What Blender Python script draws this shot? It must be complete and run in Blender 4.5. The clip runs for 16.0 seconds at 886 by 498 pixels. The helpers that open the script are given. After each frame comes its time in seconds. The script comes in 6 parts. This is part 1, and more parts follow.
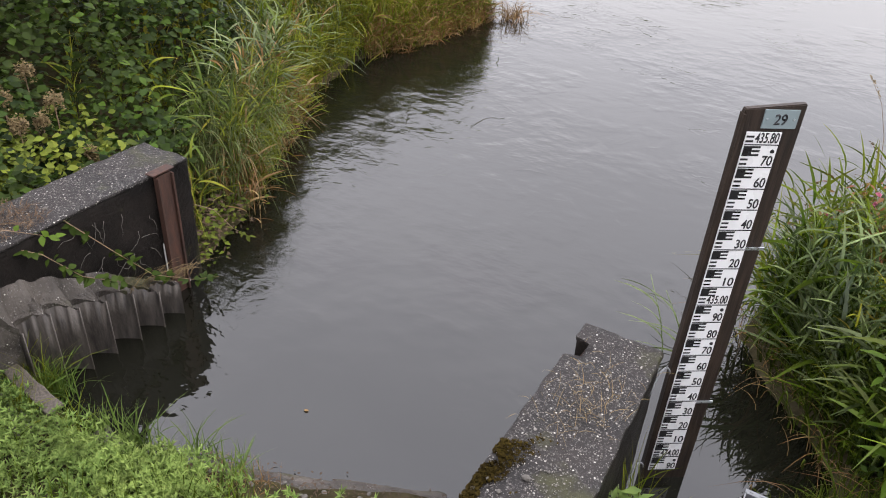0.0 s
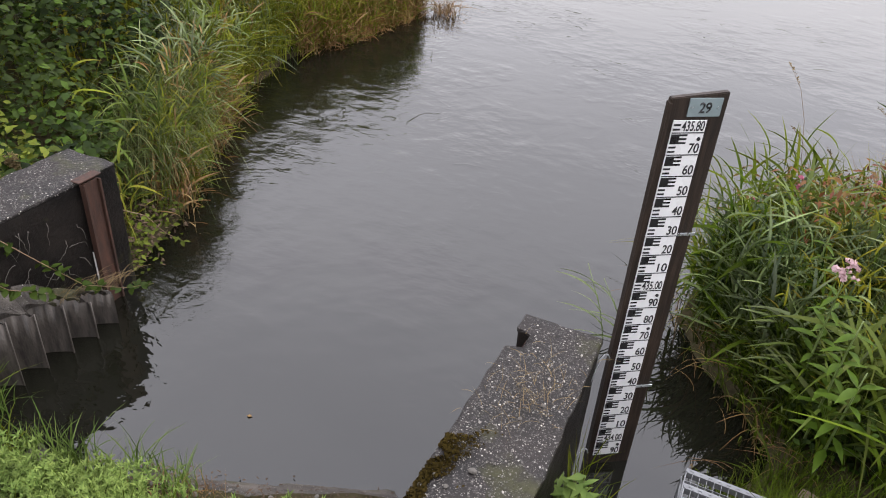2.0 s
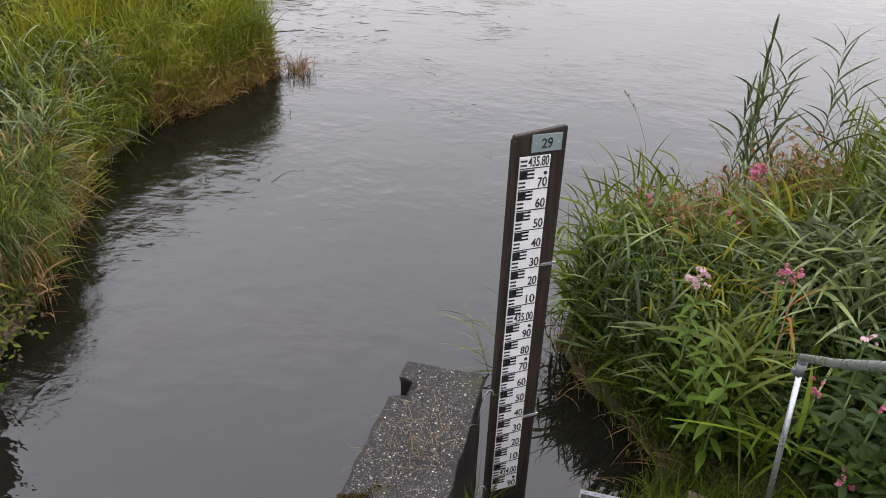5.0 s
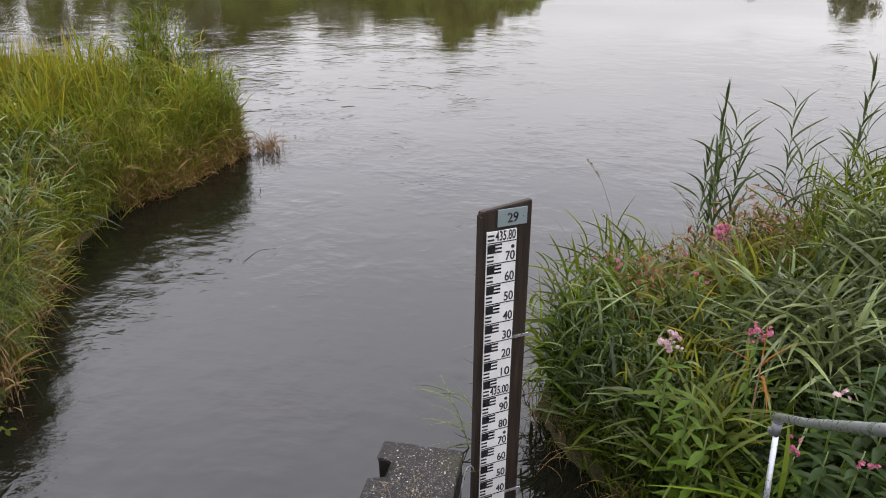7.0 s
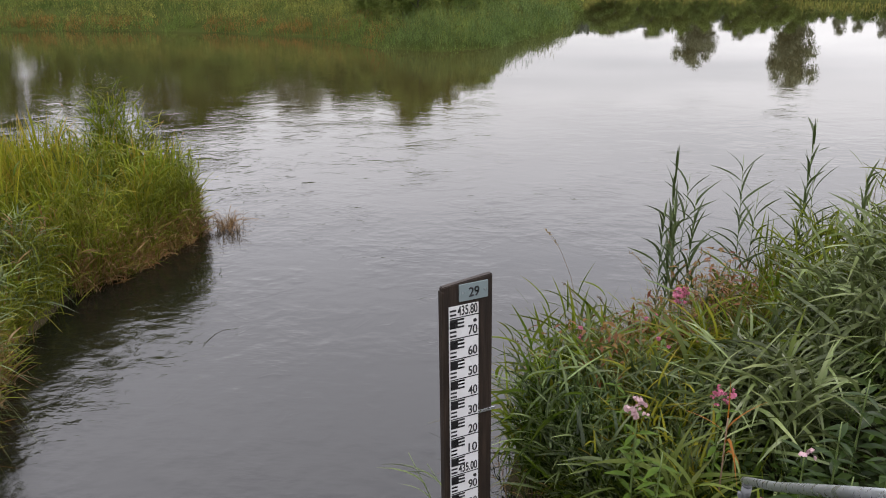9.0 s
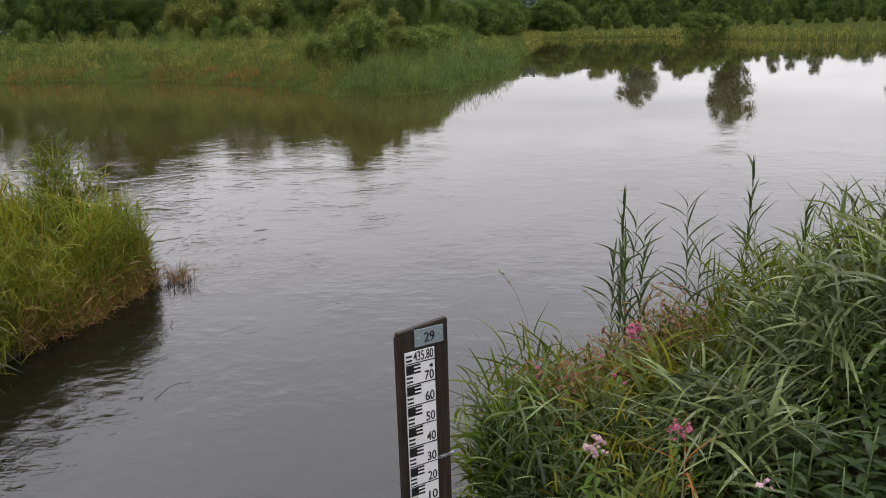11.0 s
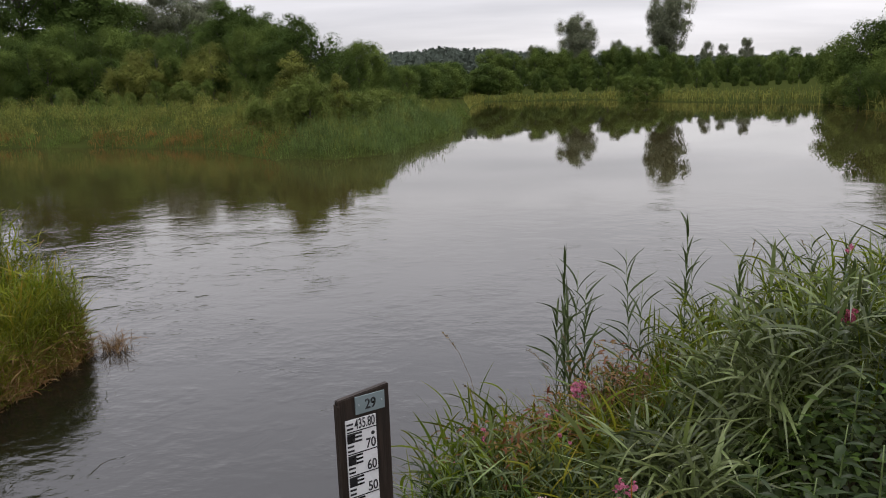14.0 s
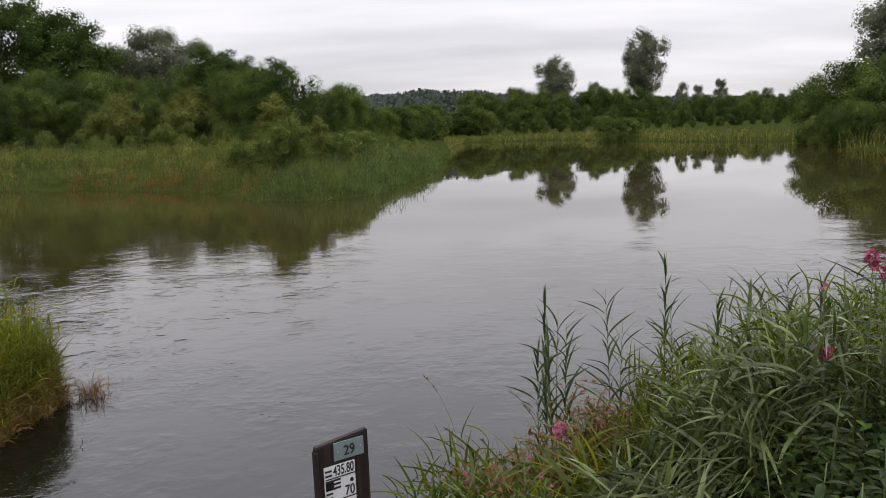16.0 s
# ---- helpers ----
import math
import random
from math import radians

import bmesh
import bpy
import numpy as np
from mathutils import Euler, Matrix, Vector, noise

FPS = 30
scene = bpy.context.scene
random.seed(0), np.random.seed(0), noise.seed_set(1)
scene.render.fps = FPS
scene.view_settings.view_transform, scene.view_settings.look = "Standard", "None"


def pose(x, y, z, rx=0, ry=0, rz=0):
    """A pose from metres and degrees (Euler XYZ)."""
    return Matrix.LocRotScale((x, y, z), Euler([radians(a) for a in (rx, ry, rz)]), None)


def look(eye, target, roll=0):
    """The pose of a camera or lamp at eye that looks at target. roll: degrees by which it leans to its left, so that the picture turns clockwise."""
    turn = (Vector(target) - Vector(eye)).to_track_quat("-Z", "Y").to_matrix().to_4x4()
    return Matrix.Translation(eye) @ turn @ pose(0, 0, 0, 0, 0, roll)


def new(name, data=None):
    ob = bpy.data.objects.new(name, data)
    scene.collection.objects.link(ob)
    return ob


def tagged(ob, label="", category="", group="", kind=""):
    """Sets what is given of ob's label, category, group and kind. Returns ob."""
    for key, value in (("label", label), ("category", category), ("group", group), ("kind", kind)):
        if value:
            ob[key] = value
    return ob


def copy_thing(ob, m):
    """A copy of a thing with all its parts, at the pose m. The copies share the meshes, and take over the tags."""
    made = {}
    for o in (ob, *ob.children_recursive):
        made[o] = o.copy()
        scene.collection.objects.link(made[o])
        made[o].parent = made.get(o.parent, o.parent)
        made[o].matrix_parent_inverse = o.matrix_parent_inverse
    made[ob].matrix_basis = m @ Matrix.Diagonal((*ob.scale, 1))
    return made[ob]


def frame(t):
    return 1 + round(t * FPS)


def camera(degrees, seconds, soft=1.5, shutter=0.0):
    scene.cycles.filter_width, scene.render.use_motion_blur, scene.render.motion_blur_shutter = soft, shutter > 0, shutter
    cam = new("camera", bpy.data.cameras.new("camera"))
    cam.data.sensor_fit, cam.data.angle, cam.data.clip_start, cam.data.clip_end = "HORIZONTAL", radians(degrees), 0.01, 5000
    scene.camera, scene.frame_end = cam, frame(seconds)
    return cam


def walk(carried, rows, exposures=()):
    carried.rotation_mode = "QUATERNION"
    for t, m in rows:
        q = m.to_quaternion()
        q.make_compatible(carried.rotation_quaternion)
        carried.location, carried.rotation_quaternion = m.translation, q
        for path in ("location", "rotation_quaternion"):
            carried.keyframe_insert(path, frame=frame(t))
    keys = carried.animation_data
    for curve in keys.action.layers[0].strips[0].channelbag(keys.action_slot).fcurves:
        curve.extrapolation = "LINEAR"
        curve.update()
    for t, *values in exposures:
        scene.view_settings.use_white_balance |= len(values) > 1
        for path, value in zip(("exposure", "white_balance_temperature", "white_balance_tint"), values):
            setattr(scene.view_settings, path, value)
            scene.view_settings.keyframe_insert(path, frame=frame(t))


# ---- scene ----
cam = camera(59.8, 16.0, 1.0)
PATH = [
    (0, (-0.055, -0.409, 3.232), (-0.857, 1.062, 2.14), 3.7),
    (0.5, (-0.053, -0.405, 3.233), (-0.828, 1.081, 2.141), 4.0),
    (1, (-0.048, -0.391, 3.236), (-0.787, 1.107, 2.137), 4.0),
    (1.5, (-0.05, -0.391, 3.23), (-0.749, 1.129, 2.134), 4.2),
    (2, (-0.041, -0.394, 3.233), (-0.709, 1.142, 2.14), 4.2),
    (2.5, (-0.035, -0.384, 3.235), (-0.666, 1.169, 2.143), 4.0),
    (3, (-0.018, -0.382, 3.239), (-0.602, 1.192, 2.152), 3.9),
    (3.5, (-0.007, -0.382, 3.242), (-0.525, 1.226, 2.171), 3.9),
    (4, (0.005, -0.38, 3.244), (-0.455, 1.263, 2.199), 3.6),
    (6.5, (0.051, -0.372, 3.307), (-0.335, 1.392, 2.448), 0.8),
    (7, (0.051, -0.372, 3.315), (-0.324, 1.413, 2.494), 0.3),
    (7.5, (0.05, -0.371, 3.32), (-0.3, 1.437, 2.54), 0.3),
    (8, (0.058, -0.372, 3.332), (-0.274, 1.46, 2.602), -0.1),
    (10.5, (0.068, -0.377, 3.357), (-0.149, 1.525, 2.779), -1.4),
    (11, (0.074, -0.38, 3.363), (-0.107, 1.534, 2.811), -1.6),
    (11.5, (0.077, -0.369, 3.363), (-0.067, 1.556, 2.84), -1.7),
    (12, (0.086, -0.376, 3.368), (-0.041, 1.558, 2.872), -2.0),
    (12.5, (0.091, -0.385, 3.375), (-0.022, 1.555, 2.903), -2.0),
    (13, (0.099, -0.387, 3.38), (0.016, 1.56, 2.929), -2.0),
    (13.5, (0.104, -0.382, 3.38), (0.049, 1.571, 2.953), -1.8),
    (14, (0.107, -0.376, 3.377), (0.066, 1.582, 2.973), -1.8),
    (14.5, (0.113, -0.384, 3.386), (0.089, 1.579, 3.007), -1.9),
    (15, (0.119, -0.394, 3.392), (0.105, 1.575, 3.038), -2.0),
    (15.5, (0.124, -0.385, 3.392), (0.122, 1.587, 3.062), -2.1),
    (16, (0.126, -0.396, 3.398), (0.135, 1.581, 3.094), -2.1),
]
walk(cam, [(t, look(eye, aim, roll)) for t, eye, aim, roll in PATH],
     [(t, stops, 6500, 13) for t, stops in ((0, 1.24), (4, 0.94), (7, 0.84), (10.5, 0.60), (11, 0.51), (11.5, 0.26), (12.5, 0.17), (13.5, 0.16), (14.5, 0.19), (16, 0.15))])

# ---- light: an overcast summer sky, brighter overhead, thin layered cloud ----
def overcast_world():
    w = bpy.data.worlds.new("overcast_sky")
    w.use_nodes = True
    scene.world = w
    nt = w.node_tree
    nt.nodes.clear()
    N, L = nt.nodes.new, nt.links.new
    out, bg = N("ShaderNodeOutputWorld"), N("ShaderNodeBackground")
    sky = N("ShaderNodeTexSky")
    sky.sky_type = "NISHITA"
    sky.sun_disc = False
    sky.sun_elevation, sky.sun_rotation = radians(48), radians(40)
    sky_gain = N("ShaderNodeMix"); sky_gain.data_type = "RGBA"; sky_gain.blend_type = "MULTIPLY"
    sky_gain.inputs[0].default_value = 1.0
    sky_gain.inputs[7].default_value = (0.07, 0.07, 0.07, 1)
    co, sep = N("ShaderNodeTexCoord"), N("ShaderNodeSeparateXYZ")
    L(co.outputs["Generated"], sep.inputs[0])
    up = N("ShaderNodeMath"); up.operation = "MAXIMUM"; up.inputs[1].default_value = 0.0
    L(sep.outputs[2], up.inputs[0])
    # cloud layer seen on a flat ceiling: far cloud draws out into long bands
    den = N("ShaderNodeMath"); den.operation = "ADD"; den.inputs[1].default_value = 0.15
    L(up.outputs[0], den.inputs[0])
    dx, dy = N("ShaderNodeMath"), N("ShaderNodeMath")
    for node, k in ((dx, 0), (dy, 1)):
        node.operation = "DIVIDE"
        L(sep.outputs[k], node.inputs[0]); L(den.outputs[0], node.inputs[1])
    plane = N("ShaderNodeCombineXYZ")
    L(dx.outputs[0], plane.inputs[0]); L(dy.outputs[0], plane.inputs[1])
    mp = N("ShaderNodeMapping"); mp.inputs["Scale"].default_value = (0.35, 0.9, 1); mp.inputs["Rotation"].default_value = (0, 0, 0.25)
    L(plane.outputs[0], mp.inputs[0])
    cloud = N("ShaderNodeTexNoise"); cloud.inputs["Scale"].default_value = 1.3; cloud.inputs["Detail"].default_value = 5; cloud.inputs["Roughness"].default_value = 0.5
    L(mp.outputs[0], cloud.inputs["Vector"])
    ramp = N("ShaderNodeValToRGB")
    ramp.color_ramp.elements[0].position, ramp.color_ramp.elements[0].color = 0.34, (0.60, 0.60, 0.62, 1)
    ramp.color_ramp.elements[1].position, ramp.color_ramp.elements[1].color = 0.66, (0.84, 0.83, 0.84, 1)
    L(cloud.outputs["Fac"], ramp.inputs[0])
    slope = N("ShaderNodeMath"); slope.operation = "MULTIPLY_ADD"; slope.inputs[1].default_value = -1.5; slope.inputs[2].default_value = 3.0
    L(up.outputs[0], slope.inputs[0])
    lift = N("ShaderNodeMath"); lift.operation = "MULTIPLY_ADD"; lift.inputs[2].default_value = 0.78
    L(up.outputs[0], lift.inputs[0]); L(slope.outputs[0], lift.inputs[1])
    east, low = N("ShaderNodeMapRange"), N("ShaderNodeMapRange")
    for node, a, b, c, d in ((east, 0.02, 0.32, 0.0, 0.18), (low, 0.055, 0.115, 1.0, 0.0)):
        for key, val in (("From Min", a), ("From Max", b), ("To Min", c), ("To Max", d)):
            node.inputs[key].default_value = val
    L(sep.outputs[0], east.inputs["Value"]); L(up.outputs[0], low.inputs["Value"])
    gap = N("ShaderNodeMath"); gap.operation = "MULTIPLY_ADD"; gap.inputs[2].default_value = 1.0
    L(east.outputs["Result"], gap.inputs[0]); L(low.outputs["Result"], gap.inputs[1])
    bright = N("ShaderNodeMath"); bright.operation = "MULTIPLY"
    L(lift.outputs[0], bright.inputs[0]); L(gap.outputs[0], bright.inputs[1])
    grey = N("ShaderNodeVectorMath"); grey.operation = "SCALE"
    L(ramp.outputs[0], grey.inputs[0]); L(bright.outputs[0], grey.inputs["Scale"])
    cool = N("ShaderNodeMix"); cool.data_type = "RGBA"
    cool.inputs[6].default_value, cool.inputs[7].default_value = (1, 1, 1.01, 1), (0.955, 0.97, 1.045, 1)
    L(up.outputs[0], cool.inputs[0])
    tint = N("ShaderNodeVectorMath"); tint.operation = "MULTIPLY"
    L(grey.outputs[0], tint.inputs[0]); L(cool.outputs[2], tint.inputs[1])
    L(sky.outputs[0], sky_gain.inputs[6])
    mix = N("ShaderNodeMix"); mix.data_type = "RGBA"; mix.inputs[0].default_value = 0.9
    L(sky_gain.outputs[2], mix.inputs[6]); L(tint.outputs[0], mix.inputs[7])
    L(mix.outputs[2], bg.inputs[0]); L(bg.outputs[0], out.inputs[0])


overcast_world()
sun = new("sun", bpy.data.lights.new("sun", "SUN"))
sun.data.energy, sun.data.angle, sun.data.color = 0.9, radians(25), (1.0, 0.97, 0.92)
sun.matrix_world = look((20, 12, 26), (0, 0, 0))


# ---- materials ----
class Nodes:
    """A short way to write a node material."""

    def __init__(self, name):
        self.m = bpy.data.materials.new(name)
        self.m.use_nodes = True
        self.t = self.m.node_tree
        self.p = self.t.nodes["Principled BSDF"]
        self.out = self.t.nodes["Material Output"]

    def n(self, kind, **kw):
        node = self.t.nodes.new(kind)
        for k, v in kw.items():
            if k == "op":
                node.operation = v
            else:
                node.inputs[k.replace("_", " ")].default_value = v
        return node

    def to(self, a, b):
        self.t.links.new(a, b)

    def pos(self):
        return self.n("ShaderNodeTexCoord").outputs["Object"]

    def noise(self, scale, detail=4, rough=0.55, vec=None, stretch=None):
        v = vec or self.pos()
        if stretch:
            mp = self.n("ShaderNodeMapping", Scale=stretch)
            self.to(v, mp.inputs[0]); v = mp.outputs[0]
        k = self.n("ShaderNodeTexNoise", Scale=scale, Detail=detail, Roughness=rough)
        self.to(v, k.inputs["Vector"])
        return k.outputs["Fac"]

    def ramp(self, fac, *stops):
        r = self.n("ShaderNodeValToRGB")
        e = r.color_ramp.elements
        while len(e) < len(stops):
            e.new(0.5)
        for k, (at, c) in zip(e, stops):
            k.position = at
            k.color = (c, c, c, 1) if isinstance(c, (int, float)) else (*c, 1)
        self.to(fac, r.inputs[0])
        return r.outputs[0]

    def mix(self, fac, a, b, blend="MIX"):
        k = self.t.nodes.new("ShaderNodeMix")
        k.data_type = "RGBA"; k.blend_type = blend
        for val, i in ((fac, 0), (a, 6), (b, 7)):
            if isinstance(val, bpy.types.NodeSocket):
                self.to(val, k.inputs[i])
            elif i == 0:
                k.inputs[0].default_value = val
            else:
                k.inputs[i].default_value = (*val, 1)
        return k.outputs[2]

    def math(self, op, a, b=0.0):
        k = self.t.nodes.new("ShaderNodeMath"); k.operation = op
        for val, i in ((a, 0), (b, 1)):
            if isinstance(val, bpy.types.NodeSocket):
                self.to(val, k.inputs[i])
            else:
                k.inputs[i].default_value = val
        return k.outputs[0]

    def bump(self, height, dist, strength=1.0, base=None):
        b = self.n("ShaderNodeBump", Strength=strength, Distance=dist)
        self.to(height, b.inputs["Height"])
        if base:
            self.to(base, b.inputs["Normal"])
        return b.outputs[0]

    def done(self, color=None, rough=None, normal=None, metal=None, spec=None, ior=None):
        for key, val in (("Base Color", color), ("Roughness", rough), ("Normal", normal), ("Metallic", metal), ("Specular IOR Level", spec), ("IOR", ior)):
            if val is None:
                continue
            if isinstance(val, bpy.types.NodeSocket):
                self.to(val, self.p.inputs[key])
            else:
                self.p.inputs[key].default_value = (*val, 1) if isinstance(val, tuple) else val
        return self.m


def leaf_mat(name, a, b, tip, tip_amount=0.5, through_light=0.3, rough=0.45, patch=0.35, gloss=0.22, skew=1.0, swing=0.3):
    """Leaves: colour from leaf to leaf between a and b, some turning to the tip colour; part of the light comes through."""
    k = Nodes(name)
    geo = k.n("ShaderNodeNewGeometry")
    rnd = geo.outputs["Random Per Island"]
    col = k.mix(k.math("POWER", rnd, skew), a, b)
    big = k.ramp(k.noise(patch, 3), (0.35, 0.0), (0.7, 1.0))
    col = k.mix(k.math("MULTIPLY", big, 0.35), col, tip)
    along = k.n("ShaderNodeAttribute"); along.attribute_name = "along"
    rnd2 = k.math("FRACT", k.math("MULTIPLY", rnd, 37.0))
    dry = k.math("MULTIPLY", k.math("POWER", along.outputs["Fac"], 2.2), k.math("MULTIPLY", k.math("POWER", rnd2, 2.0), tip_amount * 1.6))
    col = k.mix(dry, col, tip)
    hsv = k.n("ShaderNodeHueSaturation")
    k.to(col, hsv.inputs["Color"])
    k.to(k.ramp(k.noise(patch * 2.2, 3), (0.36, 1 - swing), (0.62, 1 + swing)), hsv.inputs["Value"])
    col = hsv.outputs[0]
    k.done(color=col, rough=rough, spec=gloss)
    tr = k.n("ShaderNodeBsdfTranslucent")
    k.to(col, tr.inputs[0])
    ms = k.n("ShaderNodeMixShader"); ms.inputs[0].default_value = through_light
    k.to(k.p.outputs[0], ms.inputs[1]); k.to(tr.outputs[0], ms.inputs[2]); k.to(ms.outputs[0], k.out.inputs[0])
    return k.m


def plain(name, color, rough=0.6, metal=0.0, vary=0.25, scale=30, bump=0.0008):
    k = Nodes(name)
    f = k.noise(scale, 5)
    dark = tuple(c * (1 - vary) for c in color)
    light = tuple(min(1, c * (1 + vary)) for c in color)
    return k.done(color=k.mix(f, dark, light), rough=k.ramp(k.noise(scale * 0.4), (0.3, max(0.05, rough - 0.12)), (0.7, min(1, rough + 0.12))),
                  metal=metal, normal=k.bump(f, bump))


def water_mat():
    k = Nodes("river_water")
    p = k.pos()
    sp = k.n("ShaderNodeSeparateXYZ")
    k.to(p, sp.inputs[0])

    def over_y(y0, y1, v0, v1):
        m = k.n("ShaderNodeMapRange")
        m.inputs["From Min"].default_value, m.inputs["From Max"].default_value = y0, y1
        m.inputs["To Min"].default_value, m.inputs["To Max"].default_value = v0, v1
        k.to(sp.outputs[1], m.inputs["Value"])
        return m.outputs["Result"]

    # the current from the outlet dies away out on the pond
    flow = over_y(11.0, 28.0, 1.0, 0.0)
    # patches of fine ripples
    where = k.math("MULTIPLY", k.ramp(k.noise(0.62, 4, 0.6, p), (0.45, 0.06), (0.64, 1.15)), flow)
    rip = k.noise(4.4, 3, 0.5, p, (0.8, 1.3, 1.0))
    fine = k.noise(22.0, 2, 0.5, p, (0.7, 1.2, 1.0))
    # thin curling lines where the current turns over
    swirl = k.n("ShaderNodeTexNoise", Scale=1.15, Detail=3.0, Roughness=0.5, Distortion=2.4)
    k.to(p, swirl.inputs["Vector"])
    ridge = k.math("SUBTRACT", 1.0, k.math("MINIMUM", k.math("MULTIPLY", k.math("ABSOLUTE", k.math("SUBTRACT", swirl.outputs["Fac"], 0.5)), 26.0), 1.0))
    sparse = k.ramp(k.noise(1.3, 2, 0.5, p), (0.56, 0.0), (0.70, 1.0))
    curls = k.math("MULTIPLY", k.math("MULTIPLY", ridge, sparse), flow)
    # long low waves out on the pond
    slow = k.noise(1.1, 2, 0.4, p, (0.5, 1.0, 1.0))
    gust = k.math("MULTIPLY", k.ramp(k.noise(0.06, 2, 0.5, p), (0.45, 0.12), (0.62, 1.0)), over_y(8.0, 24.0, 0.25, 1.0))
    # the current runs quick along the overgrown bank
    mx = k.n("ShaderNodeMapRange")
    mx.inputs["From Min"].default_value, mx.inputs["From Max"].default_value = -3.6, -2.2
    mx.inputs["To Min"].default_value, mx.inputs["To Max"].default_value = 1.0, 0.0
    k.to(sp.outputs[0], mx.inputs["Value"])
    bank = k.math("MULTIPLY", mx.outputs["Result"], k.math("MULTIPLY", over_y(1.6, 3.0, 0.15, 1.0), over_y(5.5, 9.0, 1.0, 0.1)))
    where = k.math("MAXIMUM", where, k.math("MULTIPLY", bank, k.ramp(k.noise(1.4, 3, 0.5, p), (0.36, 0.25), (0.6, 1.35))))
    # still water behind the wing wall
    sx = k.n("ShaderNodeMapRange")
    sx.inputs["From Min"].default_value, sx.inputs["From Max"].default_value = -0.75, -0.35
    sx.inputs["To Min"].default_value, sx.inputs["To Max"].default_value = 0.0, 1.0
    k.to(sp.outputs[0], sx.inputs["Value"])
    open_water = k.math("SUBTRACT", 1.0, k.math("MULTIPLY", k.math("MULTIPLY", sx.outputs["Result"], over_y(3.6, 4.6, 1.0, 0.0)), 0.93))
    where = k.math("MULTIPLY", where, open_water)
    flow = k.math("MULTIPLY", flow, open_water)
    curls = k.math("MULTIPLY", curls, open_water)
    n1 = k.bump(k.math("MULTIPLY", rip, where), 0.014)
    n2 = k.bump(k.math("MULTIPLY", fine, where), 0.0024, base=n1)
    channel = k.math("MULTIPLY", over_y(6.0, 9.0, 0.0, 1.0), over_y(17.0, 27.0, 1.0, 0.0))
    streak = k.math("MULTIPLY", k.ramp(k.noise(0.22, 2, 0.5, p), (0.42, 0.1), (0.6, 1.0)), channel)
    n2 = k.bump(k.math("MULTIPLY", k.noise(2.6, 3, 0.55, p, (0.75, 1.2, 1.0)), streak), 0.0045, base=n2)
    n3 = k.bump(curls, 0.0024, base=n2)
    n4 = k.bump(k.math("MULTIPLY", swirl.outputs["Fac"], flow), 0.0045, base=n3)
    n5 = k.bump(k.math("MULTIPLY", slow, gust), 0.0032, base=n4)
    # paler base past y 9 puts brightness into the pond's dark reflections
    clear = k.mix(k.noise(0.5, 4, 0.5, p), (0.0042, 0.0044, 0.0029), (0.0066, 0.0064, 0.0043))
    pond_tone = k.mix(k.noise(0.1, 3, 0.5, p), (0.034, 0.027, 0.0085), (0.041, 0.033, 0.012))
    return k.done(color=k.mix(over_y(9.0, 22.0, 0.0, 1.0), clear, pond_tone), rough=0.012, normal=n5, ior=1.56, spec=0.5)


def concrete_mat(name, base, dark, moss_amount, chips=0.55):
    k = Nodes(name)
    p = k.pos()
    stains = k.noise(3.0, 6, 0.65, p)
    col = k.mix(k.ramp(stains, (0.35, 0.0), (0.65, 1.0)), dark, base)
    col = k.mix(k.math("MULTIPLY", k.noise(60, 4, 0.6, p), 0.5), col, tuple(c * 0.5 for c in dark))
    v = k.n("ShaderNodeTexVoronoi", Scale=72.0)
    k.to(p, v.inputs["Vector"])
    pick = k.n("ShaderNodeSeparateColor")
    k.to(v.outputs["Color"], pick.inputs[0])
    stone = k.math("MULTIPLY", k.ramp(v.outputs["Distance"], (0.22, 1.0), (0.42, 0.0)), k.ramp(pick.outputs[0], (chips, 0.0), (chips + 0.08, 1.0)))
    col = k.mix(stone, col, k.mix(k.math("POWER", pick.outputs[1], 2.0), (0.05, 0.046, 0.042), (0.56, 0.53, 0.48)))
    blot = k.ramp(k.noise(48, 8, 0.7, p), (0.56, 0.0), (0.66, 0.0 if chips > 1 else 0.5))
    col = k.mix(blot, col, (0.12, 0.108, 0.10))
    v2 = k.n("ShaderNodeTexVoronoi", Scale=190.0)
    k.to(p, v2.inputs["Vector"])
    pick2 = k.n("ShaderNodeSeparateColor")
    k.to(v2.outputs["Color"], pick2.inputs[0])
    grit = k.math("MULTIPLY", k.ramp(v2.outputs["Distance"], (0.25, 1.0), (0.5, 0.0)), k.ramp(pick2.outputs[0], (min(0.97, chips), 0.0), (min(1.0, chips + 0.1), 1.0)))
    col = k.mix(k.math("MULTIPLY", grit, 0.0 if chips > 1 else 0.8), col, k.mix(pick2.outputs[1], (0.03, 0.028, 0.027), (0.26, 0.25, 0.235)))
    moss = k.ramp(k.noise(2.3, 5, 0.6, p), (0.62 - moss_amount, 0.0), (0.72 - moss_amount, 1.0))
    col = k.mix(k.math("MULTIPLY", moss, 0.8), col, (0.035, 0.035, 0.012))
    hgt = k.math("ADD", k.math("MULTIPLY", stone, 0.6), k.noise(35, 5, 0.6, p))
    return k.done(color=col, rough=k.ramp(stains, (0.3, 0.38), (0.7, 0.75)), normal=k.bump(hgt, 0.009), spec=0.2 if chips < 1 else 0.12)


def wood_mat(name, a, b):
    k = Nodes(name)
    p = k.pos()
    g = k.noise(9, 6, 0.6, p, (9, 9, 0.5))
    col = k.mix(k.ramp(g, (0.35, 0.0), (0.7, 1.0)), a, b)
    col = k.mix(k.math("MULTIPLY", k.ramp(k.noise(2.2, 4, 0.6, p), (0.45, 0.0), (0.7, 1.0)), 0.6), col, (0.012, 0.010, 0.009))
    return k.done(color=col, rough=0.55, normal=k.bump(g, 0.003), spec=0.25)


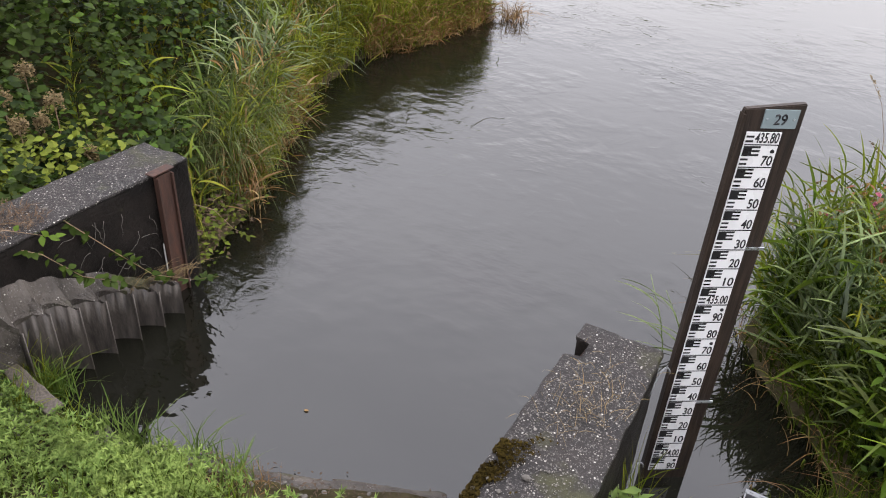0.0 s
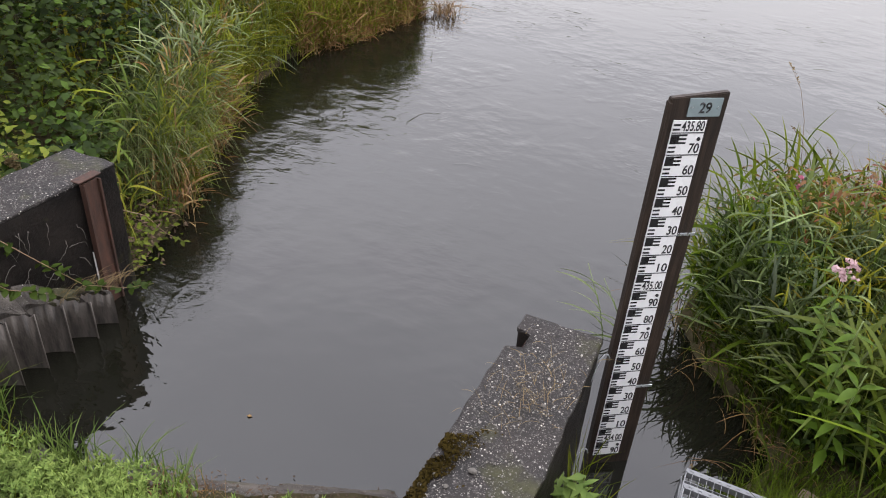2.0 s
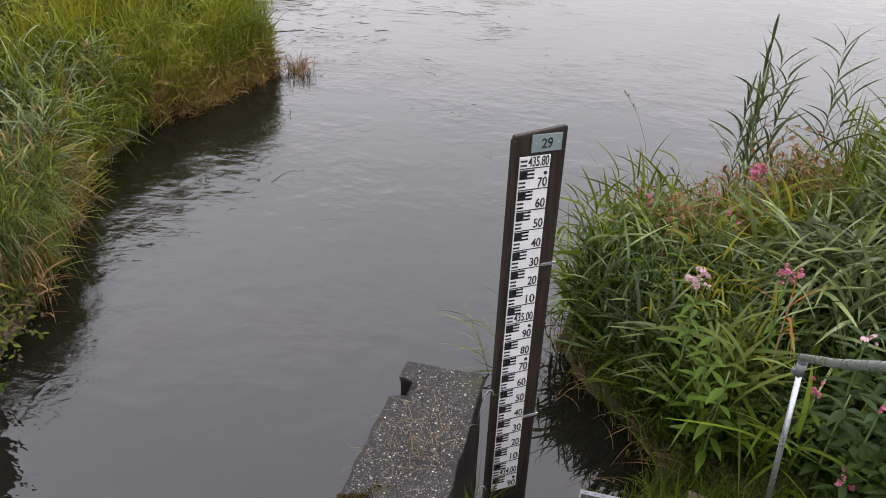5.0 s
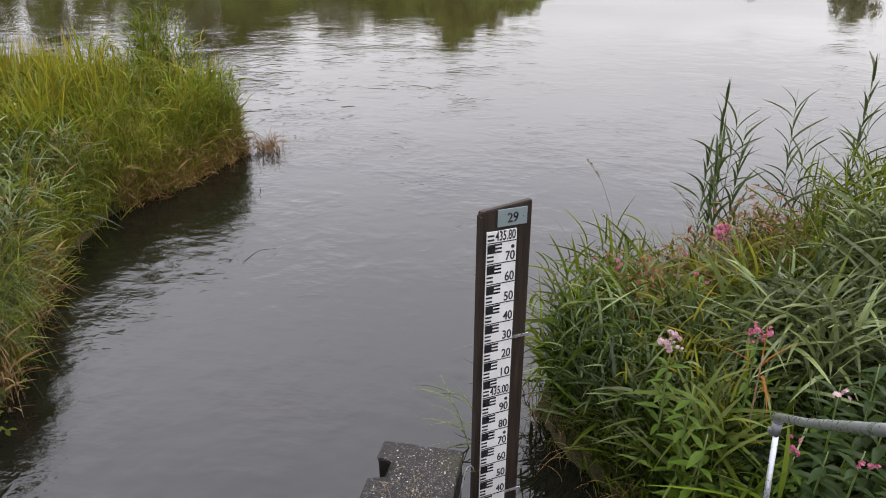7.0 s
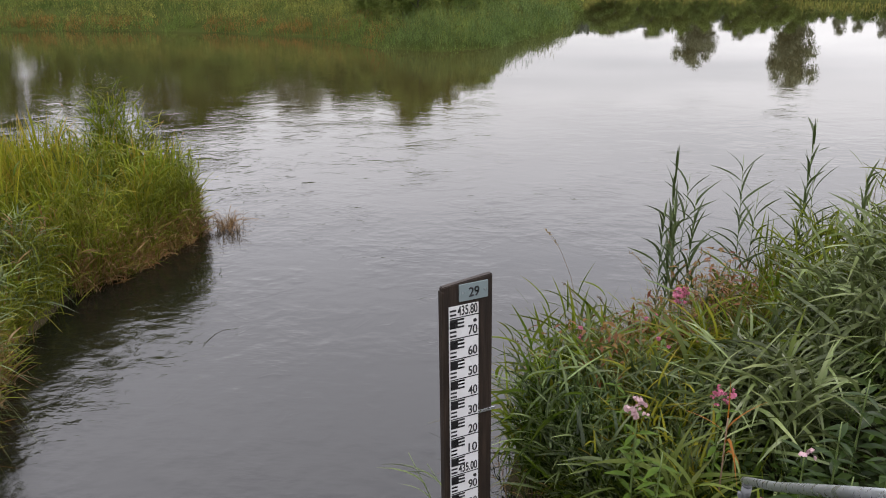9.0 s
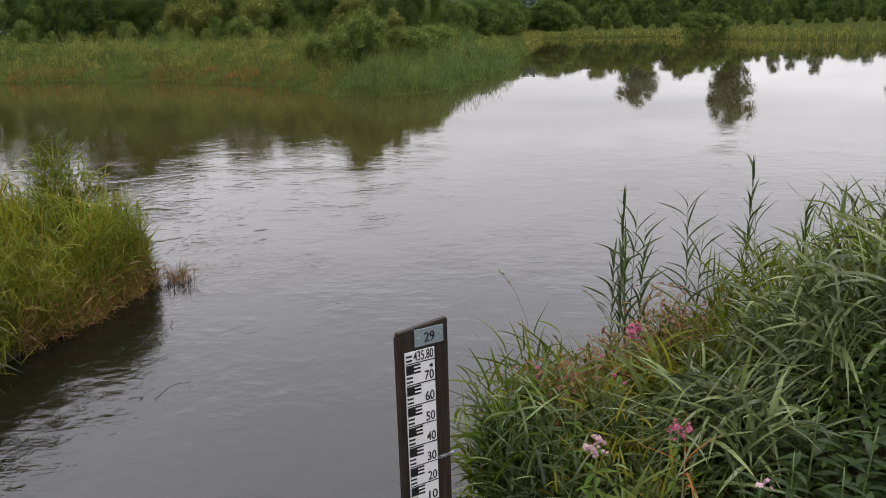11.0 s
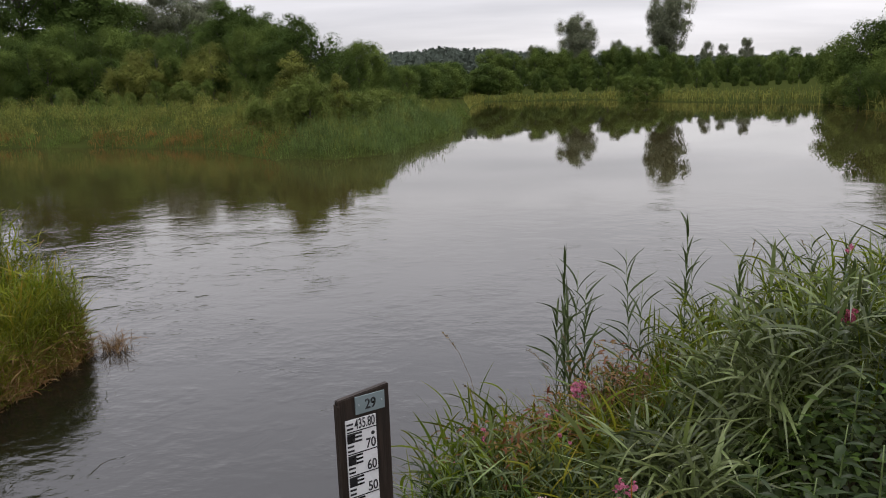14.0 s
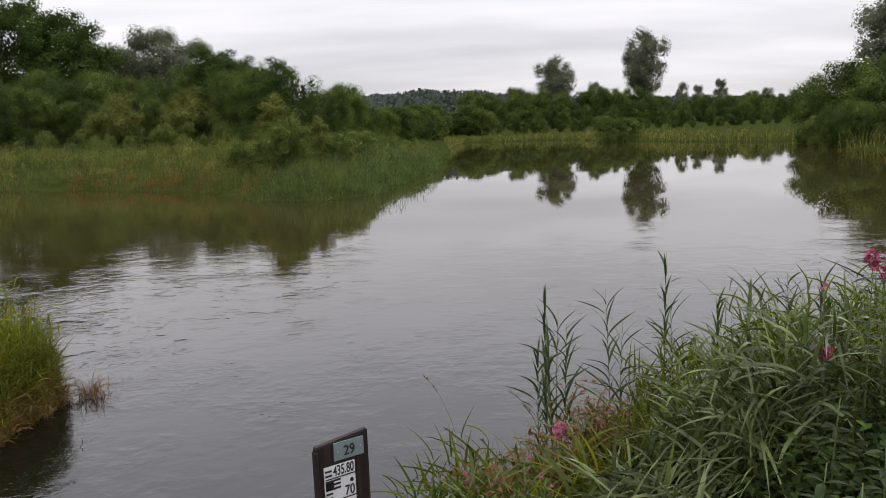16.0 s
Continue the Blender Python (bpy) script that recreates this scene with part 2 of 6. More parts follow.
def rust_mat(name, a, b, rough=0.75, stretch=(6, 6, 1)):
    k = Nodes(name)
    p = k.pos()
    f = k.noise(5, 6, 0.65, p, stretch)
    col = k.mix(k.ramp(f, (0.3, 0.0), (0.68, 1.0)), a, b)
    return k.done(color=col, rough=rough, metal=0.15, normal=k.bump(k.noise(45, 4, 0.6, p), 0.003))


def soil_mat():
    k = Nodes("bank_soil")
    p = k.pos()
    f = k.noise(7, 6, 0.65, p)
    col = k.mix(k.ramp(f, (0.3, 0.0), (0.7, 1.0)), (0.016, 0.014, 0.009), (0.06, 0.05, 0.028))
    col = k.mix(k.math("MULTIPLY", k.ramp(k.noise(0.6, 4, 0.6, p), (0.4, 0.0), (0.6, 1.0)), 0.3), col, (0.032, 0.030, 0.012))
    sp = k.n("ShaderNodeSeparateXYZ")
    k.to(p, sp.inputs[0])
    turf = k.mix(k.noise(0.35, 5, 0.6, p), (0.022, 0.032, 0.008), (0.052, 0.060, 0.016))
    col = k.mix(k.math("GREATER_THAN", sp.outputs[1], 36.0), col, turf)
    k.done(color=col)
    df = k.n("ShaderNodeBsdfDiffuse")
    k.to(col, df.inputs[0]); k.to(k.bump(f, 0.03), df.inputs["Normal"]); k.to(df.outputs[0], k.out.inputs[0])
    return k.m


WATER = water_mat()
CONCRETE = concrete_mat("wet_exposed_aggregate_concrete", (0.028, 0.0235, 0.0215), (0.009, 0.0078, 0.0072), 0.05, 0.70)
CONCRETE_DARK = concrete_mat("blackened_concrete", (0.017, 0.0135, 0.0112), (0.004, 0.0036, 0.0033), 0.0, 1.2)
CONCRETE_MID = concrete_mat("dark_worn_concrete", (0.115, 0.100, 0.086), (0.032, 0.028, 0.024), 0.1, 0.80)
RIB = rust_mat("worn_steel_rib", (0.030, 0.024, 0.020), (0.095, 0.080, 0.068), 0.6)
WOOD_DARK = wood_mat("tarred_timber", (0.0131, 0.0090, 0.0066), (0.0410, 0.0279, 0.0197))
WOOD_GREY = wood_mat("weathered_timber", (0.042, 0.036, 0.030), (0.120, 0.100, 0.082))
RUST = rust_mat("rusty_steel", (0.018, 0.009, 0.006), (0.058, 0.023, 0.013))
SHEET = rust_mat("weathered_corrugated_steel", (0.011, 0.0090, 0.0078), (0.085, 0.072, 0.060), 0.65)
GALV = plain("galvanised_steel", (0.47, 0.49, 0.51), 0.32, 0.8, 0.18, 60, 0.0004)
GALV_DULL = plain("dull_zinc", (0.150, 0.155, 0.160), 0.55, 0.3, 0.35, 25, 0.0005)
ENAMEL = plain("white_enamel", (0.5904, 0.5904, 0.5822), 0.28, 0.0, 0.07, 12, 0.0003)
BLACK = plain("black_enamel", (0.012, 0.012, 0.013), 0.32, 0.0, 0.2, 40, 0.0002)
GREYPLATE = plain("grey_painted_plate", (0.1640, 0.2050, 0.2091), 0.4, 0.0, 0.12, 20, 0.0003)
LIME = plain("white_lime_crust", (0.42, 0.41, 0.39), 0.9, 0.0, 0.35, 45, 0.003)
STONE = plain("pale_pebble", (0.095, 0.086, 0.074), 0.75, 0.0, 0.4, 40, 0.002)
BRICK = plain("brown_brick", (0.085, 0.058, 0.043), 0.85, 0.0, 0.35, 40, 0.002)
SOIL = soil_mat()
BARK = rust_mat("tree_bark", (0.03, 0.026, 0.02), (0.085, 0.075, 0.06), 0.9, (3, 3, 0.6))
TWIG = plain("dry_brown_stem", (0.1394, 0.0902, 0.0492), 0.7, 0.0, 0.35, 20, 0.001)

GRASS_GOLD = leaf_mat("yellow_green_grass", (0.165, 0.190, 0.010), (0.066, 0.114, 0.006), (0.27, 0.18, 0.03), 0.8, 0.36, 0.45, 0.35, 0.06)
# GRASS_GREEN, REED_LEAF and REED_PALE: dark ends stand for shade among the stems
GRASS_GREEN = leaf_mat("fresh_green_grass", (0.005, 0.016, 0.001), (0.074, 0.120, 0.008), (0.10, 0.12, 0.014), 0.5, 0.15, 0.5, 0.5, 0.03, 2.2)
GRASS_DRY = leaf_mat("dry_straw_grass", (0.120, 0.060, 0.020), (0.250, 0.180, 0.075), (0.17, 0.075, 0.022), 0.8)
REED_LEAF = leaf_mat("blue_green_reed_leaf", (0.010, 0.028, 0.003), (0.110, 0.172, 0.026), (0.17, 0.175, 0.04), 0.4, 0.26, 0.42, 0.35, 0.12, 1.8)
TUFT = leaf_mat("bright_tuft_blade", (0.034, 0.080, 0.008), (0.098, 0.160, 0.030), (0.15, 0.17, 0.05), 0.4, 0.3, 0.45, 0.6, 0.12)
REED_DARK = leaf_mat("dark_reed_leaf", (0.022, 0.044, 0.010), (0.058, 0.086, 0.026), (0.11, 0.11, 0.05), 0.35, 0.3, 0.42, 0.35, 0.15)
ORANGE_LEAF = leaf_mat("withered_orange_leaf", (0.30, 0.105, 0.010), (0.22, 0.068, 0.008), (0.32, 0.14, 0.025), 0.6)
BALSAM_LEAF = leaf_mat("balsam_leaf", (0.016, 0.042, 0.004), (0.086, 0.146, 0.014), (0.10, 0.13, 0.018), 0.3, 0.26, 0.42, 0.5, 0.08, 1.5)
# balsam green darkened for the plants that stand in shade
SHADED_BALSAM_LEAF = leaf_mat("shaded_balsam_leaf", (0.004, 0.012, 0.002), (0.028, 0.055, 0.008), (0.04, 0.06, 0.010), 0.3, 0.08, 0.42, 0.5, 0.10, 2.0)
# mostly near-black leaves: the thicket's deep shade is put into the colour
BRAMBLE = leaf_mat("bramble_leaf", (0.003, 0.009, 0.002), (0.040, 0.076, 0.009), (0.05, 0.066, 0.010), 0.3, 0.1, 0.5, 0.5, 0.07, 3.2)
WEED = leaf_mat("low_weed_leaf", (0.040, 0.088, 0.016), (0.180, 0.262, 0.068), (0.23, 0.26, 0.07), 0.4, 0.34, 0.5, 1.6, 0.08, 1.2)
WALL_WEED = leaf_mat("yellow_green_bramble_leaf", (0.020, 0.040, 0.005), (0.100, 0.135, 0.016), (0.14, 0.13, 0.02), 0.4, 0.2, 0.5, 0.8, 0.08, 1.3)
LITTER = leaf_mat("brown_litter", (0.036, 0.023, 0.014), (0.090, 0.062, 0.038), (0.080, 0.048, 0.028), 0.3, 0.05, 0.8)
PINK = leaf_mat("pink_petal", (0.34, 0.055, 0.12), (0.46, 0.14, 0.21), (0.50, 0.24, 0.30), 0.6, 0.3, 0.5)
DEEP_PINK = leaf_mat("deep_pink_petal", (0.24, 0.018, 0.055), (0.42, 0.09, 0.15), (0.46, 0.16, 0.22), 0.5, 0.3, 0.5)
PALE_PINK = leaf_mat("pale_pink_petal", (0.50, 0.32, 0.34), (0.56, 0.44, 0.44), (0.45, 0.2, 0.25), 0.5, 0.3, 0.5)
STEM_GREEN = plain("green_stem", (0.1066, 0.1476, 0.0410), 0.5, 0.0, 0.3, 15, 0.0005)
SEEDHEAD = leaf_mat("brown_seed_head", (0.080, 0.056, 0.026), (0.165, 0.125, 0.062), (0.15, 0.105, 0.05), 0.3, 0.2, 0.8)
# tree colours are lightened for the haze of distance
TREE_DARK = leaf_mat("dark_tree_leaf", (0.044, 0.074, 0.017), (0.066, 0.101, 0.024), (0.090, 0.114, 0.027), 0.1, 0.3, 0.8, 0.12, 0.04)
TREE_MID = leaf_mat("mid_green_tree_leaf", (0.076, 0.115, 0.024), (0.104, 0.146, 0.034), (0.126, 0.147, 0.036), 0.1, 0.3, 0.8, 0.12, 0.04)
TREE_OLIVE = leaf_mat("olive_willow_leaf", (0.152, 0.173, 0.037), (0.188, 0.203, 0.050), (0.206, 0.200, 0.053), 0.2, 0.3, 0.8, 0.15, 0.05)
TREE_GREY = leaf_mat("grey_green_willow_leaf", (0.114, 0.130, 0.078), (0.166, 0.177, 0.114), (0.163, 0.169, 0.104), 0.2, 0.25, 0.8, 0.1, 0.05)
SHORE_GREEN = leaf_mat("shore_grass_blade", (0.080, 0.100, 0.018), (0.138, 0.154, 0.034), (0.18, 0.165, 0.042), 0.15, 0.25, 0.7, 0.55, 0.06, swing=0.55)
SHORE_GOLD = leaf_mat("shore_yellow_grass_blade", (0.130, 0.142, 0.030), (0.180, 0.180, 0.042), (0.21, 0.16, 0.045), 0.15, 0.25, 0.7, 0.5, 0.06, swing=0.55)
SPIT_BUSH = leaf_mat("light_green_bush_leaf", (0.092, 0.128, 0.026), (0.130, 0.165, 0.038), (0.15, 0.165, 0.045), 0.2, 0.3, 0.7, 0.5, 0.06)
SPIT_HERB = leaf_mat("blue_green_shore_herb", (0.058, 0.096, 0.024), (0.096, 0.142, 0.040), (0.12, 0.145, 0.045), 0.3, 0.25, 0.7, 0.6, 0.08, swing=0.55)
RUST_HERB = leaf_mat("rusty_shore_herb", (0.150, 0.080, 0.022), (0.185, 0.118, 0.030), (0.21, 0.10, 0.03), 0.5, 0.3, 0.7, 0.4, 0.08)
RED_HERB = leaf_mat("reddening_leaf", (0.095, 0.030, 0.015), (0.125, 0.092, 0.018), (0.16, 0.05, 0.025), 0.5, 0.2, 0.5, 0.9, 0.12)
TUSSOCK = leaf_mat("pale_green_tussock_blade", (0.016, 0.036, 0.007), (0.098, 0.130, 0.040), (0.17, 0.16, 0.07), 0.5, 0.2, 0.45, 1.2, 0.15, 1.3)
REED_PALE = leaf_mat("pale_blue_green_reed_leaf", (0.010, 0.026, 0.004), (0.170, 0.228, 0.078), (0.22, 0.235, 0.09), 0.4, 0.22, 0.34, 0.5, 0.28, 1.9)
BANK_BLADE = leaf_mat("lime_green_bank_blade", (0.034, 0.074, 0.005), (0.150, 0.186, 0.014), (0.25, 0.19, 0.03), 0.6, 0.34, 0.42, 0.6, 0.08, 1.3)
FRESH = leaf_mat("bright_upright_blade", (0.032, 0.070, 0.004), (0.116, 0.164, 0.009), (0.19, 0.16, 0.02), 0.5, 0.34, 0.45, 0.5, 0.05, 1.3)
# hill greyed and paled, with distance haze put into its colour
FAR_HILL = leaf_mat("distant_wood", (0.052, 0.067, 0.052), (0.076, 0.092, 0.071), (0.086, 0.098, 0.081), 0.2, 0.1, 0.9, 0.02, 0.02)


# ---- building helpers ----
RNG = np.random.default_rng(7)
TAU = 2 * math.pi


def part(name, bm, material, parent=None, label=""):
    """One mesh object out of a bmesh, under a thing or a part."""
    me = bpy.data.meshes.new(name)
    bm.to_mesh(me)
    bm.free()
    me.materials.append(material)
    ob = new(name, me)
    if parent:
        ob.parent = parent
    if label:
        ob["label"] = label
    return ob


def shared(name, me, parent, m=None):
    ob = new(name, me)
    ob.parent = parent
    if m is not None:
        ob.matrix_basis = m
    return ob


def box(bm, x0, x1, y0, y1, z0, z1, bevel=0.0, m=None):
    r = bmesh.ops.create_cube(bm, size=1.0)
    mm = Matrix.Translation(((x0 + x1) / 2, (y0 + y1) / 2, (z0 + z1) / 2)) @ Matrix.Diagonal((x1 - x0, y1 - y0, z1 - z0, 1))
    bmesh.ops.transform(bm, matrix=(m @ mm) if m else mm, verts=r["verts"])
    if bevel:
        edges = list({e for v in r["verts"] for e in v.link_edges})
        bmesh.ops.bevel(bm, geom=edges, offset=bevel, segments=2, affect="EDGES", profile=0.6)
    return bm


def tube(bm, points, r0, r1=None, sides=8):
    """A round bar along a line of points, tapering from r0 to r1."""
    r1 = r0 if r1 is None else r1
    pts = [Vector(p) for p in points]
    rings = []
    for i, p in enumerate(pts):
        d = (pts[min(i + 1, len(pts) - 1)] - pts[max(i - 1, 0)]).normalized()
        a = d.orthogonal().normalized() if i == 0 else (a - d * a.dot(d)).normalized()
        b = d.cross(a)
        r = r0 + (r1 - r0) * i / max(1, len(pts) - 1)
        rings.append([bm.verts.new(p + (a * math.cos(2 * math.pi * k / sides) + b * math.sin(2 * math.pi * k / sides)) * r) for k in range(sides)])
    for s, e in zip(rings, rings[1:]):
        for k in range(sides):
            bm.faces.new((s[k], s[(k + 1) % sides], e[(k + 1) % sides], e[k])).smooth = True
    bm.faces.new(rings[0][::-1])
    bm.faces.new(rings[-1])
    return bm


def mesh_np(name, V, quads, material, along=None, smooth=True):
    """A mesh out of whole arrays of corners and four-sided faces."""
    me = bpy.data.meshes.new(name)
    V, quads = np.asarray(V, dtype=np.float32), np.asarray(quads, dtype=np.int32)
    me.vertices.add(len(V))
    me.vertices.foreach_set("co", V.ravel())
    me.loops.add(quads.size)
    me.loops.foreach_set("vertex_index", quads.ravel())
    me.polygons.add(len(quads))
    me.polygons.foreach_set("loop_start", np.arange(0, quads.size, 4, dtype=np.int32))
    me.polygons.foreach_set("use_smooth", np.full(len(quads), smooth))
    me.update(calc_edges=True)
    if along is not None:
        at = me.attributes.new("along", "FLOAT", "POINT")
        at.data.foreach_set("value", np.asarray(along, dtype=np.float32).ravel())
    me.materials.append(material)
    return me


def smooth_step(a, b, x):
    t = np.clip((x - a) / (b - a), 0, 1)
    return t * t * (3 - 2 * t)


def inside(poly, X, Y):
    P = np.asarray(poly)
    r = np.zeros(X.shape, bool)
    for (x0, y0), (x1, y1) in zip(P, np.roll(P, -1, 0)):
        if y0 == y1:
            continue
        r ^= ((y0 > Y) != (y1 > Y)) & (X < (x1 - x0) * (Y - y0) / (y1 - y0) + x0)
    return r


def shore_dist(poly, X, Y):
    """Metres to the shoreline, positive on land."""
    P = np.asarray(poly, float)
    best = np.full(X.shape, 1e9)
    for (x0, y0), (x1, y1) in zip(P, np.roll(P, -1, 0)):
        dx, dy = x1 - x0, y1 - y0
        t = np.clip(((X - x0) * dx + (Y - y0) * dy) / (dx * dx + dy * dy), 0, 1)
        best = np.minimum(best, np.hypot(X - x0 - t * dx, Y - y0 - t * dy))
    return np.where(inside(poly, X, Y), best, -best)


# ---- the plan: two pieces of land with the water between them ----
NEAR_LAND = [(-900, -900), (900, -900), (900, -30), (80, 0), (30, 5), (12, 7), (7, 8.3), (4, 8.2), (2.2, 7.3), (1.2, 6.3), (0.35, 5.4), (-0.12, 4.75),
             (-0.2, 4.2), (0.02, 3.8), (0.36, 3.45), (0.55, 3.1), (0.35, 2.75), (0.0, 2.5), (-0.46, 2.2), (-0.66, 1.9), (-0.85, 1.75),
             (-1.28, 1.9), (-1.83, 1.58), (-2.3, 1.42), (-2.75, 1.2), (-3.2, 1.22), (-3.66, 1.3), (-3.8, 2.75), (-4.02, 3.5), (-4.62, 4.6),
             (-5.14, 5.6), (-5.42, 6.9), (-5.28, 7.9), (-5.15, 8.8), (-5.15, 9.5), (-5.7, 10.4), (-7, 11), (-9.5, 11), (-14, 10), (-25, 10), (-60, 14), (-900, 14)]
FAR_LAND = [(-900, 70), (-90, 64), (-33, 58.9), (-25.7, 56.4), (-15.7, 50.6), (-10.6, 42.2), (-6.2, 39.7), (-4.0, 41.9), (-1.2, 53.9), (1.4, 97), (3.4, 152),
            (8, 205), (34, 190), (35.6, 157), (41.9, 133), (53, 115), (46, 92), (42, 78), (42, 66), (60, 50), (120, 40), (900, 30), (900, 900), (-900, 900)]


def ground_z(X, Y):
    X, Y = np.asarray(X, float), np.asarray(Y, float)
    d = shore_dist(NEAR_LAND, X, Y)
    far = shore_dist(FAR_LAND, X, Y)
    cap = 1.72 - 1.1 * smooth_step(0.3, 3.0, Y) + 0.5 * smooth_step(1.0, 4.0, X) * smooth_step(2.5, 4, Y)
    k = 0.62 - 0.3 * smooth_step(1.4, 3.0, Y)
    near = np.where(d > 0, 0.04 + cap * (1 - np.exp(-k * np.maximum(d, 0) / cap)), np.maximum(-1.4, 0.03 + 0.9 * d))
    away = np.where(far > 0, 0.05 + (1.2 + 1.1 * smooth_step(5, -10, X)) * (1 - np.exp(-0.14 * np.maximum(far, 0))) + 0.012 * np.maximum(far - 60, 0), np.maximum(-1.4, 0.03 + 0.3 * far))
    z = np.maximum(near, away)
    z = np.where(d < -5, np.where(far > -5, np.maximum(away, -1.4), -1.4), z)
    z = np.where((d > 0) | (far > 0), z, np.minimum(z, 0.03))
    wob = 0.05 * np.sin(X * 2.1 + 1.3 * np.sin(Y * 1.7)) * np.sin(Y * 2.6 + X)
    return z + np.where(d > 0.3, wob, 0)


def gx(lo, fine_lo, fine_hi, hi, step, grow):
    a = list(np.arange(fine_lo, fine_hi + 1e-6, step))
    s, x = step, fine_hi
    while x < hi:
        s *= grow; x += s; a.append(min(x, hi))
    s, x = step, fine_lo
    while x > lo:
        s *= grow; x -= s; a.insert(0, max(x, lo))
    return np.array(a)


def grid_mesh(name, xs, ys, zf, material):
    X, Y = np.meshgrid(xs, ys)
    Z = zf(X, Y)
    V = np.stack([X, Y, Z], -1).reshape(-1, 3)
    nx, ny = len(xs), len(ys)
    i = (np.arange(ny - 1)[:, None] * nx + np.arange(nx - 1)[None, :]).ravel()
    return mesh_np(name, V, np.stack([i, i + 1, i + nx + 1, i + nx], -1), material)


ground = new("ground", grid_mesh("ground", gx(-900, -11, 9, 900, 0.15, 1.08), gx(-900, -3, 12, 900, 0.15, 1.06), ground_z, SOIL))
tagged(ground, "dark earth banks and bed of the pond under the plants", "ground", kind="structure")
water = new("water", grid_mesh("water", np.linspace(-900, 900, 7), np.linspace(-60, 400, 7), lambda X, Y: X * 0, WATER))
tagged(water, "murky grey-green river water with small ripples", "water", kind="structure")


# ---- outlet walls of concrete ----
def prism(bm, plan, z0, z1):
    lo = [bm.verts.new((x, y, z0)) for x, y in plan]
    hi = [bm.verts.new((x, y, z1)) for x, y in plan]
    n = len(plan)
    bm.faces.new(lo[::-1]); bm.faces.new(hi)
    for i in range(n):
        bm.faces.new((lo[i], lo[(i + 1) % n], hi[(i + 1) % n], hi[i]))
    return bm


def rough_wall(name, plan, z0, z1, material, seed, chip=0.012):
    """A cast wall with worn edges: fine cuts, then each corner pushed a little."""
    bm = prism(bmesh.new(), plan, z0, z1)
    bmesh.ops.bevel(bm, geom=[e for e in bm.edges if e.verts[0].co.z > z1 - 0.01 or e.verts[1].co.z > z1 - 0.01], offset=0.012, segments=3, affect="EDGES", profile=0.55)
    bmesh.ops.triangulate(bm, faces=[f for f in bm.faces if len(f.verts) > 4])
    for _ in range(5):
        long_edges = [e for e in bm.edges if e.calc_length() > 0.07 and max(v.co.z for v in e.verts) > -0.3]
        if not long_edges:
            break
        bmesh.ops.subdivide_edges(bm, edges=long_edges, cuts=1, use_grid_fill=True)
        bmesh.ops.triangulate(bm, faces=[f for f in bm.faces if len(f.verts) > 4])
    for v in bm.verts:
        p = v.co
        q = noise.noise_vector(Vector((p.x * 7 + seed, p.y * 7, p.z * 7))) * chip * 0.35 + noise.noise_vector(Vector((p.x * 45, p.y * 45 + seed, p.z * 45))) * chip * 0.5
        v.co += q
    for f in bm.faces:
        f.smooth = True
    return part(name, bm, material)


RX0, RX1, RY1, WTOP = -0.85, -0.46, 2.55, 0.92
RPLAN = [(RX0, 0.7), (RX1 + 0.06, 0.7), (RX1, RY1), (RX0 + 0.005, RY1), (RX0 + 0.01, 2.41), (RX0 + 0.09, 2.41), (RX0 + 0.09, 2.28), (RX0, 2.28)]
LPLAN = [(-4.05, 0.3), (-3.64, 0.3), (-3.665, 2.68), (-4.05, 2.66)]


def grown(plan, d):
    cx, cy = sum(p[0] for p in plan) / len(plan), sum(p[1] for p in plan) / len(plan)
    return [(x + math.copysign(d, x - cx), y + math.copysign(d, y - cy)) for x, y in plan]


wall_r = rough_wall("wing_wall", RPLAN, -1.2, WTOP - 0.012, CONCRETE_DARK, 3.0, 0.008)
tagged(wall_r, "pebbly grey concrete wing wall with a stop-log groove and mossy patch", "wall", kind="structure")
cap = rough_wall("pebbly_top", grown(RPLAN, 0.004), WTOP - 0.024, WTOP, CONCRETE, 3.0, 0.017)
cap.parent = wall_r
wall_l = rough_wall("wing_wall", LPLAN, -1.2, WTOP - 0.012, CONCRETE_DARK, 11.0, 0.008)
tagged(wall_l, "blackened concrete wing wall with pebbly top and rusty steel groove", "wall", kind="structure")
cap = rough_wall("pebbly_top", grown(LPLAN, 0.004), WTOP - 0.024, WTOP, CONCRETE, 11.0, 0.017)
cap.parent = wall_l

# rusty steel channel set in the groove of the wall, with flanges and a cap plate
bm = bmesh.new()
box(bm, -3.650, -3.630, 2.40, 2.50, -0.8, 0.90, 0.003)
groove = part("stop_log_channel", bm, RUST, wall_l, "rusty red-brown steel channel")
for y in (2.393, 2.508):
    bm = bmesh.new()
    box(bm, -3.655, -3.612, y - 0.007, y + 0.007, -0.8, 0.895, 0.002)
    part("flange", bm, RUST, groove)
bm = bmesh.new()
box(bm, -3.69, -3.62, 2.36, 2.53, 0.917, 0.926, 0.003)
part("cap_plate", bm, RUST, groove)
for y, w, z0, z1, x in ((2.535, 0.045, 0.02, 0.50, -3.656), (2.375, 0.012, 0.02, 0.42, -3.648)):
    bm = bmesh.new()
    rows = []
    for k in range(15):
        f = k / 14
        wide = w * (1 - 0.8 * f) * (0.7 + 0.5 * noise.noise(Vector((k * 0.9, y * 9, 1))))
        mid = y + 0.25 * w * noise.noise(Vector((k * 0.5, y * 5, 7)))
        rows.append([bm.verts.new((x + dx, mid + wide * a, z0 + (z1 - z0) * f)) for a, dx in ((-0.6, -0.004), (-0.3, 0.006), (0.25, 0.007), (0.6, -0.004))])
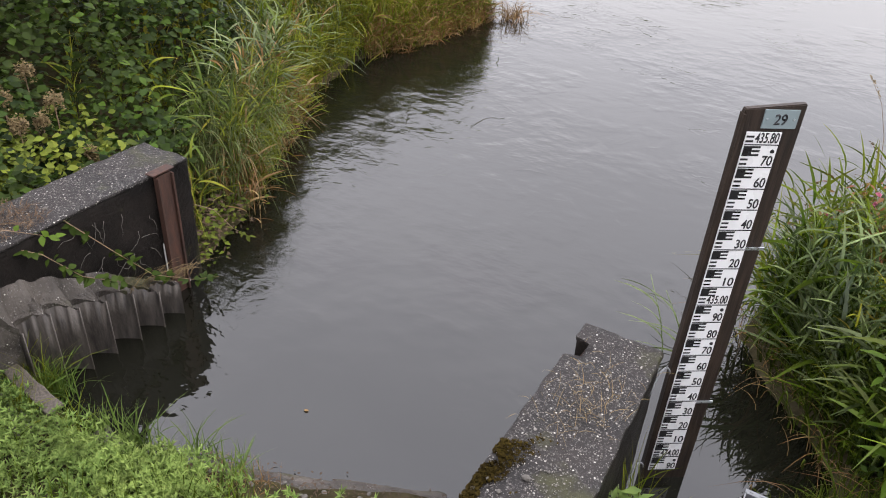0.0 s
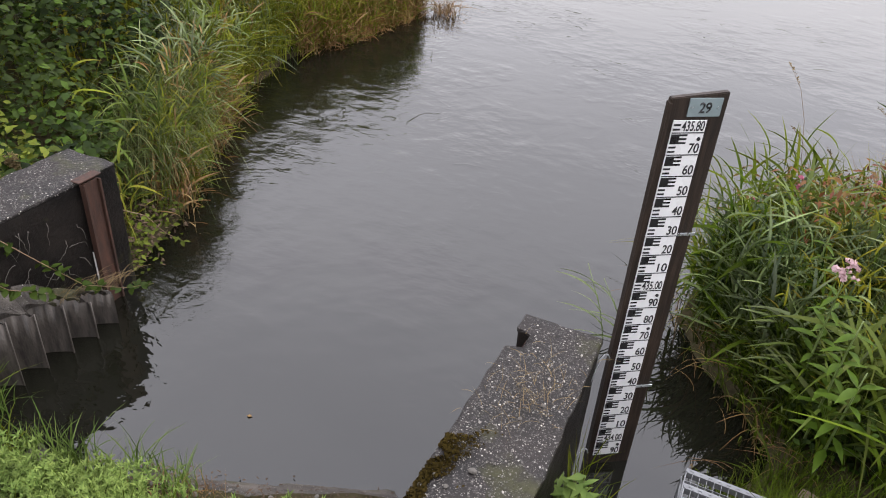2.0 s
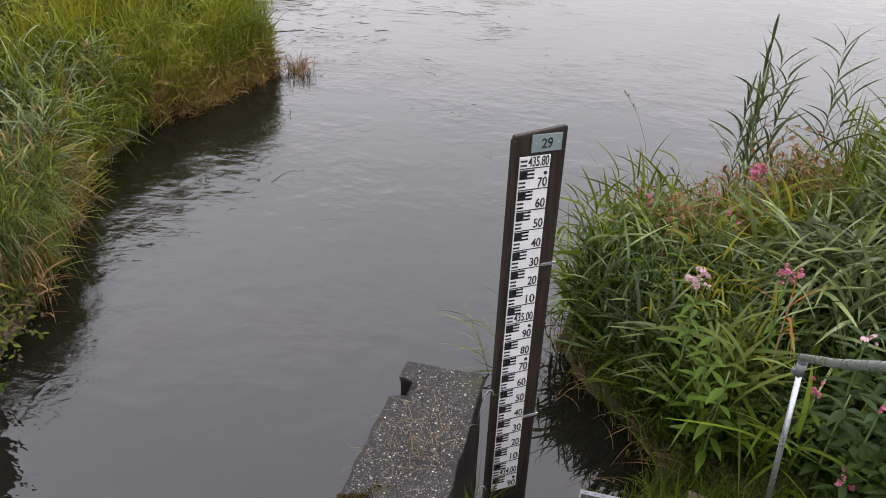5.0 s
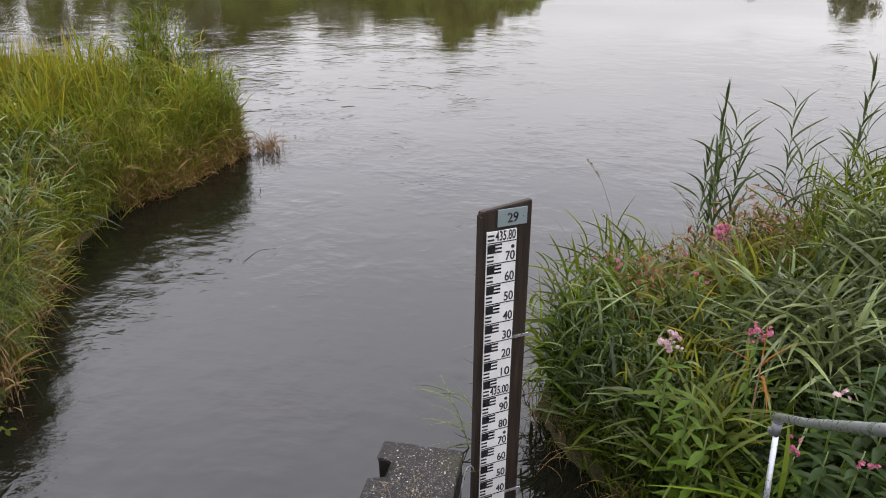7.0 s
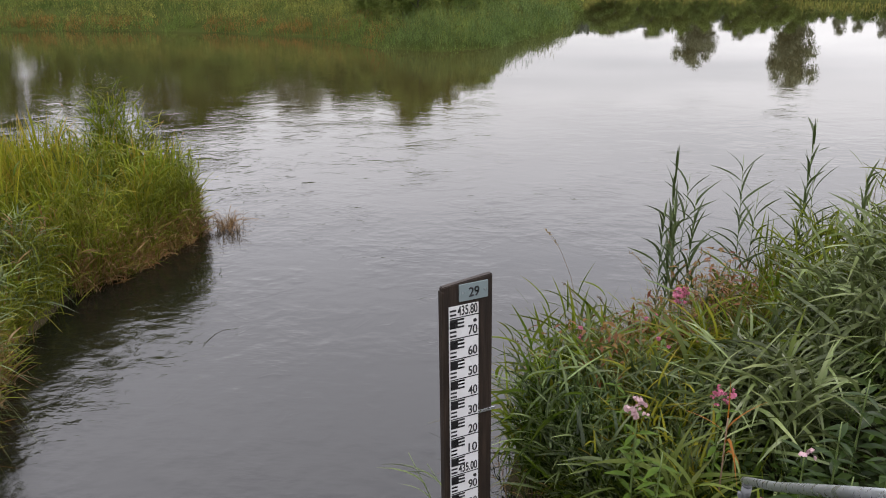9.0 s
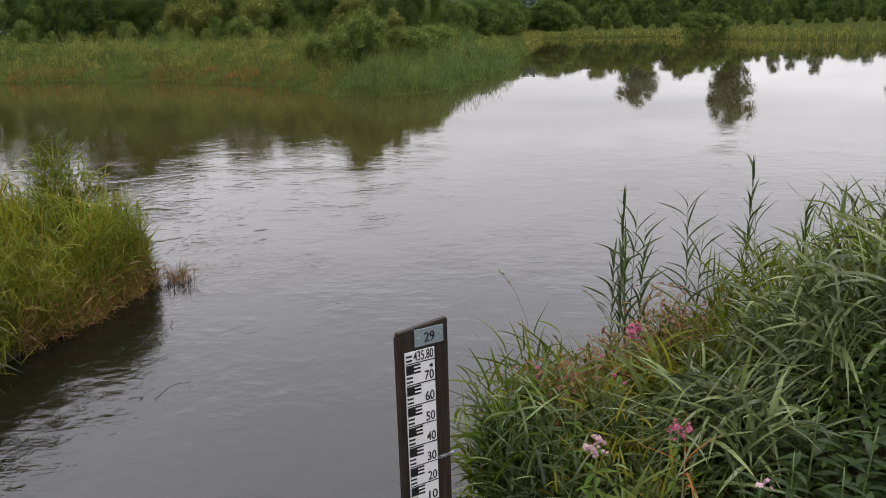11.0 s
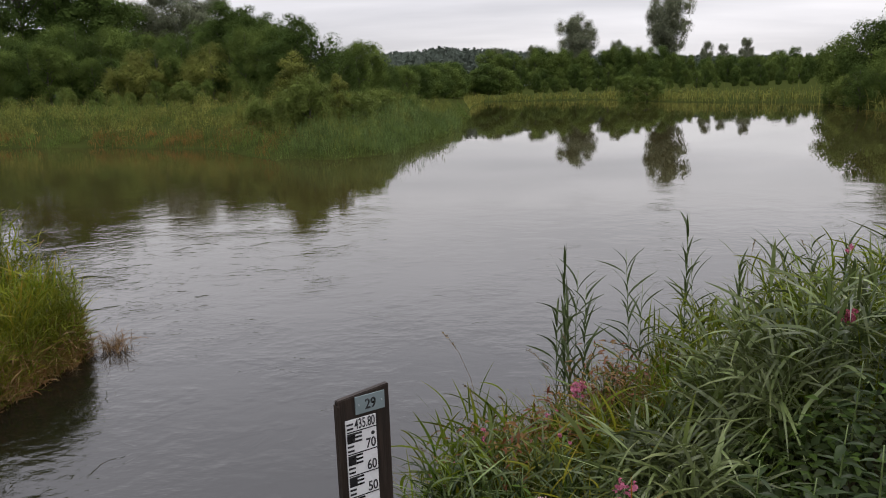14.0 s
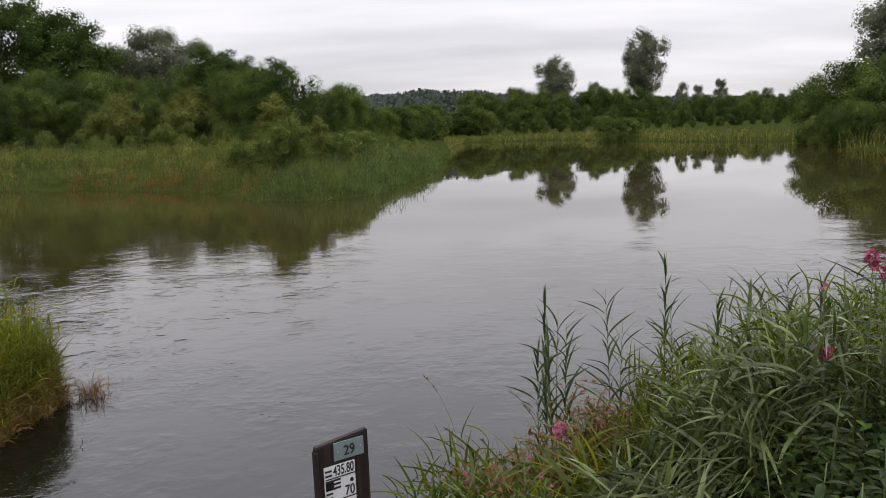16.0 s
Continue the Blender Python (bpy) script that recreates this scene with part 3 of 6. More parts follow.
    for a, b in zip(rows, rows[1:]):
        for k in range(3):
            bm.faces.new((a[k], a[k + 1], b[k + 1], b[k]))
    part("lime_streak", bm, LIME, wall_l, "crust of white lime")
bm = bmesh.new()
box(bm, RX0 + 0.06, RX0 + 0.10, 2.285, 2.405, -0.9, 0.88, 0.003)
part("stop_log_channel", bm, RUST, wall_r, "dark rusty steel channel in the groove")
# scratches and fine roots that cling to the blackened face
for i in range(18):
    y, z, a = RNG.uniform(1.75, 2.32), RNG.uniform(0.38, 0.82), RNG.uniform(-2.6, -0.5)
    run, step = [], 0.022
    for j in range(8):
        run.append((-3.641, y, z))
        a += RNG.normal(0, 0.45)
        y, z = min(2.34, y + step * math.cos(a)), max(0.3, z + step * math.sin(a))
    bm = bmesh.new()
    tube(bm, run, 0.0022, 0.0007, 4)
    part("pale_root", bm, STONE, wall_l)

# pebbles lying on the wall top
bm = bmesh.new()
bmesh.ops.create_icosphere(bm, subdivisions=2, radius=1.0)
for v in bm.verts:
    v.co += noise.noise_vector(v.co * 1.4) * 0.18
PEBBLE = part("pebble", bm, STONE)
PEBBLE.matrix_basis = Matrix.LocRotScale((-0.68, 1.51, WTOP + 0.011), None, (0.018, 0.013, 0.012))
tagged(PEBBLE, "small pale pebble lying on the concrete wall", "pebble", "pebbles on the wall")
for x, y, s in ((-0.80, 1.43, 0.010), (-0.74, 1.40, 0.008), (-0.83, 1.36, 0.009), (-0.62, 1.86, 0.008), (-0.56, 1.98, 0.009), (-0.70, 2.05, 0.006), (-3.9, 2.2, 0.01), (-3.8, 1.75, 0.012)):
    c = copy_thing(PEBBLE, Matrix.Identity(4))
    c.matrix_basis = Matrix.LocRotScale((x, y, WTOP + s * 0.7), Euler((0, 0, x * 40)), (s * 1.3, s, s * 0.8))

# gravel that stands proud of the worn wall tops
PALE_GRAVEL = leaf_mat("pale_gravel", (0.045, 0.040, 0.036), (0.27, 0.25, 0.225), (0.16, 0.15, 0.13), 0.2, 0.0, 0.7, 6.0, 0.2, 2.0)


def gravel(n, x0, x1, y0, y1, rng):
    """Small worn stones, eight faces each, set into a wall top."""
    a = np.linspace(0, TAU, 6, endpoint=False)
    ring = np.stack([np.cos(a), np.sin(a)], -1)
    c = np.column_stack([rng.uniform(x0, x1, n), rng.uniform(y0, y1, n), np.full(n, WTOP)])
    r = rng.uniform(0.0012, 0.0036, n) * np.where(rng.random(n) < 0.05, 2.0, 1.0)
    V = np.empty((n, 13, 3))
    for k, (w, z) in enumerate(((1.0, -0.2), (0.72, 0.55))):
        V[:, 6 * k:6 * k + 6, :2] = c[:, None, :2] + ring[None] * (r * w)[:, None, None] * rng.uniform(0.7, 1.3, (n, 6, 1))
        V[:, 6 * k:6 * k + 6, 2] = (c[:, 2] + z * r)[:, None]
    V[:, 12] = c + np.column_stack([np.zeros((n, 2)), r * 0.75])
    q = [(k, (k + 1) % 6, 6 + (k + 1) % 6, 6 + k) for k in range(6)] + [(6, 7, 8, 12), (8, 9, 10, 12), (10, 11, 6, 12)]
    Q = (np.arange(n)[:, None, None] * 13 + np.array(q)[None]).reshape(-1, 4)
    return V.reshape(-1, 3), Q, np.zeros(n * 13)


for n, x0, x1, y0, y1, wall, seed in ((1900, RX0 + 0.015, RX1 - 0.01, 1.0, 2.26, wall_r, 1), (260, RX0 + 0.10, RX1 - 0.01, 2.26, RY1 - 0.02, wall_r, 3), (1300, -4.03, -3.67, 1.3, 2.63, wall_l, 2)):
    V, Q, A = gravel(n, x0, x1, y0, y1, np.random.default_rng(seed))
    ob = tagged(new("gravel", mesh_np("gravel", V, Q, PALE_GRAVEL, A)), "pale gravel showing in the worn concrete", kind="stuff")
    ob.parent = wall
# ---- corrugated steel piling in front of the wall, and the rubble haunch behind it ----
piling = tagged(new("sheet_piling"), "row of dark weathered corrugated steel piles at the water's edge", "piling")


def pile_top(y):
    return 0.50 - 0.34 * max(0.0, y - 1.45) + 0.012 * math.sin(y * 14)


def trough(y):
    """How far the corrugation draws back from the water at y."""
    u = ((y - 1.26) / 0.17) % 1.0
    return -0.135 * math.sin(math.pi * u ** 0.62) ** 0.9 if 0 < u < 1 else 0.0


for i in range(6):
    y0 = 1.26 + 0.17 * i
    x = -3.47 + 0.02 * max(0, i - 3)
    bm = bmesh.new()
    K = 14
    ring = [(x + trough(y0 + 0.17 * min(0.999, k / K)) * (k not in (0, K)), y0 + 0.17 * k / K) for k in range(K + 1)]
    cols = []
    for thick in (0.0, -0.008):
        rows = []
        for z in (-0.9, 0.0, 0.5, 1.0):
            rows.append([bm.verts.new((px + thick, py, z if z <= 0 else z * (pile_top(py) + 0.012 * math.sin(k * 2.1 + i)))) for k, (px, py) in enumerate(ring)])
        cols.append(rows)
    for rows, flip in ((cols[0], False), (cols[1], True)):
        for a, b in zip(rows, rows[1:]):
            for k in range(K):
                f = (a[k], a[k + 1], b[k + 1], b[k])
                bm.faces.new(f[::-1] if flip else f).smooth = True
    for k in range(K):
        bm.faces.new((cols[0][-1][k], cols[0][-1][k + 1], cols[1][-1][k + 1], cols[1][-1][k]))
    for k in (0, K):
        for r in range(3):
            bm.faces.new((cols[0][r][k], cols[0][r + 1][k], cols[1][r + 1][k], cols[1][r][k]))
    part("pile_sheet", bm, SHEET, piling)
    # weathered rib where two sheets lock
    bm = bmesh.new()
    tube(bm, [(x + 0.002, y0, -0.3), (x + 0.002, y0, pile_top(y0) * 0.5), (x + 0.001, y0 + 0.002, pile_top(y0) + 0.015)], 0.0045, 0.004, 6)
    part("interlock_rib", bm, RIB, piling, "pale worn interlock rib")

haunch_bm = bmesh.new()
ny = 110
rows = []
for j in range(ny + 1):
    y = 0.7 + 1.62 * j / ny
    back = min(0.90, 0.81 - 0.68 * (y - 1.36))
    front = (pile_top(y) if y < 2.28 else 0.19) + 0.012 + 1.6 * max(0.0, 1.28 - y)
    front = min(front, 0.85)
    tip = -3.484 + (trough(y) if 1.26 < y < 2.28 else 0.0) * 0.8
    row = []
    for k in range(13):
        u = k / 12
        x = -3.67 + (tip + 3.67) * u
        step = 0.05 * (noise.cell(Vector((x * 7, y * 5, 1.0))) - 0.5) * (1 - u)
        z = back + (front - back) * min(1, u * 1.25) + step + 0.03 * noise.noise(Vector((x * 16, y * 11, 2)))
        row.append(haunch_bm.verts.new((x, y, max(z, 0.12))))
    row.append(haunch_bm.verts.new((tip - 0.02, y, front - 0.07)))
    row.append(haunch_bm.verts.new((-3.63, y, -0.8)))
    rows.append(row)
for a, b in zip(rows, rows[1:]):
    for k in range(14):
        haunch_bm.faces.new((a[k], a[k + 1], b[k + 1], b[k]))
haunch = part("concrete_haunch", haunch_bm, CONCRETE_MID)
tagged(haunch, "sloping dark concrete haunch between wing wall and piling", "ledge", kind="structure")

# ---- broken concrete apron and stones at the foot of the near bank ----
def rubble(name, x, y, z, sx, sy, sz, rz, material, label, seed, tilt=0.0):
    bm = bmesh.new()
    box(bm, -0.5, 0.5, -0.5, 0.5, -0.5, 0.5, 0.06)
    bmesh.ops.subdivide_edges(bm, edges=bm.edges[:], cuts=5, use_grid_fill=True)
    for v in bm.verts:
        v.co += noise.noise_vector(v.co * 3 + Vector((seed, 0, 0))) * 0.13 + noise.noise_vector(v.co * 9 + Vector((seed, 2, 0))) * 0.05
    for f in bm.faces:
        f.smooth = True
    ob = part(name, bm, material)
    ob.matrix_basis = Matrix.LocRotScale((x, y, z), Euler((tilt, tilt * 0.5, rz)), (sx, sy, sz))
    return tagged(ob, label, "concrete" if "concrete" in name else "stone", "rubble at the water's edge")


rubble("concrete_slab", -2.05, 1.47, -0.03, 0.8, 0.20, 0.13, 0.40, CONCRETE_MID, "broken dark concrete slab at the water's edge", 1, 0.06)
rubble("concrete_slab", -2.72, 1.20, 0.02, 0.5, 0.12, 0.14, -0.12, CONCRETE_MID, "weathered concrete edging in the weedy bank", 5, 0.05)
rubble("concrete_slab", -1.45, 1.75, -0.04, 0.6, 0.20, 0.12, 0.42, CONCRETE_MID, "broken dark concrete slab at the water's edge", 9, 0.04)
rubble("concrete_slab", -3.40, 0.98, 0.17, 0.5, 0.14, 0.14, -0.1, CONCRETE_MID, "weathered concrete edging in the weedy bank", 15, 0.05)
for i in range(26):
    t = RNG.random()
    x = -0.95 - 1.35 * t + RNG.normal(0, 0.03)
    y = 1.86 - 0.42 * t + RNG.normal(0, 0.04) - 0.05
    s = RNG.uniform(0.014, 0.036)
    c = copy_thing(PEBBLE, Matrix.Identity(4))
    c.matrix_basis = Matrix.LocRotScale((x, y, float(ground_z(x, y)) + s * 0.15), Euler((0, 0, RNG.uniform(0, 3))), (s * 0.5, s * 0.4, s * 0.3))
    tagged(c, "small pale stone on the earth at the foot of the bank", "stone", "stones at the water's edge")

bm = bmesh.new()
box(bm, -0.27, 0.27, -0.042, 0.042, -0.014, 0.014, 0.006)
bmesh.ops.subdivide_edges(bm, edges=bm.edges[:], cuts=9, use_grid_fill=True)
for v in bm.verts:
    v.co += noise.noise_vector(v.co * 7) * 0.014 + noise.noise_vector(v.co * 26) * 0.006
plank = part("timber_plank", bm, WOOD_GREY)
plank.matrix_basis = pose(-3.38, 1.16, 0.27, 12, 5, -6)
tagged(plank, "weathered grey timber plank lying on the weedy bank", "plank")

bm = bmesh.new()
box(bm, -0.11, 0.11, -0.055, 0.055, -0.032, 0.032, 0.006)
bmesh.ops.subdivide_edges(bm, edges=bm.edges[:], cuts=2, use_grid_fill=True)
for v in bm.verts:
    v.co += noise.noise_vector(v.co * 18) * 0.003
loose_brick = part("loose_brick", bm, BRICK)
loose_brick.matrix_basis = pose(0.72, 2.70, float(ground_z(0.72, 2.70)) + 0.05, 4, 3, -12)
tagged(loose_brick, "brown brick lying in the grass beside the steps", "brick")

# ---- the river gauge: a tarred board with enamel scale plates ----
def text_mesh(body, height, width, material, depth=0.0006):
    cu = bpy.data.curves.new("numeral", "FONT")
    cu.body, cu.size, cu.extrude, cu.offset = body, 1.0, 0.0, 0.018
    cu.align_x = "LEFT"
    tmp = bpy.data.objects.new("numeral", cu)
    scene.collection.objects.link(tmp)
    me = bpy.data.meshes.new_from_object(tmp.evaluated_get(bpy.context.evaluated_depsgraph_get()))
    bpy.data.objects.remove(tmp)
    me.materials.clear()
    co = np.empty(len(me.vertices) * 3, np.float32)
    me.vertices.foreach_get("co", co)
    co = co.reshape(-1, 3)
    lo, hi = co.min(0), co.max(0)
    x = (co[:, 0] - lo[0]) / (hi[0] - lo[0]) * width
    z = (co[:, 1] - lo[1]) / (hi[1] - lo[1]) * height
    bm = bmesh.new()
    bm.from_mesh(me)
    bm.verts.ensure_lookup_table()
    for v, a, b in zip(bm.verts, x, z):
        v.co = (a, 0, b)
    ext = bmesh.ops.extrude_face_region(bm, geom=bm.faces[:])
    bmesh.ops.translate(bm, vec=(0, -depth, 0), verts=[g for g in ext["geom"] if isinstance(g, bmesh.types.BMVert)])
    bmesh.ops.recalc_face_normals(bm, faces=bm.faces[:])
    return bm


GX0, GX1, GY = -0.443, -0.196, 2.712
gauge = tagged(new("river_gauge"), "upright tarred board with white enamel scale and number plate 29", "river gauge")
# the board is turned to face the bank
TURN = Matrix.Translation((-0.271, 2.7185, 0)) @ Matrix.Rotation(0.609, 4, "Z") @ Matrix.Translation((0.27, -2.708, 0))
gauge.matrix_basis = TURN
bm = bmesh.new()
prof = [(GX0, -0.7), (GX1, -0.7), (GX1, 2.146), (GX0, 2.120)]
f0 = [bm.verts.new((x, GY, z)) for x, z in prof]
f1 = [bm.verts.new((x, GY + 0.030, z)) for x, z in prof]
bm.faces.new(f0); bm.faces.new(f1[::-1])
for i in range(4):
    bm.faces.new((f0[i], f1[i], f1[(i + 1) % 4], f0[(i + 1) % 4]))
bmesh.ops.recalc_face_normals(bm, faces=bm.faces[:])
bmesh.ops.bevel(bm, geom=bm.edges[:], offset=0.004, segments=2, affect="EDGES")
part("board", bm, WOOD_DARK, gauge, "dark brown tarred timber board")
bm = bmesh.new()
box(bm, GX0 - 0.003, GX0 + 0.008, GY - 0.006, GY + 0.034, -0.7, 2.10, 0.002)
part("edge_angle", bm, WOOD_DARK, gauge, "dark edge strip along the board")

PX1, PW = -0.27, 0.145
PX0 = PX1 - PW
cells = ["433.90", "434.00"] + ["10", "20", "30", "40", "50", "60", "70", "80", "90"] + ["435.00"] + ["10", "20", "30", "40", "50", "60", "70", "435.80"]
short = {"433.90": "90"}
PY = GY - 0.004
def bar(x0, x1, z0, z1):
    return [(x0, z0), (x1, z0), (x1, z1), (x0, z1)]


MARKS = {"base_line": bar(0.004, PW - 0.002, -0.001, 0.0036), "lower_bar": bar(0.004, 0.035, 0.012, 0.0205), "upper_bar": bar(0.004, 0.035, 0.032, 0.0405),
         "half_mark": [(0.004, 0.0515), (0.074, 0.0515), (0.074, 0.060), (0.041, 0.060), (0.041, 0.0695), (0.074, 0.0695), (0.074, 0.078), (0.041, 0.078), (0.041, 0.0865), (0.074, 0.0865), (0.074, 0.095), (0.004, 0.095)]}
numeral_cache = {}
for i, txt in enumerate(cells):
    z0 = 0.072 + 0.1 * i
    h = 0.0985 if i < len(cells) - 1 else 0.055
    txt = short.get(txt, txt)
    bm = bmesh.new()
    box(bm, PX0, PX1, PY - 0.003, PY + 0.003, z0, z0 + h, 0.0008)
    plate = part("scale_plate", bm, ENAMEL, gauge)
    for k, (mark, runs) in enumerate(MARKS.items()):
        if h < 0.09 and k > 2:
            continue
        bm = bmesh.new()
        prism(bm, runs, -0.0045, -0.003)
        bmesh.ops.transform(bm, matrix=Matrix.Translation((PX0, PY, z0)) @ Matrix(((1, 0, 0, 0), (0, 0, 1, 0), (0, 1, 0, 0), (0, 0, 0, 1))), verts=bm.verts)
        bmesh.ops.recalc_face_normals(bm, faces=bm.faces[:])
        part(mark, bm, BLACK, plate)
    wide = 0.098 if "." in txt else 0.046
    if txt not in numeral_cache:
        numeral_cache[txt] = part("numeral", text_mesh(txt, 0.046, wide, BLACK), BLACK, plate, "black numeral " + txt)
        ob = numeral_cache[txt]
    else:
        ob = shared("numeral", numeral_cache[txt].data, plate)
        ob["label"] = "black numeral " + txt
    ob.location = (PX1 - 0.006 - wide, PY - 0.0036, z0 + 0.0085)
bm = bmesh.new()
bmesh.ops.create_cone(bm, segments=12, radius1=0.0095, radius2=0.0075, depth=0.006, cap_ends=True, matrix=Matrix.Rotation(radians(90), 4, "X"))
bolt0 = part("bolt", bm, BLACK, gauge, "black bolt head")
bolt0.location = (PX1 - 0.018, PY - 0.004, 1.945)
for z in (1.145, 0.945, 0.145):
    shared("bolt", bolt0.data, gauge, Matrix.Translation((PX1 - 0.018, PY - 0.004, z)))
bm = bmesh.new()
box(bm, -0.364, -0.222, GY - 0.006, GY - 0.0005, 2.043, 2.122, 0.001)
number_plate = part("number_plate", bm, GREYPLATE, gauge, "grey number plate with black 29")
ob = part("numeral", text_mesh("29", 0.047, 0.052, BLACK), BLACK, number_plate, "black numeral 29")
ob.location = (-0.318, GY - 0.0066, 2.058)
bm = bmesh.new()
bmesh.ops.create_cone(bm, segments=10, radius1=0.0045, radius2=0.0035, depth=0.003, cap_ends=True, matrix=Matrix.Rotation(radians(90), 4, "X"))
riv = part("rivet", bm, GALV, number_plate, "bright rivet")
riv.location = (-0.348, GY - 0.0075, 2.083)
shared("rivet", riv.data, number_plate, Matrix.Translation((-0.238, GY - 0.0075, 2.083)))
# clamp straps on the board's other side
for z in (1.47, 0.555):
    bm = bmesh.new()
    box(bm, PX1 + 0.002, GX1 + 0.014, GY - 0.006, GY - 0.001, z, z + 0.014, 0.001)
    strap = part("strap", bm, GALV, gauge, "galvanised fixing strap")
    bm = bmesh.new()
    bmesh.ops.create_cone(bm, segments=8, radius1=0.004, radius2=0.003, depth=0.004, cap_ends=True, matrix=Matrix.Rotation(radians(90), 4, "X"))
    rivo = part("bolt", bm, GALV_DULL, strap)
    rivo.location = (PX1 + 0.03, GY - 0.008, z + 0.007)
# bent rods that hold the board to the wall
BACK = TURN.inverted()
for z in (0.76, 0.10):
    bm = bmesh.new()
    run = [(-0.462, 2.45, z - 0.06), (-0.455, 2.50, z - 0.005), (-0.448, 2.545, z + 0.04), (-0.438, 2.575, z + 0.05), (-0.426, 2.595, z + 0.04), (-0.418, 2.605, z + 0.02), (-0.415, 2.61, z)]
    tube(bm, [tuple(BACK @ Vector(p)) for p in run], 0.0048, 0.0048, 8)
    part("bracket_rod", bm, GALV_DULL, gauge, "bent galvanised bracket rod")

# ---- steel steps with grating treads, and their handrail ----
steps = tagged(new("grating_steps"), "galvanised open grating steps leading down to the water", "steps")
SX0, SX1 = 0.075, 0.86
for k in range(7):
    z, y = 0.40 + 0.175 * k, 2.445 - 0.27 * k
    bm = bmesh.new()
    box(bm, SX0, SX1, y - 0.006, y, z - 0.035, z)
    box(bm, SX0, SX1, y - 0.24, y - 0.234, z - 0.035, z)
    box(bm, SX0, SX0 + 0.006, y - 0.24, y, z - 0.035, z)
    box(bm, SX1 - 0.006, SX1, y - 0.24, y, z - 0.035, z)
    tread = part("tread", bm, GALV_DULL, steps, "galvanised grating tread")
    bm = bmesh.new()
    for j in range(1, 4):
        box(bm, SX0, SX1, y - 0.24 + 0.06 * j - 0.0012, y - 0.24 + 0.06 * j + 0.0012, z - 0.012, z - 0.001)
    n = int((SX1 - SX0) / 0.034)
    for j in range(1, n):
        box(bm, SX0 + 0.034 * j - 0.001, SX0 + 0.034 * j + 0.001, y - 0.238, y - 0.002, z - 0.012, z - 0.002)
    part("grating_bars", bm, GALV_DULL, tread)
    bm = bmesh.new()
    box(bm, SX0, SX1, y - 0.001, y + 0.022, z - 0.0025, z + 0.0005)
    for j in range(18):
        box(bm, SX0 + 0.02 + 0.043 * j, SX0 + 0.036 + 0.043 * j, y + 0.006, y + 0.015, z + 0.0005, z + 0.003)
    part("nosing", bm, GALV_DULL, tread, "perforated nosing strip")
for x in (SX0 - 0.012, SX1 + 0.004):
    bm = bmesh.new()
    v = [bm.verts.new(p) for p in ((x, 2.50, 0.14), (x, 2.50, 0.30), (x, 0.58, 1.545), (x, 0.58, 1.36))]
    w = [bm.verts.new((p.co.x + 0.008, p.co.y, p.co.z)) for p in v]
    bm.faces.new(v); bm.faces.new(w[::-1])
    for i in range(4):
        bm.faces.new((v[i], w[i], w[(i + 1) % 4], v[(i + 1) % 4]))
    bmesh.ops.recalc_face_normals(bm, faces=bm.faces[:])
    part("stringer", bm, GALV_DULL, steps)

RAILP = Vector((0.945, 2.72, 1.20))
handrail = tagged(new("handrail"), "galvanised tube handrail beside the grating steps", "handrail")
bm = bmesh.new()
tube(bm, [(RAILP.x + 0.05, RAILP.y - 0.04, 0.0), (RAILP.x, RAILP.y, RAILP.z - 0.02)], 0.0135, 0.0135, 14)
part("post", bm, GALV, handrail)
bm = bmesh.new()
tube(bm, [tuple(RAILP + Vector((-0.005, 0.03, -0.002))), (0.90, 2.2, 1.56), (0.825, 1.42, 2.10), (0.755, 0.72, 2.58)], 0.018, 0.018, 14)
part("top_rail", bm, GALV, handrail)
bm = bmesh.new()
tube(bm, [(0.752, 0.74, 1.55), (0.756, 0.74, 2.55)], 0.021, 0.021, 14)
part("post", bm, GALV, handrail)
bm = bmesh.new()
tube(bm, [tuple(RAILP + Vector((-0.004, 0, -0.075))), tuple(RAILP + Vector((0, 0, -0.01)))], 0.0225, 0.0225, 14)
box(bm, RAILP.x - 0.035, RAILP.x - 0.02, RAILP.y - 0.012, RAILP.y + 0.012, RAILP.z - 0.07, RAILP.z - 0.045, 0.003)
bmesh.ops.create_uvsphere(bm, u_segments=14, v_segments=8, radius=0.0235, matrix=Matrix.Translation(RAILP))
part("elbow_clamp", bm, GALV_DULL, handrail, "cast tube clamp with set screw")


# ---- plants: whole arrays of blades and leaves ----
def scatter(poly, n, rng=RNG):
    P = np.asarray(poly, float)
    lo, hi = P.min(0), P.max(0)
    out = np.empty((0, 2))
    while len(out) < n:
        q = rng.uniform(lo, hi, (n * 2, 2))
        out = np.concatenate([out, q[inside(poly, q[:, 0], q[:, 1])]])
    return out[:n]


def on_ground(xy, sink=0.02):
    return np.column_stack([xy, ground_z(xy[:, 0], xy[:, 1]) - sink])


def clumped(poly, n, clump, spread, rng=RNG):
    """Places that gather in tufts."""
    c = scatter(poly, max(3, n // clump), rng)
    return (c[rng.integers(0, len(c), n)] + rng.normal(0, spread, (n, 2)))


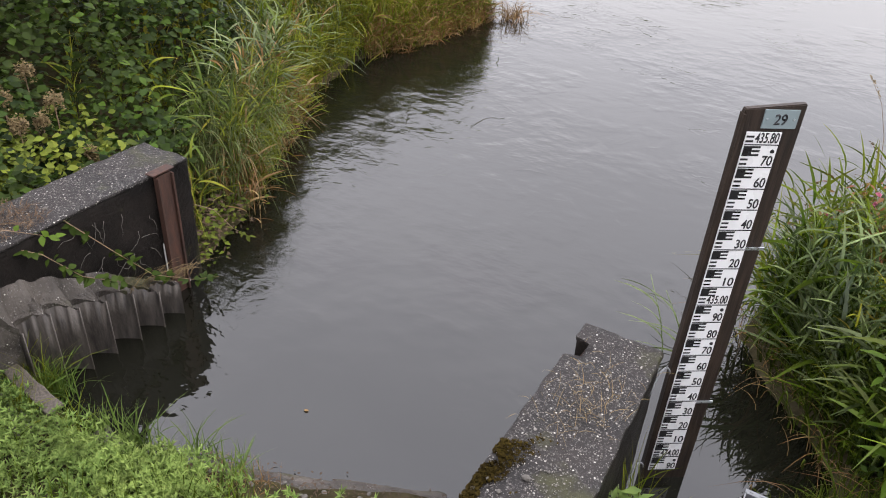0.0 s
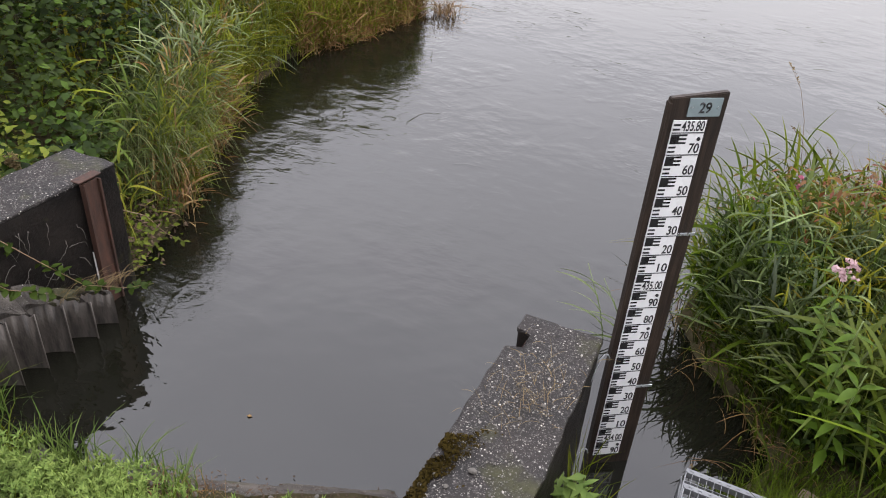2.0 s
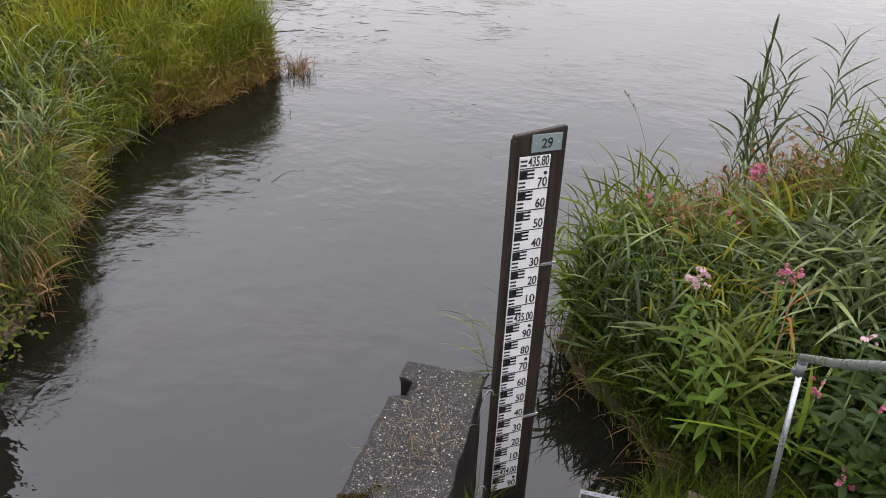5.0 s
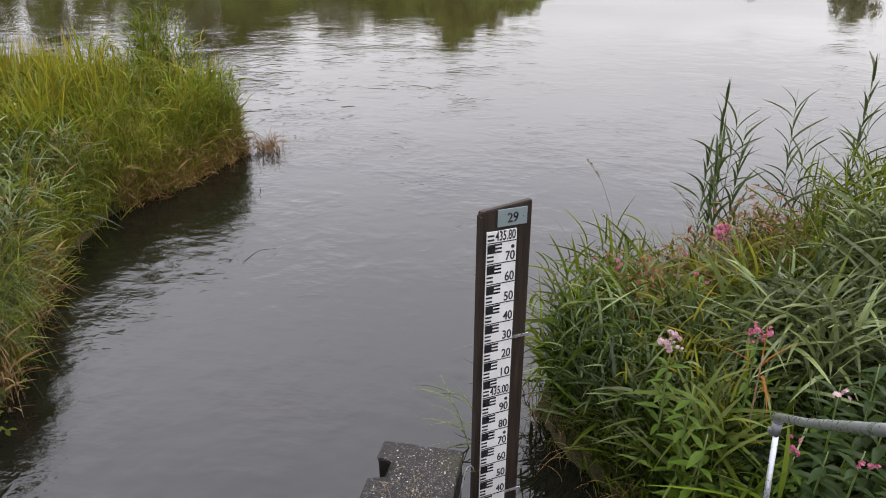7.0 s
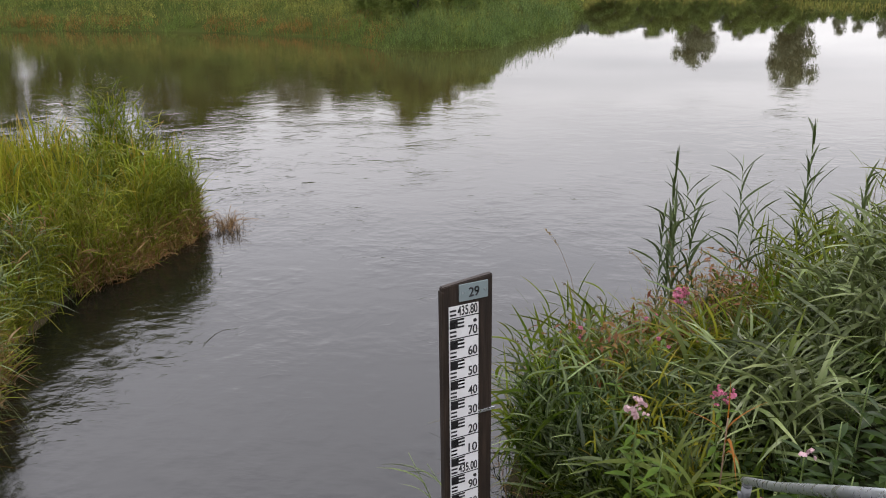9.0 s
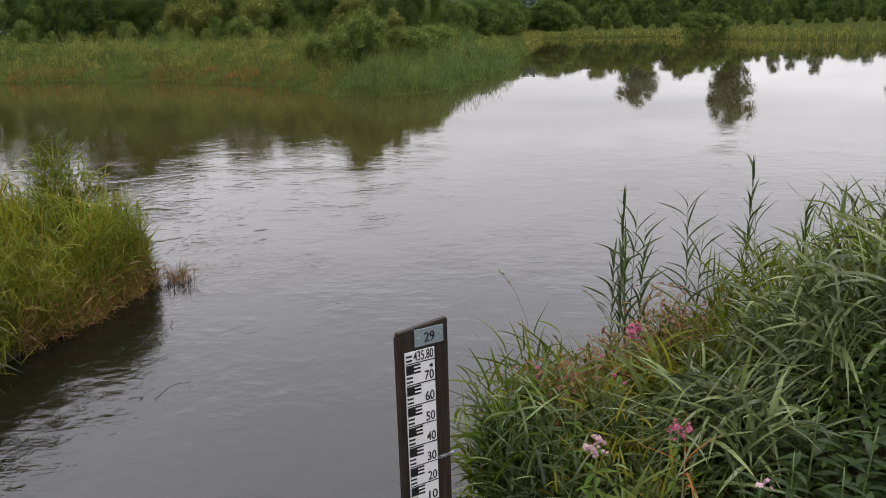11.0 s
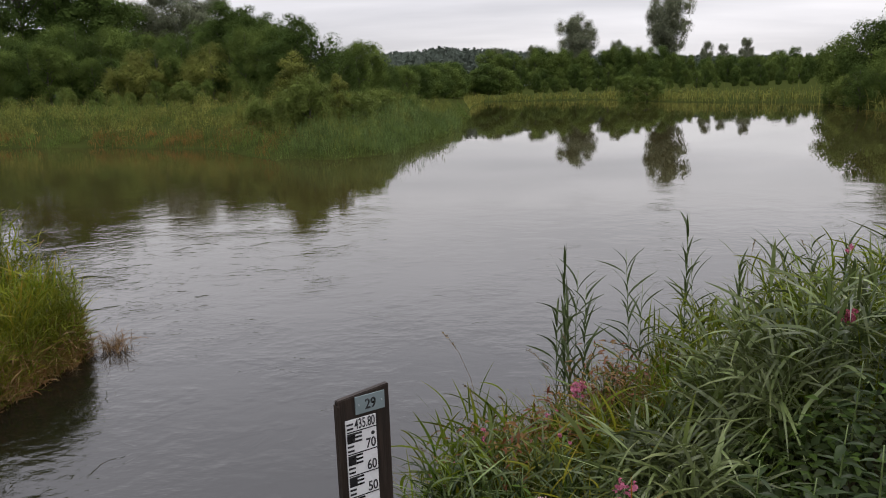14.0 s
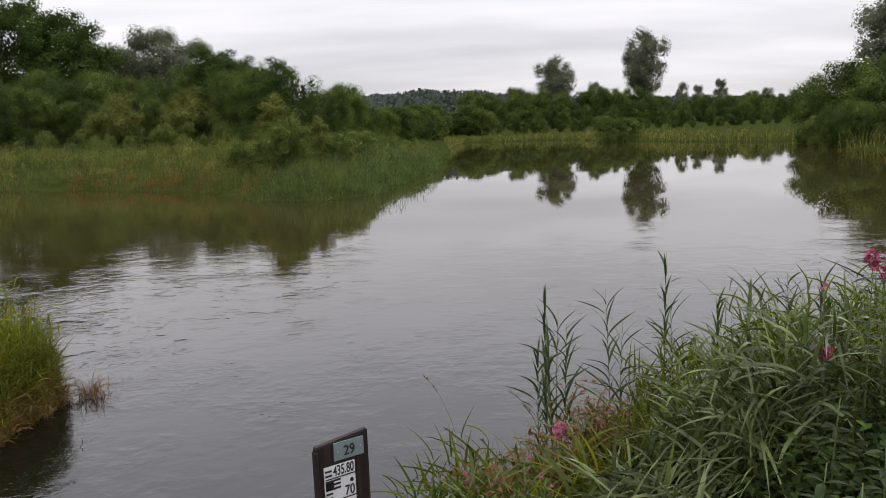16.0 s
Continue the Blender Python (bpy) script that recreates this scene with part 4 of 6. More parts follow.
def blades(P, head, H, W, bend, droop=0.45, seg=4, shape="grass", rng=RNG):
    """Bent, tapering blades: root P, heading, length, width and how far each leans."""
    n = len(P)
    t = np.linspace(0, 1, seg + 1)[None, :]
    H, W, bend, head = [np.broadcast_to(np.asarray(a, float), (n,))[:, None] for a in (H, W, bend, head)]
    r = H * bend * t ** 1.7
    z = H * (t * np.sqrt(np.maximum(0.15, 1 - 0.5 * np.minimum(bend, 1.2) ** 2)) - droop * bend * t ** 2.6)
    w = W * ((1 - t) ** 0.65 * (0.75 + 0.6 * t)) if shape == "grass" else W * 1.55 * (t + 0.06) ** 0.45 * (1 - t) ** 0.75
    w = np.maximum(w, W * 0.04)
    wig = np.clip(rng.normal(0, 0.25, (n, 1)), -0.4, 0.4) * t * t * H * 0.5
    ca, sa = np.cos(head), np.sin(head)
    C = np.stack([P[:, 0:1] + r * ca - wig * sa, P[:, 1:2] + r * sa + wig * ca, P[:, 2:3] + z], -1)
    tw = rng.uniform(-1.1, 1.1, (n, 1)) * (0.4 + t)
    side = np.stack([-sa * np.cos(tw), ca * np.cos(tw), np.sin(tw) * np.ones_like(sa)], -1)
    V = np.stack([C - side * w[..., None] / 2, C + side * w[..., None] / 2], 2).reshape(-1, 3)
    k = 2 * (seg + 1)
    base = np.arange(n)[:, None] * k + 2 * np.arange(seg)[None, :]
    Q = np.stack([base, base + 1, base + 3, base + 2], -1).reshape(-1, 4)
    A = np.repeat(np.broadcast_to(t, (n, seg + 1)), 2, axis=1)
    return V, Q, A.ravel()


def joined(sets):
    Vs, Qs, As, o = [], [], [], 0
    for V, Q, A in sets:
        Vs.append(V); Qs.append(Q + o); As.append(A); o += len(V)
    return np.concatenate(Vs), np.concatenate(Qs), np.concatenate(As)


def unit(a):
    return a / np.maximum(1e-9, np.linalg.norm(a, axis=-1, keepdims=True))


def leaves(P, D, U, L, W, fold=0.25, curl=0.25, rows=(0.0, 0.42, 1.0), wide=(0.10, 1.0, 0.04)):
    """Broad leaves, folded on the midrib and curled down: root, way, upper side, length, width."""
    n = len(P)
    L, W = [np.broadcast_to(np.asarray(a, float), (n,))[:, None] for a in (L, W)]
    D = unit(D)
    S = unit(np.cross(D, U))
    U = np.cross(S, D)
    V, A = [], []
    for s, b in zip(rows, wide):
        C = P + D * L * s - U * L * curl * s * s
        for side in (-1, 0, 1):
            V.append(C + S * side * W * 0.5 * b + U * abs(side) * W * 0.5 * b * fold)
            A.append(np.full(n, s))
    k = len(V)
    V = np.stack(V, 1).reshape(-1, 3)
    A = np.stack(A, 1).ravel()
    q = np.array([(3 * r + c, 3 * r + c + 1, 3 * r + c + 4, 3 * r + c + 3) for r in range(len(rows) - 1) for c in (0, 1)])
    Q = (np.arange(n)[:, None, None] * k + q[None]).reshape(-1, 4)
    return V, Q, A


def leaflets(P, N, size, rng=RNG, jitter=0.55):
    """Small far leaves: one four-cornered face each, facing about N."""
    n = len(P)
    N = unit(N + rng.normal(0, jitter, (n, 3)))
    a = unit(np.cross(N, rng.normal(0, 1, (n, 3))))
    b = np.cross(N, a)
    s = np.broadcast_to(np.asarray(size, float), (n,))[:, None] * rng.uniform(0.6, 1.25, (n, 1))
    V = np.stack([P - a * s * 0.5, P + b * s * 0.3 + N * s * 0.08, P + a * s * 0.5, P - b * s * 0.3 - N * s * 0.08], 1).reshape(-1, 3)
    return V, np.arange(4 * n).reshape(n, 4), np.tile([0.0, 0.5, 1.0, 0.5], n)


def stuff(name, data, material, label, category):
    ob = new(name, mesh_np(name, data[0], data[1], material, data[2]))
    return tagged(ob, label, category, kind="stuff")


U01 = RNG.uniform


def field_noise(X, Y, s, seed=0.0):
    return np.array([noise.noise(Vector((x * s + seed, y * s, seed * 0.7))) for x, y in zip(X, Y)])


SHADED = [(-3.9, 2.6), (-4.2, 3.2), (-4.75, 3.95), (-5.3, 4.9), (-6.1, 5.7), (-7, 6.1), (-9, 6.1), (-9, 2.6)]


def beside(xy, share=0.12):
    """Where grass stands beside the thicket, and a little of it inside."""
    return xy[~inside(SHADED, xy[:, 0], xy[:, 1]) | (U01(0, 1, len(xy)) < share)]


# -- grass bank beyond the wing wall --
BANK_STRIP = [(-3.85, 2.8), (-4.06, 3.5), (-4.66, 4.6), (-5.18, 5.6), (-5.46, 6.9), (-5.28, 7.9), (-5.18, 8.8), (-5.2, 9.5), (-5.75, 10.35), (-7, 10.9),
              (-9.5, 10.9), (-10.5, 9.5), (-9, 7), (-7.6, 4.6), (-5.2, 3.0)]
xy = beside(clumped(BANK_STRIP, 5200, 26, 0.08))
xy = xy[xy[:, 1] > 4.4]
xy = xy[shore_dist(NEAR_LAND, xy[:, 0], xy[:, 1]) > 0.10]
d = shore_dist(NEAR_LAND, xy[:, 0], xy[:, 1])
fn = field_noise(xy[:, 0], xy[:, 1], 0.9, 4)
tall = (0.66 + 0.5 * smooth_step(5.5, 9.0, xy[:, 1])) * (0.95 + 0.32 * smooth_step(0.1, 0.9, d)) * (1 + 0.55 * fn) * U01(0.55, 1.2, len(xy))
tall *= 1 - 0.34 * smooth_step(-6.4, -7.6, xy[:, 0])
edge = np.exp(-d / 0.5)
head = np.where(U01(0, 1, len(xy)) < 0.30, RNG.normal(-0.2, 0.8, len(xy)), U01(0, TAU, len(xy)))
lean = np.abs(RNG.normal(0.26, 0.22, len(xy))) * (1 - 0.4 * smooth_step(6.0, 8.0, xy[:, 1])) * (1 - 0.5 * edge)
stuff("bank_grass", blades(on_ground(xy), head, tall, U01(0.013, 0.030, len(xy)) * np.where(U01(0, 1, len(xy)) < 0.45, 2.1, 1.1), lean, 0.5, 5), GRASS_GOLD, "tall yellow-green grass on the river bank", "grass")



def reed_stems(xy, h, leaf, width, levels=7, arch=0.5, rng=RNG, toward=None):
    """Reed stems with long blades that leave the stem steeply and arch over, neighbours much the same way."""
    n = len(xy)
    G = on_ground(xy)
    hd0 = 3.0 * field_noise(xy[:, 0], xy[:, 1], 2.1, 7) + rng.normal(0, 0.9, n) if toward is None else rng.normal(toward, 0.7, n)
    lean, sets = rng.normal(0, 0.10, (n, 2)), []
    for k in range(levels):
        s = 0.18 + 0.8 * (k + rng.uniform(-0.3, 0.3, n)) / levels
        P = G + np.column_stack([lean * (h * s * s)[:, None], h * s])
        a = hd0 + math.pi * (k % 2) + rng.normal(0, 0.7, n)
        L = leaf * rng.uniform(0.65, 1.3, n) * (1.15 - 0.35 * s)
        droop = np.clip(rng.normal(arch, 0.3, n), 0.0, 1.1)[:, None]
        sets.append(blades(P, a, L, width * rng.uniform(0.6, 1.25, n), rng.uniform(0.45, 1.2, n), droop, 6, "reed", rng))
    sets.append(blades(G, hd0, h * 1.05, 0.008, rng.uniform(0.0, 0.1, n), 0.3, 3, "grass", rng))
    return joined(sets)


xy = beside(clumped(BANK_STRIP, 1700, 7, 0.12))
xy = xy[shore_dist(NEAR_LAND, xy[:, 0], xy[:, 1]) > 0.08]
hh = U01(0.5, 1.0, len(xy)) * (0.85 + 0.42 * smooth_step(5.5, 9, xy[:, 1])) * (1 - 0.3 * smooth_step(-6.4, -7.6, xy[:, 0]))
stuff("bank_reeds", reed_stems(xy, hh, 0.36, 0.026, 6, 0.3), BANK_BLADE, "leafy green reed stems among the bank grass", "reeds")
xy = beside(clumped(BANK_STRIP, 210, 9, 0.11))
xy = xy[shore_dist(NEAR_LAND, xy[:, 0], xy[:, 1]) > 0.05]
stuff("bank_reeds", reed_stems(xy, U01(0.6, 0.95, len(xy)), 0.46, 0.026, 6, 0.5), REED_LEAF, "blue-green reed leaves among the bank grass", "reeds")
# stems that stand along the very edge, green above and brown at the foot
rim = np.array([(-4.1, 3.5), (-4.7, 4.6), (-5.22, 5.6), (-5.5, 6.9), (-5.25, 7.9), (-5.15, 8.8), (-5.15, 9.5), (-5.7, 10.4)])
i = RNG.integers(0, len(rim) - 1, 1300)
f = U01(0, 1, (1300, 1))
xy = rim[i] * (1 - f) + rim[i + 1] * f + RNG.normal(0, 0.07, (1300, 2)) + np.array([0.02, 0])
stuff("bank_reeds", reed_stems(xy, U01(0.25, 1.0, 1300) * (1 + 0.6 * field_noise(xy[:, 0], xy[:, 1], 1.7, 6)) * (0.8 + 0.5 * smooth_step(5.5, 7.5, xy[:, 1])), 0.26, 0.016, 5, 0.15), BANK_BLADE, "yellow-green stems along the water's edge", "reeds")
i = RNG.integers(0, len(rim) - 1, 1200)
f = U01(0, 1, (1200, 1))
xy = rim[i] * (1 - f) + rim[i + 1] * f + RNG.normal(0, 0.10, (1200, 2))
xy = xy[field_noise(xy[:, 0], xy[:, 1], 1.1, 12) > -0.08] + np.array([0.04, 0])
stuff("dry_grass", reed_stems(xy, U01(0.2, 0.72, len(xy)), 0.20, 0.020, 5, 0.25), GRASS_DRY, "broken brown stems along the water's edge", "grass")

# dry brown blades that hang over the water's edge
line = np.array([(-4.1, 3.5), (-4.7, 4.6), (-5.22, 5.6), (-5.5, 6.9), (-5.25, 7.9), (-5.15, 8.8), (-5.15, 9.5)])
seg_i = RNG.integers(0, len(line) - 1, 1300)
f = U01(0, 1, (1300, 1))
xy = line[seg_i] * (1 - f) + line[seg_i + 1] * f + RNG.normal(0, 0.11, (1300, 2)) + np.array([-0.08, 0])
keep = field_noise(xy[:, 0], xy[:, 1], 1.6, 9) + U01(-0.35, 0.35, len(xy)) > 0.0
xy = xy[keep]
n = len(xy)
P = on_ground(xy)
P[:, 2] = np.maximum(P[:, 2], 0.02)
stuff("dry_grass", blades(P, RNG.normal(-0.1, 0.6, n), U01(0.22, 0.55, n), U01(0.008, 0.017, n), U01(0.1, 0.9, n), droop=0.9), GRASS_DRY, "brown dry grass hanging over the water's edge", "grass")

# arching tussocks beside the wall
for cx, cy, cnt, hh in ((-4.36, 3.55, 300, 1.3), (-4.62, 4.0, 360, 1.5), (-4.95, 4.5, 240, 1.4)):
    th = tagged(new("grass_tussock"), "arching green grass tussock hanging toward the water", "grass tussock", "tussocks on the bank")
    for name, share, material, low in (("green_grass", 1.0, TUSSOCK, 0.6), ("dry_grass", 0.12, GRASS_DRY, 0.4)):
        m = int(cnt * share)
        xy = np.array([cx, cy]) + RNG.normal(0, 0.14, (m, 2))
        h0 = np.where(U01(0, 1, m) < 0.88, RNG.normal(-0.3, 0.45, m), U01(0, TAU, m))
        P = on_ground(xy); P[:, 2] = np.maximum(P[:, 2], 0.15)
        data = blades(P, h0, hh * U01(low, low + 0.5, m), U01(0.006, 0.013, m), U01(0.16, 0.44, m), U01(1.9, 3.0, m)[:, None], 9)
        ob = new(name, mesh_np(name, *data[:2], material, data[2]))
        ob.parent = th
        if name == "dry_grass":
            ob["label"] = "dry brown blades"
xy = clumped([(-4.3, 4.0), (-4.55, 4.6), (-5.0, 5.6), (-5.35, 6.9), (-6.2, 6.9), (-6.0, 5.6), (-5.2, 4.5)], 340, 7, 0.10)
xy = beside(xy)
xy = xy[shore_dist(NEAR_LAND, xy[:, 0], xy[:, 1]) > 0.04]
stuff("bank_reeds", reed_stems(xy, U01(0.5, 0.95, len(xy)), 0.42, 0.024, 6, 0.5), REED_PALE, "leafy pale green reed stems near the wing wall", "reeds")

xy = beside(clumped(BANK_STRIP, 1500, 6, 0.10))
d = shore_dist(NEAR_LAND, xy[:, 0], xy[:, 1])
xy = xy[(d > 0.04) & (d < 0.35 + 0.9 * np.maximum(0, field_noise(xy[:, 0], xy[:, 1], 1.3, 15))) & (xy[:, 1] > 4.0)]
stuff("dry_grass", reed_stems(xy, U01(0.4, 1.0, len(xy)), 0.24, 0.022, 6, 0.15), GRASS_DRY, "brown withered stems among the bank grass", "grass")
# taller leafy clumps that break the bank's outline
for cx, cy, cnt, top in ((-5.55, 9.9, 26, 1.25), (-5.45, 8.9, 22, 1.2), (-6.15, 10.0, 34, 1.68), (-6.5, 10.1, 40, 1.85), (-6.85, 10.2, 26, 1.6), (-5.65, 7.6, 20, 1.1), (-5.75, 6.6, 18, 1.0), (-7.6, 10.4, 20, 1.25), (-5.5, 5.6, 14, 0.95)):
    xy = np.array([cx, cy]) + RNG.normal(0, 0.13, (cnt, 2))
    data = reed_stems(xy, top * U01(0.75, 1.1, cnt), 0.34, 0.026, 7, 0.1)
    tagged(new("reed_clump", mesh_np("reed_clump", data[0], data[1], FRESH, data[2])), "upright bright green reed clump in the bank grass", "reeds", "reed clumps on the bank")
# small leafy weeds and brown rot where the bank meets the wall's end
n = 560
xy = clumped([(-3.72, 2.72), (-3.8, 3.2), (-3.98, 3.62), (-4.2, 3.3), (-4.05, 2.72)], n, 9, 0.06)
P = on_ground(xy); P[:, 2] = np.maximum(P[:, 2], 0.01) + U01(0.0, 0.22, n)
D = RNG.normal(0, 1, (n, 3)); D[:, 2] *= 0.4
LL = U01(0.03, 0.06, n)
stuff("low_weeds", leaves(P[::2], D[::2], np.tile([0.2, -0.3, 1.0], (len(P[::2]), 1)), LL[::2], LL[::2] * 0.6), WALL_WEED, "small green weeds at the end of the wing wall", "weeds")
stuff("red_herbs", leaves(P[1::2], D[1::2], np.tile([0.2, -0.3, 1.0], (len(P[1::2]), 1)), LL[1::2], LL[1::2] * 0.35), LITTER, "brown rotting leaves at the end of the wing wall", "leaf litter")

# bramble and nettle thicket
THICKET = [(-3.95, 1.2), (-4.05, 2.75), (-4.25, 3.3), (-4.8, 4.2), (-5.7, 5.4), (-6.6, 5.8), (-8.2, 6.3), (-9, 5), (-8, 1.6), (-6, 0.7)]
n = 21000
xy = scatter(THICKET, n)
env = 0.48 + 1.2 * smooth_step(-4.5, -6.8, xy[:, 0]) * (1 + 0.5 * field_noise(xy[:, 0], xy[:, 1], 0.9, 2)) + 0.42 * field_noise(xy[:, 0], xy[:, 1], 2.2, 5) + 0.2 * field_noise(xy[:, 0], xy[:, 1], 5.0, 1)
zz = env * np.where(U01(0, 1, n) < 0.6, U01(0.7, 1.08, n), U01(0.1, 0.8, n))
P = on_ground(xy); P[:, 2] += np.maximum(0.04, zz)
D = RNG.normal(0, 1, (n, 3)); D[:, 2] = np.abs(D[:, 2]) * 0.25 - 0.25
UP = np.column_stack([RNG.normal(0.35, 0.35, n), RNG.normal(-0.2, 0.35, n), np.ones(n)])
LL = U01(0.035, 0.088, n) * (1 + 0.35 * smooth_step(-5.2, -6.4, xy[:, 0]))
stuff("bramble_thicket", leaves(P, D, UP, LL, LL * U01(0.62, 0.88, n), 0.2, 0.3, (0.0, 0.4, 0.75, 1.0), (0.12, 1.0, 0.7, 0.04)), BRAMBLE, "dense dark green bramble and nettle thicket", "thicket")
n = 2300
xy = clumped([(-4.08, 1.0), (-4.08, 2.7), (-4.3, 3.0), (-4.9, 2.9), (-5.3, 2.2), (-5.0, 1.0)], n, 14, 0.10)
xy = xy[xy[:, 0] < -4.06]
n = len(xy)
P = on_ground(xy); P[:, 2] += U01(0.12, 0.80, n) * (0.75 + 0.5 * field_noise(xy[:, 0], xy[:, 1], 1.8, 3))
D = RNG.normal(0, 1, (n, 3)); D[:, 2] = np.abs(D[:, 2]) * 0.3 - 0.2
LL = U01(0.035, 0.075, n)
stuff("low_weeds", leaves(P, D, np.column_stack([RNG.normal(0.3, 0.35, n), RNG.normal(-0.3, 0.35, n), np.ones(n)]), LL, LL * U01(0.55, 0.8, n), 0.2, 0.3, (0.0, 0.4, 0.75, 1.0), (0.12, 1.0, 0.7, 0.04)), WALL_WEED, "bright yellow-green weeds and brambles beside the wing wall", "weeds")
# loose shoots over the wall with bright leaves
def shoot(points, count, size, material, label, stem_r=0.004):
    th = tagged(new("bramble_shoot"), label, "bramble")
    bm = bmesh.new()
    tube(bm, points, stem_r, stem_r * 0.4, 5)
    part("stem", bm, TWIG, th)
    pts = np.array(points, float)
    s = U01(0.2, 1.0, count) * (len(pts) - 1)
    i = np.minimum(s.astype(int), len(pts) - 2)
    P = pts[i] + (pts[i + 1] - pts[i]) * (s - i)[:, None]
    D = RNG.normal(0, 1, (count, 3)); D[:, 2] *= 0.4
    UP = np.column_stack([RNG.normal(0.3, 0.3, count), RNG.normal(-0.3, 0.3, count), np.ones(count)])
    for k in range(count):
        data = leaves(P[k:k + 1], D[k:k + 1], UP[k:k + 1], size * U01(0.7, 1.2), size * U01(0.5, 0.75), 0.2, 0.25, (0.0, 0.4, 0.75, 1.0), (0.12, 1.0, 0.7, 0.04))
        leaf = new("leaf", mesh_np("leaf", data[0], data[1], material, data[2]))
        leaf.parent = th


shoot([(-3.85, 1.5, 0.93), (-3.65, 1.75, 0.90), (-3.55, 1.95, 0.62), (-3.5, 2.15, 0.36), (-3.45, 2.4, 0.2), (-3.42, 2.6, 0.12)], 46, 0.062, BRAMBLE, "bramble shoot trailing down the blackened wall")
shoot([(-3.75, 1.35, 0.93), (-3.6, 1.55, 0.80), (-3.52, 1.7, 0.6), (-3.48, 1.95, 0.42)], 36, 0.062, BRAMBLE, "green bramble shoot trailing over the wall edge")
shoot([(-3.95, 1.2, 0.93), (-3.7, 1.45, 0.97), (-3.6, 1.65, 0.86)], 12, 0.055, BALSAM_LEAF, "green bramble shoot lying on the wall top")
shoot([(-3.8, 2.75, 0.5), (-3.72, 2.9, 0.4), (-3.66, 3.0, 0.22), (-3.62, 3.12, 0.1)], 14, 0.045, WALL_WEED, "small green shoot beside the wall's end")
# fallen straw and needles on the wall top and at the waterline
n = 2200
xy = np.column_stack([U01(-4.03, -3.66, n), U01(0.5, 1.75, n)])
xy = xy[field_noise(xy[:, 0], xy[:, 1], 4.0, 3) + (1.45 - xy[:, 1]) > U01(-0.15, 0.25, n)]
n = len(xy)
stuff("leaf_litter", blades(np.column_stack([xy, np.full(n, WTOP + 0.012)]), U01(0, TAU, n), U01(0.02, 0.07, n), U01(0.003, 0.009, n), np.full(n, 0.98), 0.36, 2), LITTER, "brown needles and litter on the wall top", "litter")
n = 80
xy = np.column_stack([U01(-3.62, -3.50, n), U01(1.95, 2.5, n)])
stuff("drifted_straw", blades(np.column_stack([xy, 0.30 - 0.3 * (xy[:, 1] - 1.9) + U01(0.0, 0.06, n)]), RNG.normal(1.35, 0.3, n), U01(0.10, 0.26, n), U01(0.002, 0.004, n), np.full(n, 0.98), 0.5, 4), SEEDHEAD, "yellow straw caught at the foot of the wall", "straw")

n = 2600
xy = np.column_stack([RX0 + np.abs(RNG.normal(0, 0.06, n)), U01(1.2, 1.75, n)])
xy = xy[field_noise(xy[:, 0], xy[:, 1], 9.0, 6) > -0.05]
n = len(xy)
MOSS = leaf_mat("brown_green_moss", (0.012, 0.008, 0.0025), (0.032, 0.023, 0.005), (0.04, 0.028, 0.010), 0.3, 0.05, 0.9, 2.0, 0.02)
stuff("moss_patch", leaflets(np.column_stack([xy, WTOP + U01(0.0, 0.018, n)]), np.tile([0, 0, 1.0], (n, 1)), 0.016), MOSS, "brown-green moss on the edge of the concrete wall", "moss")
n = 150
xy = np.column_stack([RNG.normal(-0.64, 0.09, n), RNG.normal(2.0, 0.13, n)])
stuff("dry_roots", blades(np.column_stack([xy, np.full(n, WTOP + 0.010)]), U01(0, TAU, n), U01(0.03, 0.11, n), U01(0.002, 0.004, n), np.full(n, 0.98), 0.36, 5), SEEDHEAD, "pale dry roots clinging to the concrete wall", "roots")

# dried umbels above the thicket
def umbel(x, y, h, s):
    th = tagged(new("dried_umbel"), "faded brown umbel seed head among brambles", "dried flower", "dried umbels")
    z = float(ground_z(x, y))
    bm = bmesh.new()
    tube(bm, [(x, y, z), (x + 0.02, y + 0.01, z + h * 0.5), (x + 0.05, y - 0.01, z + h)], 0.006, 0.004, 6)
    for k in range(9):
        a = TAU * k / 9
        tube(bm, [(x + 0.05, y - 0.01, z + h), (x + 0.05 + s * math.cos(a), y - 0.01 + s * math.sin(a), z + h + s * 0.5)], 0.002, 0.0015, 4)
    part("stalk", bm, TWIG, th)
    n = 420
    a, r = U01(0, TAU, n), s * 1.25 * np.sqrt(U01(0, 1, n))
    P = np.column_stack([x + 0.05 + r * np.cos(a), y - 0.01 + r * np.sin(a), z + h + s * 0.5 - r * 0.5 + RNG.normal(0, 0.028, n)])
    V, Q, A = leaflets(P, np.tile([0, 0, 1.0], (n, 1)), 0.022)
    ob = tagged(new("seed_head", mesh_np("seed_head", V, Q, SEEDHEAD, A)), kind="stuff")
    ob.parent = th


for x, y, h, s in ((-5.05, 2.35, 0.62, 0.07), (-4.85, 2.3, 0.52, 0.07), (-5.3, 2.7, 0.72, 0.08), (-4.95, 2.65, 0.62, 0.07), (-4.5, 2.55, 0.45, 0.05), (-4.4, 2.4, 0.38, 0.05), (-5.25, 2.4, 0.6, 0.08), (-4.9, 2.5, 0.5, 0.06)):
    umbel(x, y, h, s * 0.75)

# dead tuft in the water off the point
n = 170
xy = np.array([-4.72, 9.72]) + RNG.normal(0, 0.11, (n, 2))
data = blades(np.column_stack([xy, np.full(n, -0.05)]), U01(0, TAU, n), U01(0.25, 0.6, n), U01(0.006, 0.012, n), U01(0.3, 1.0, n), 0.75, 6)
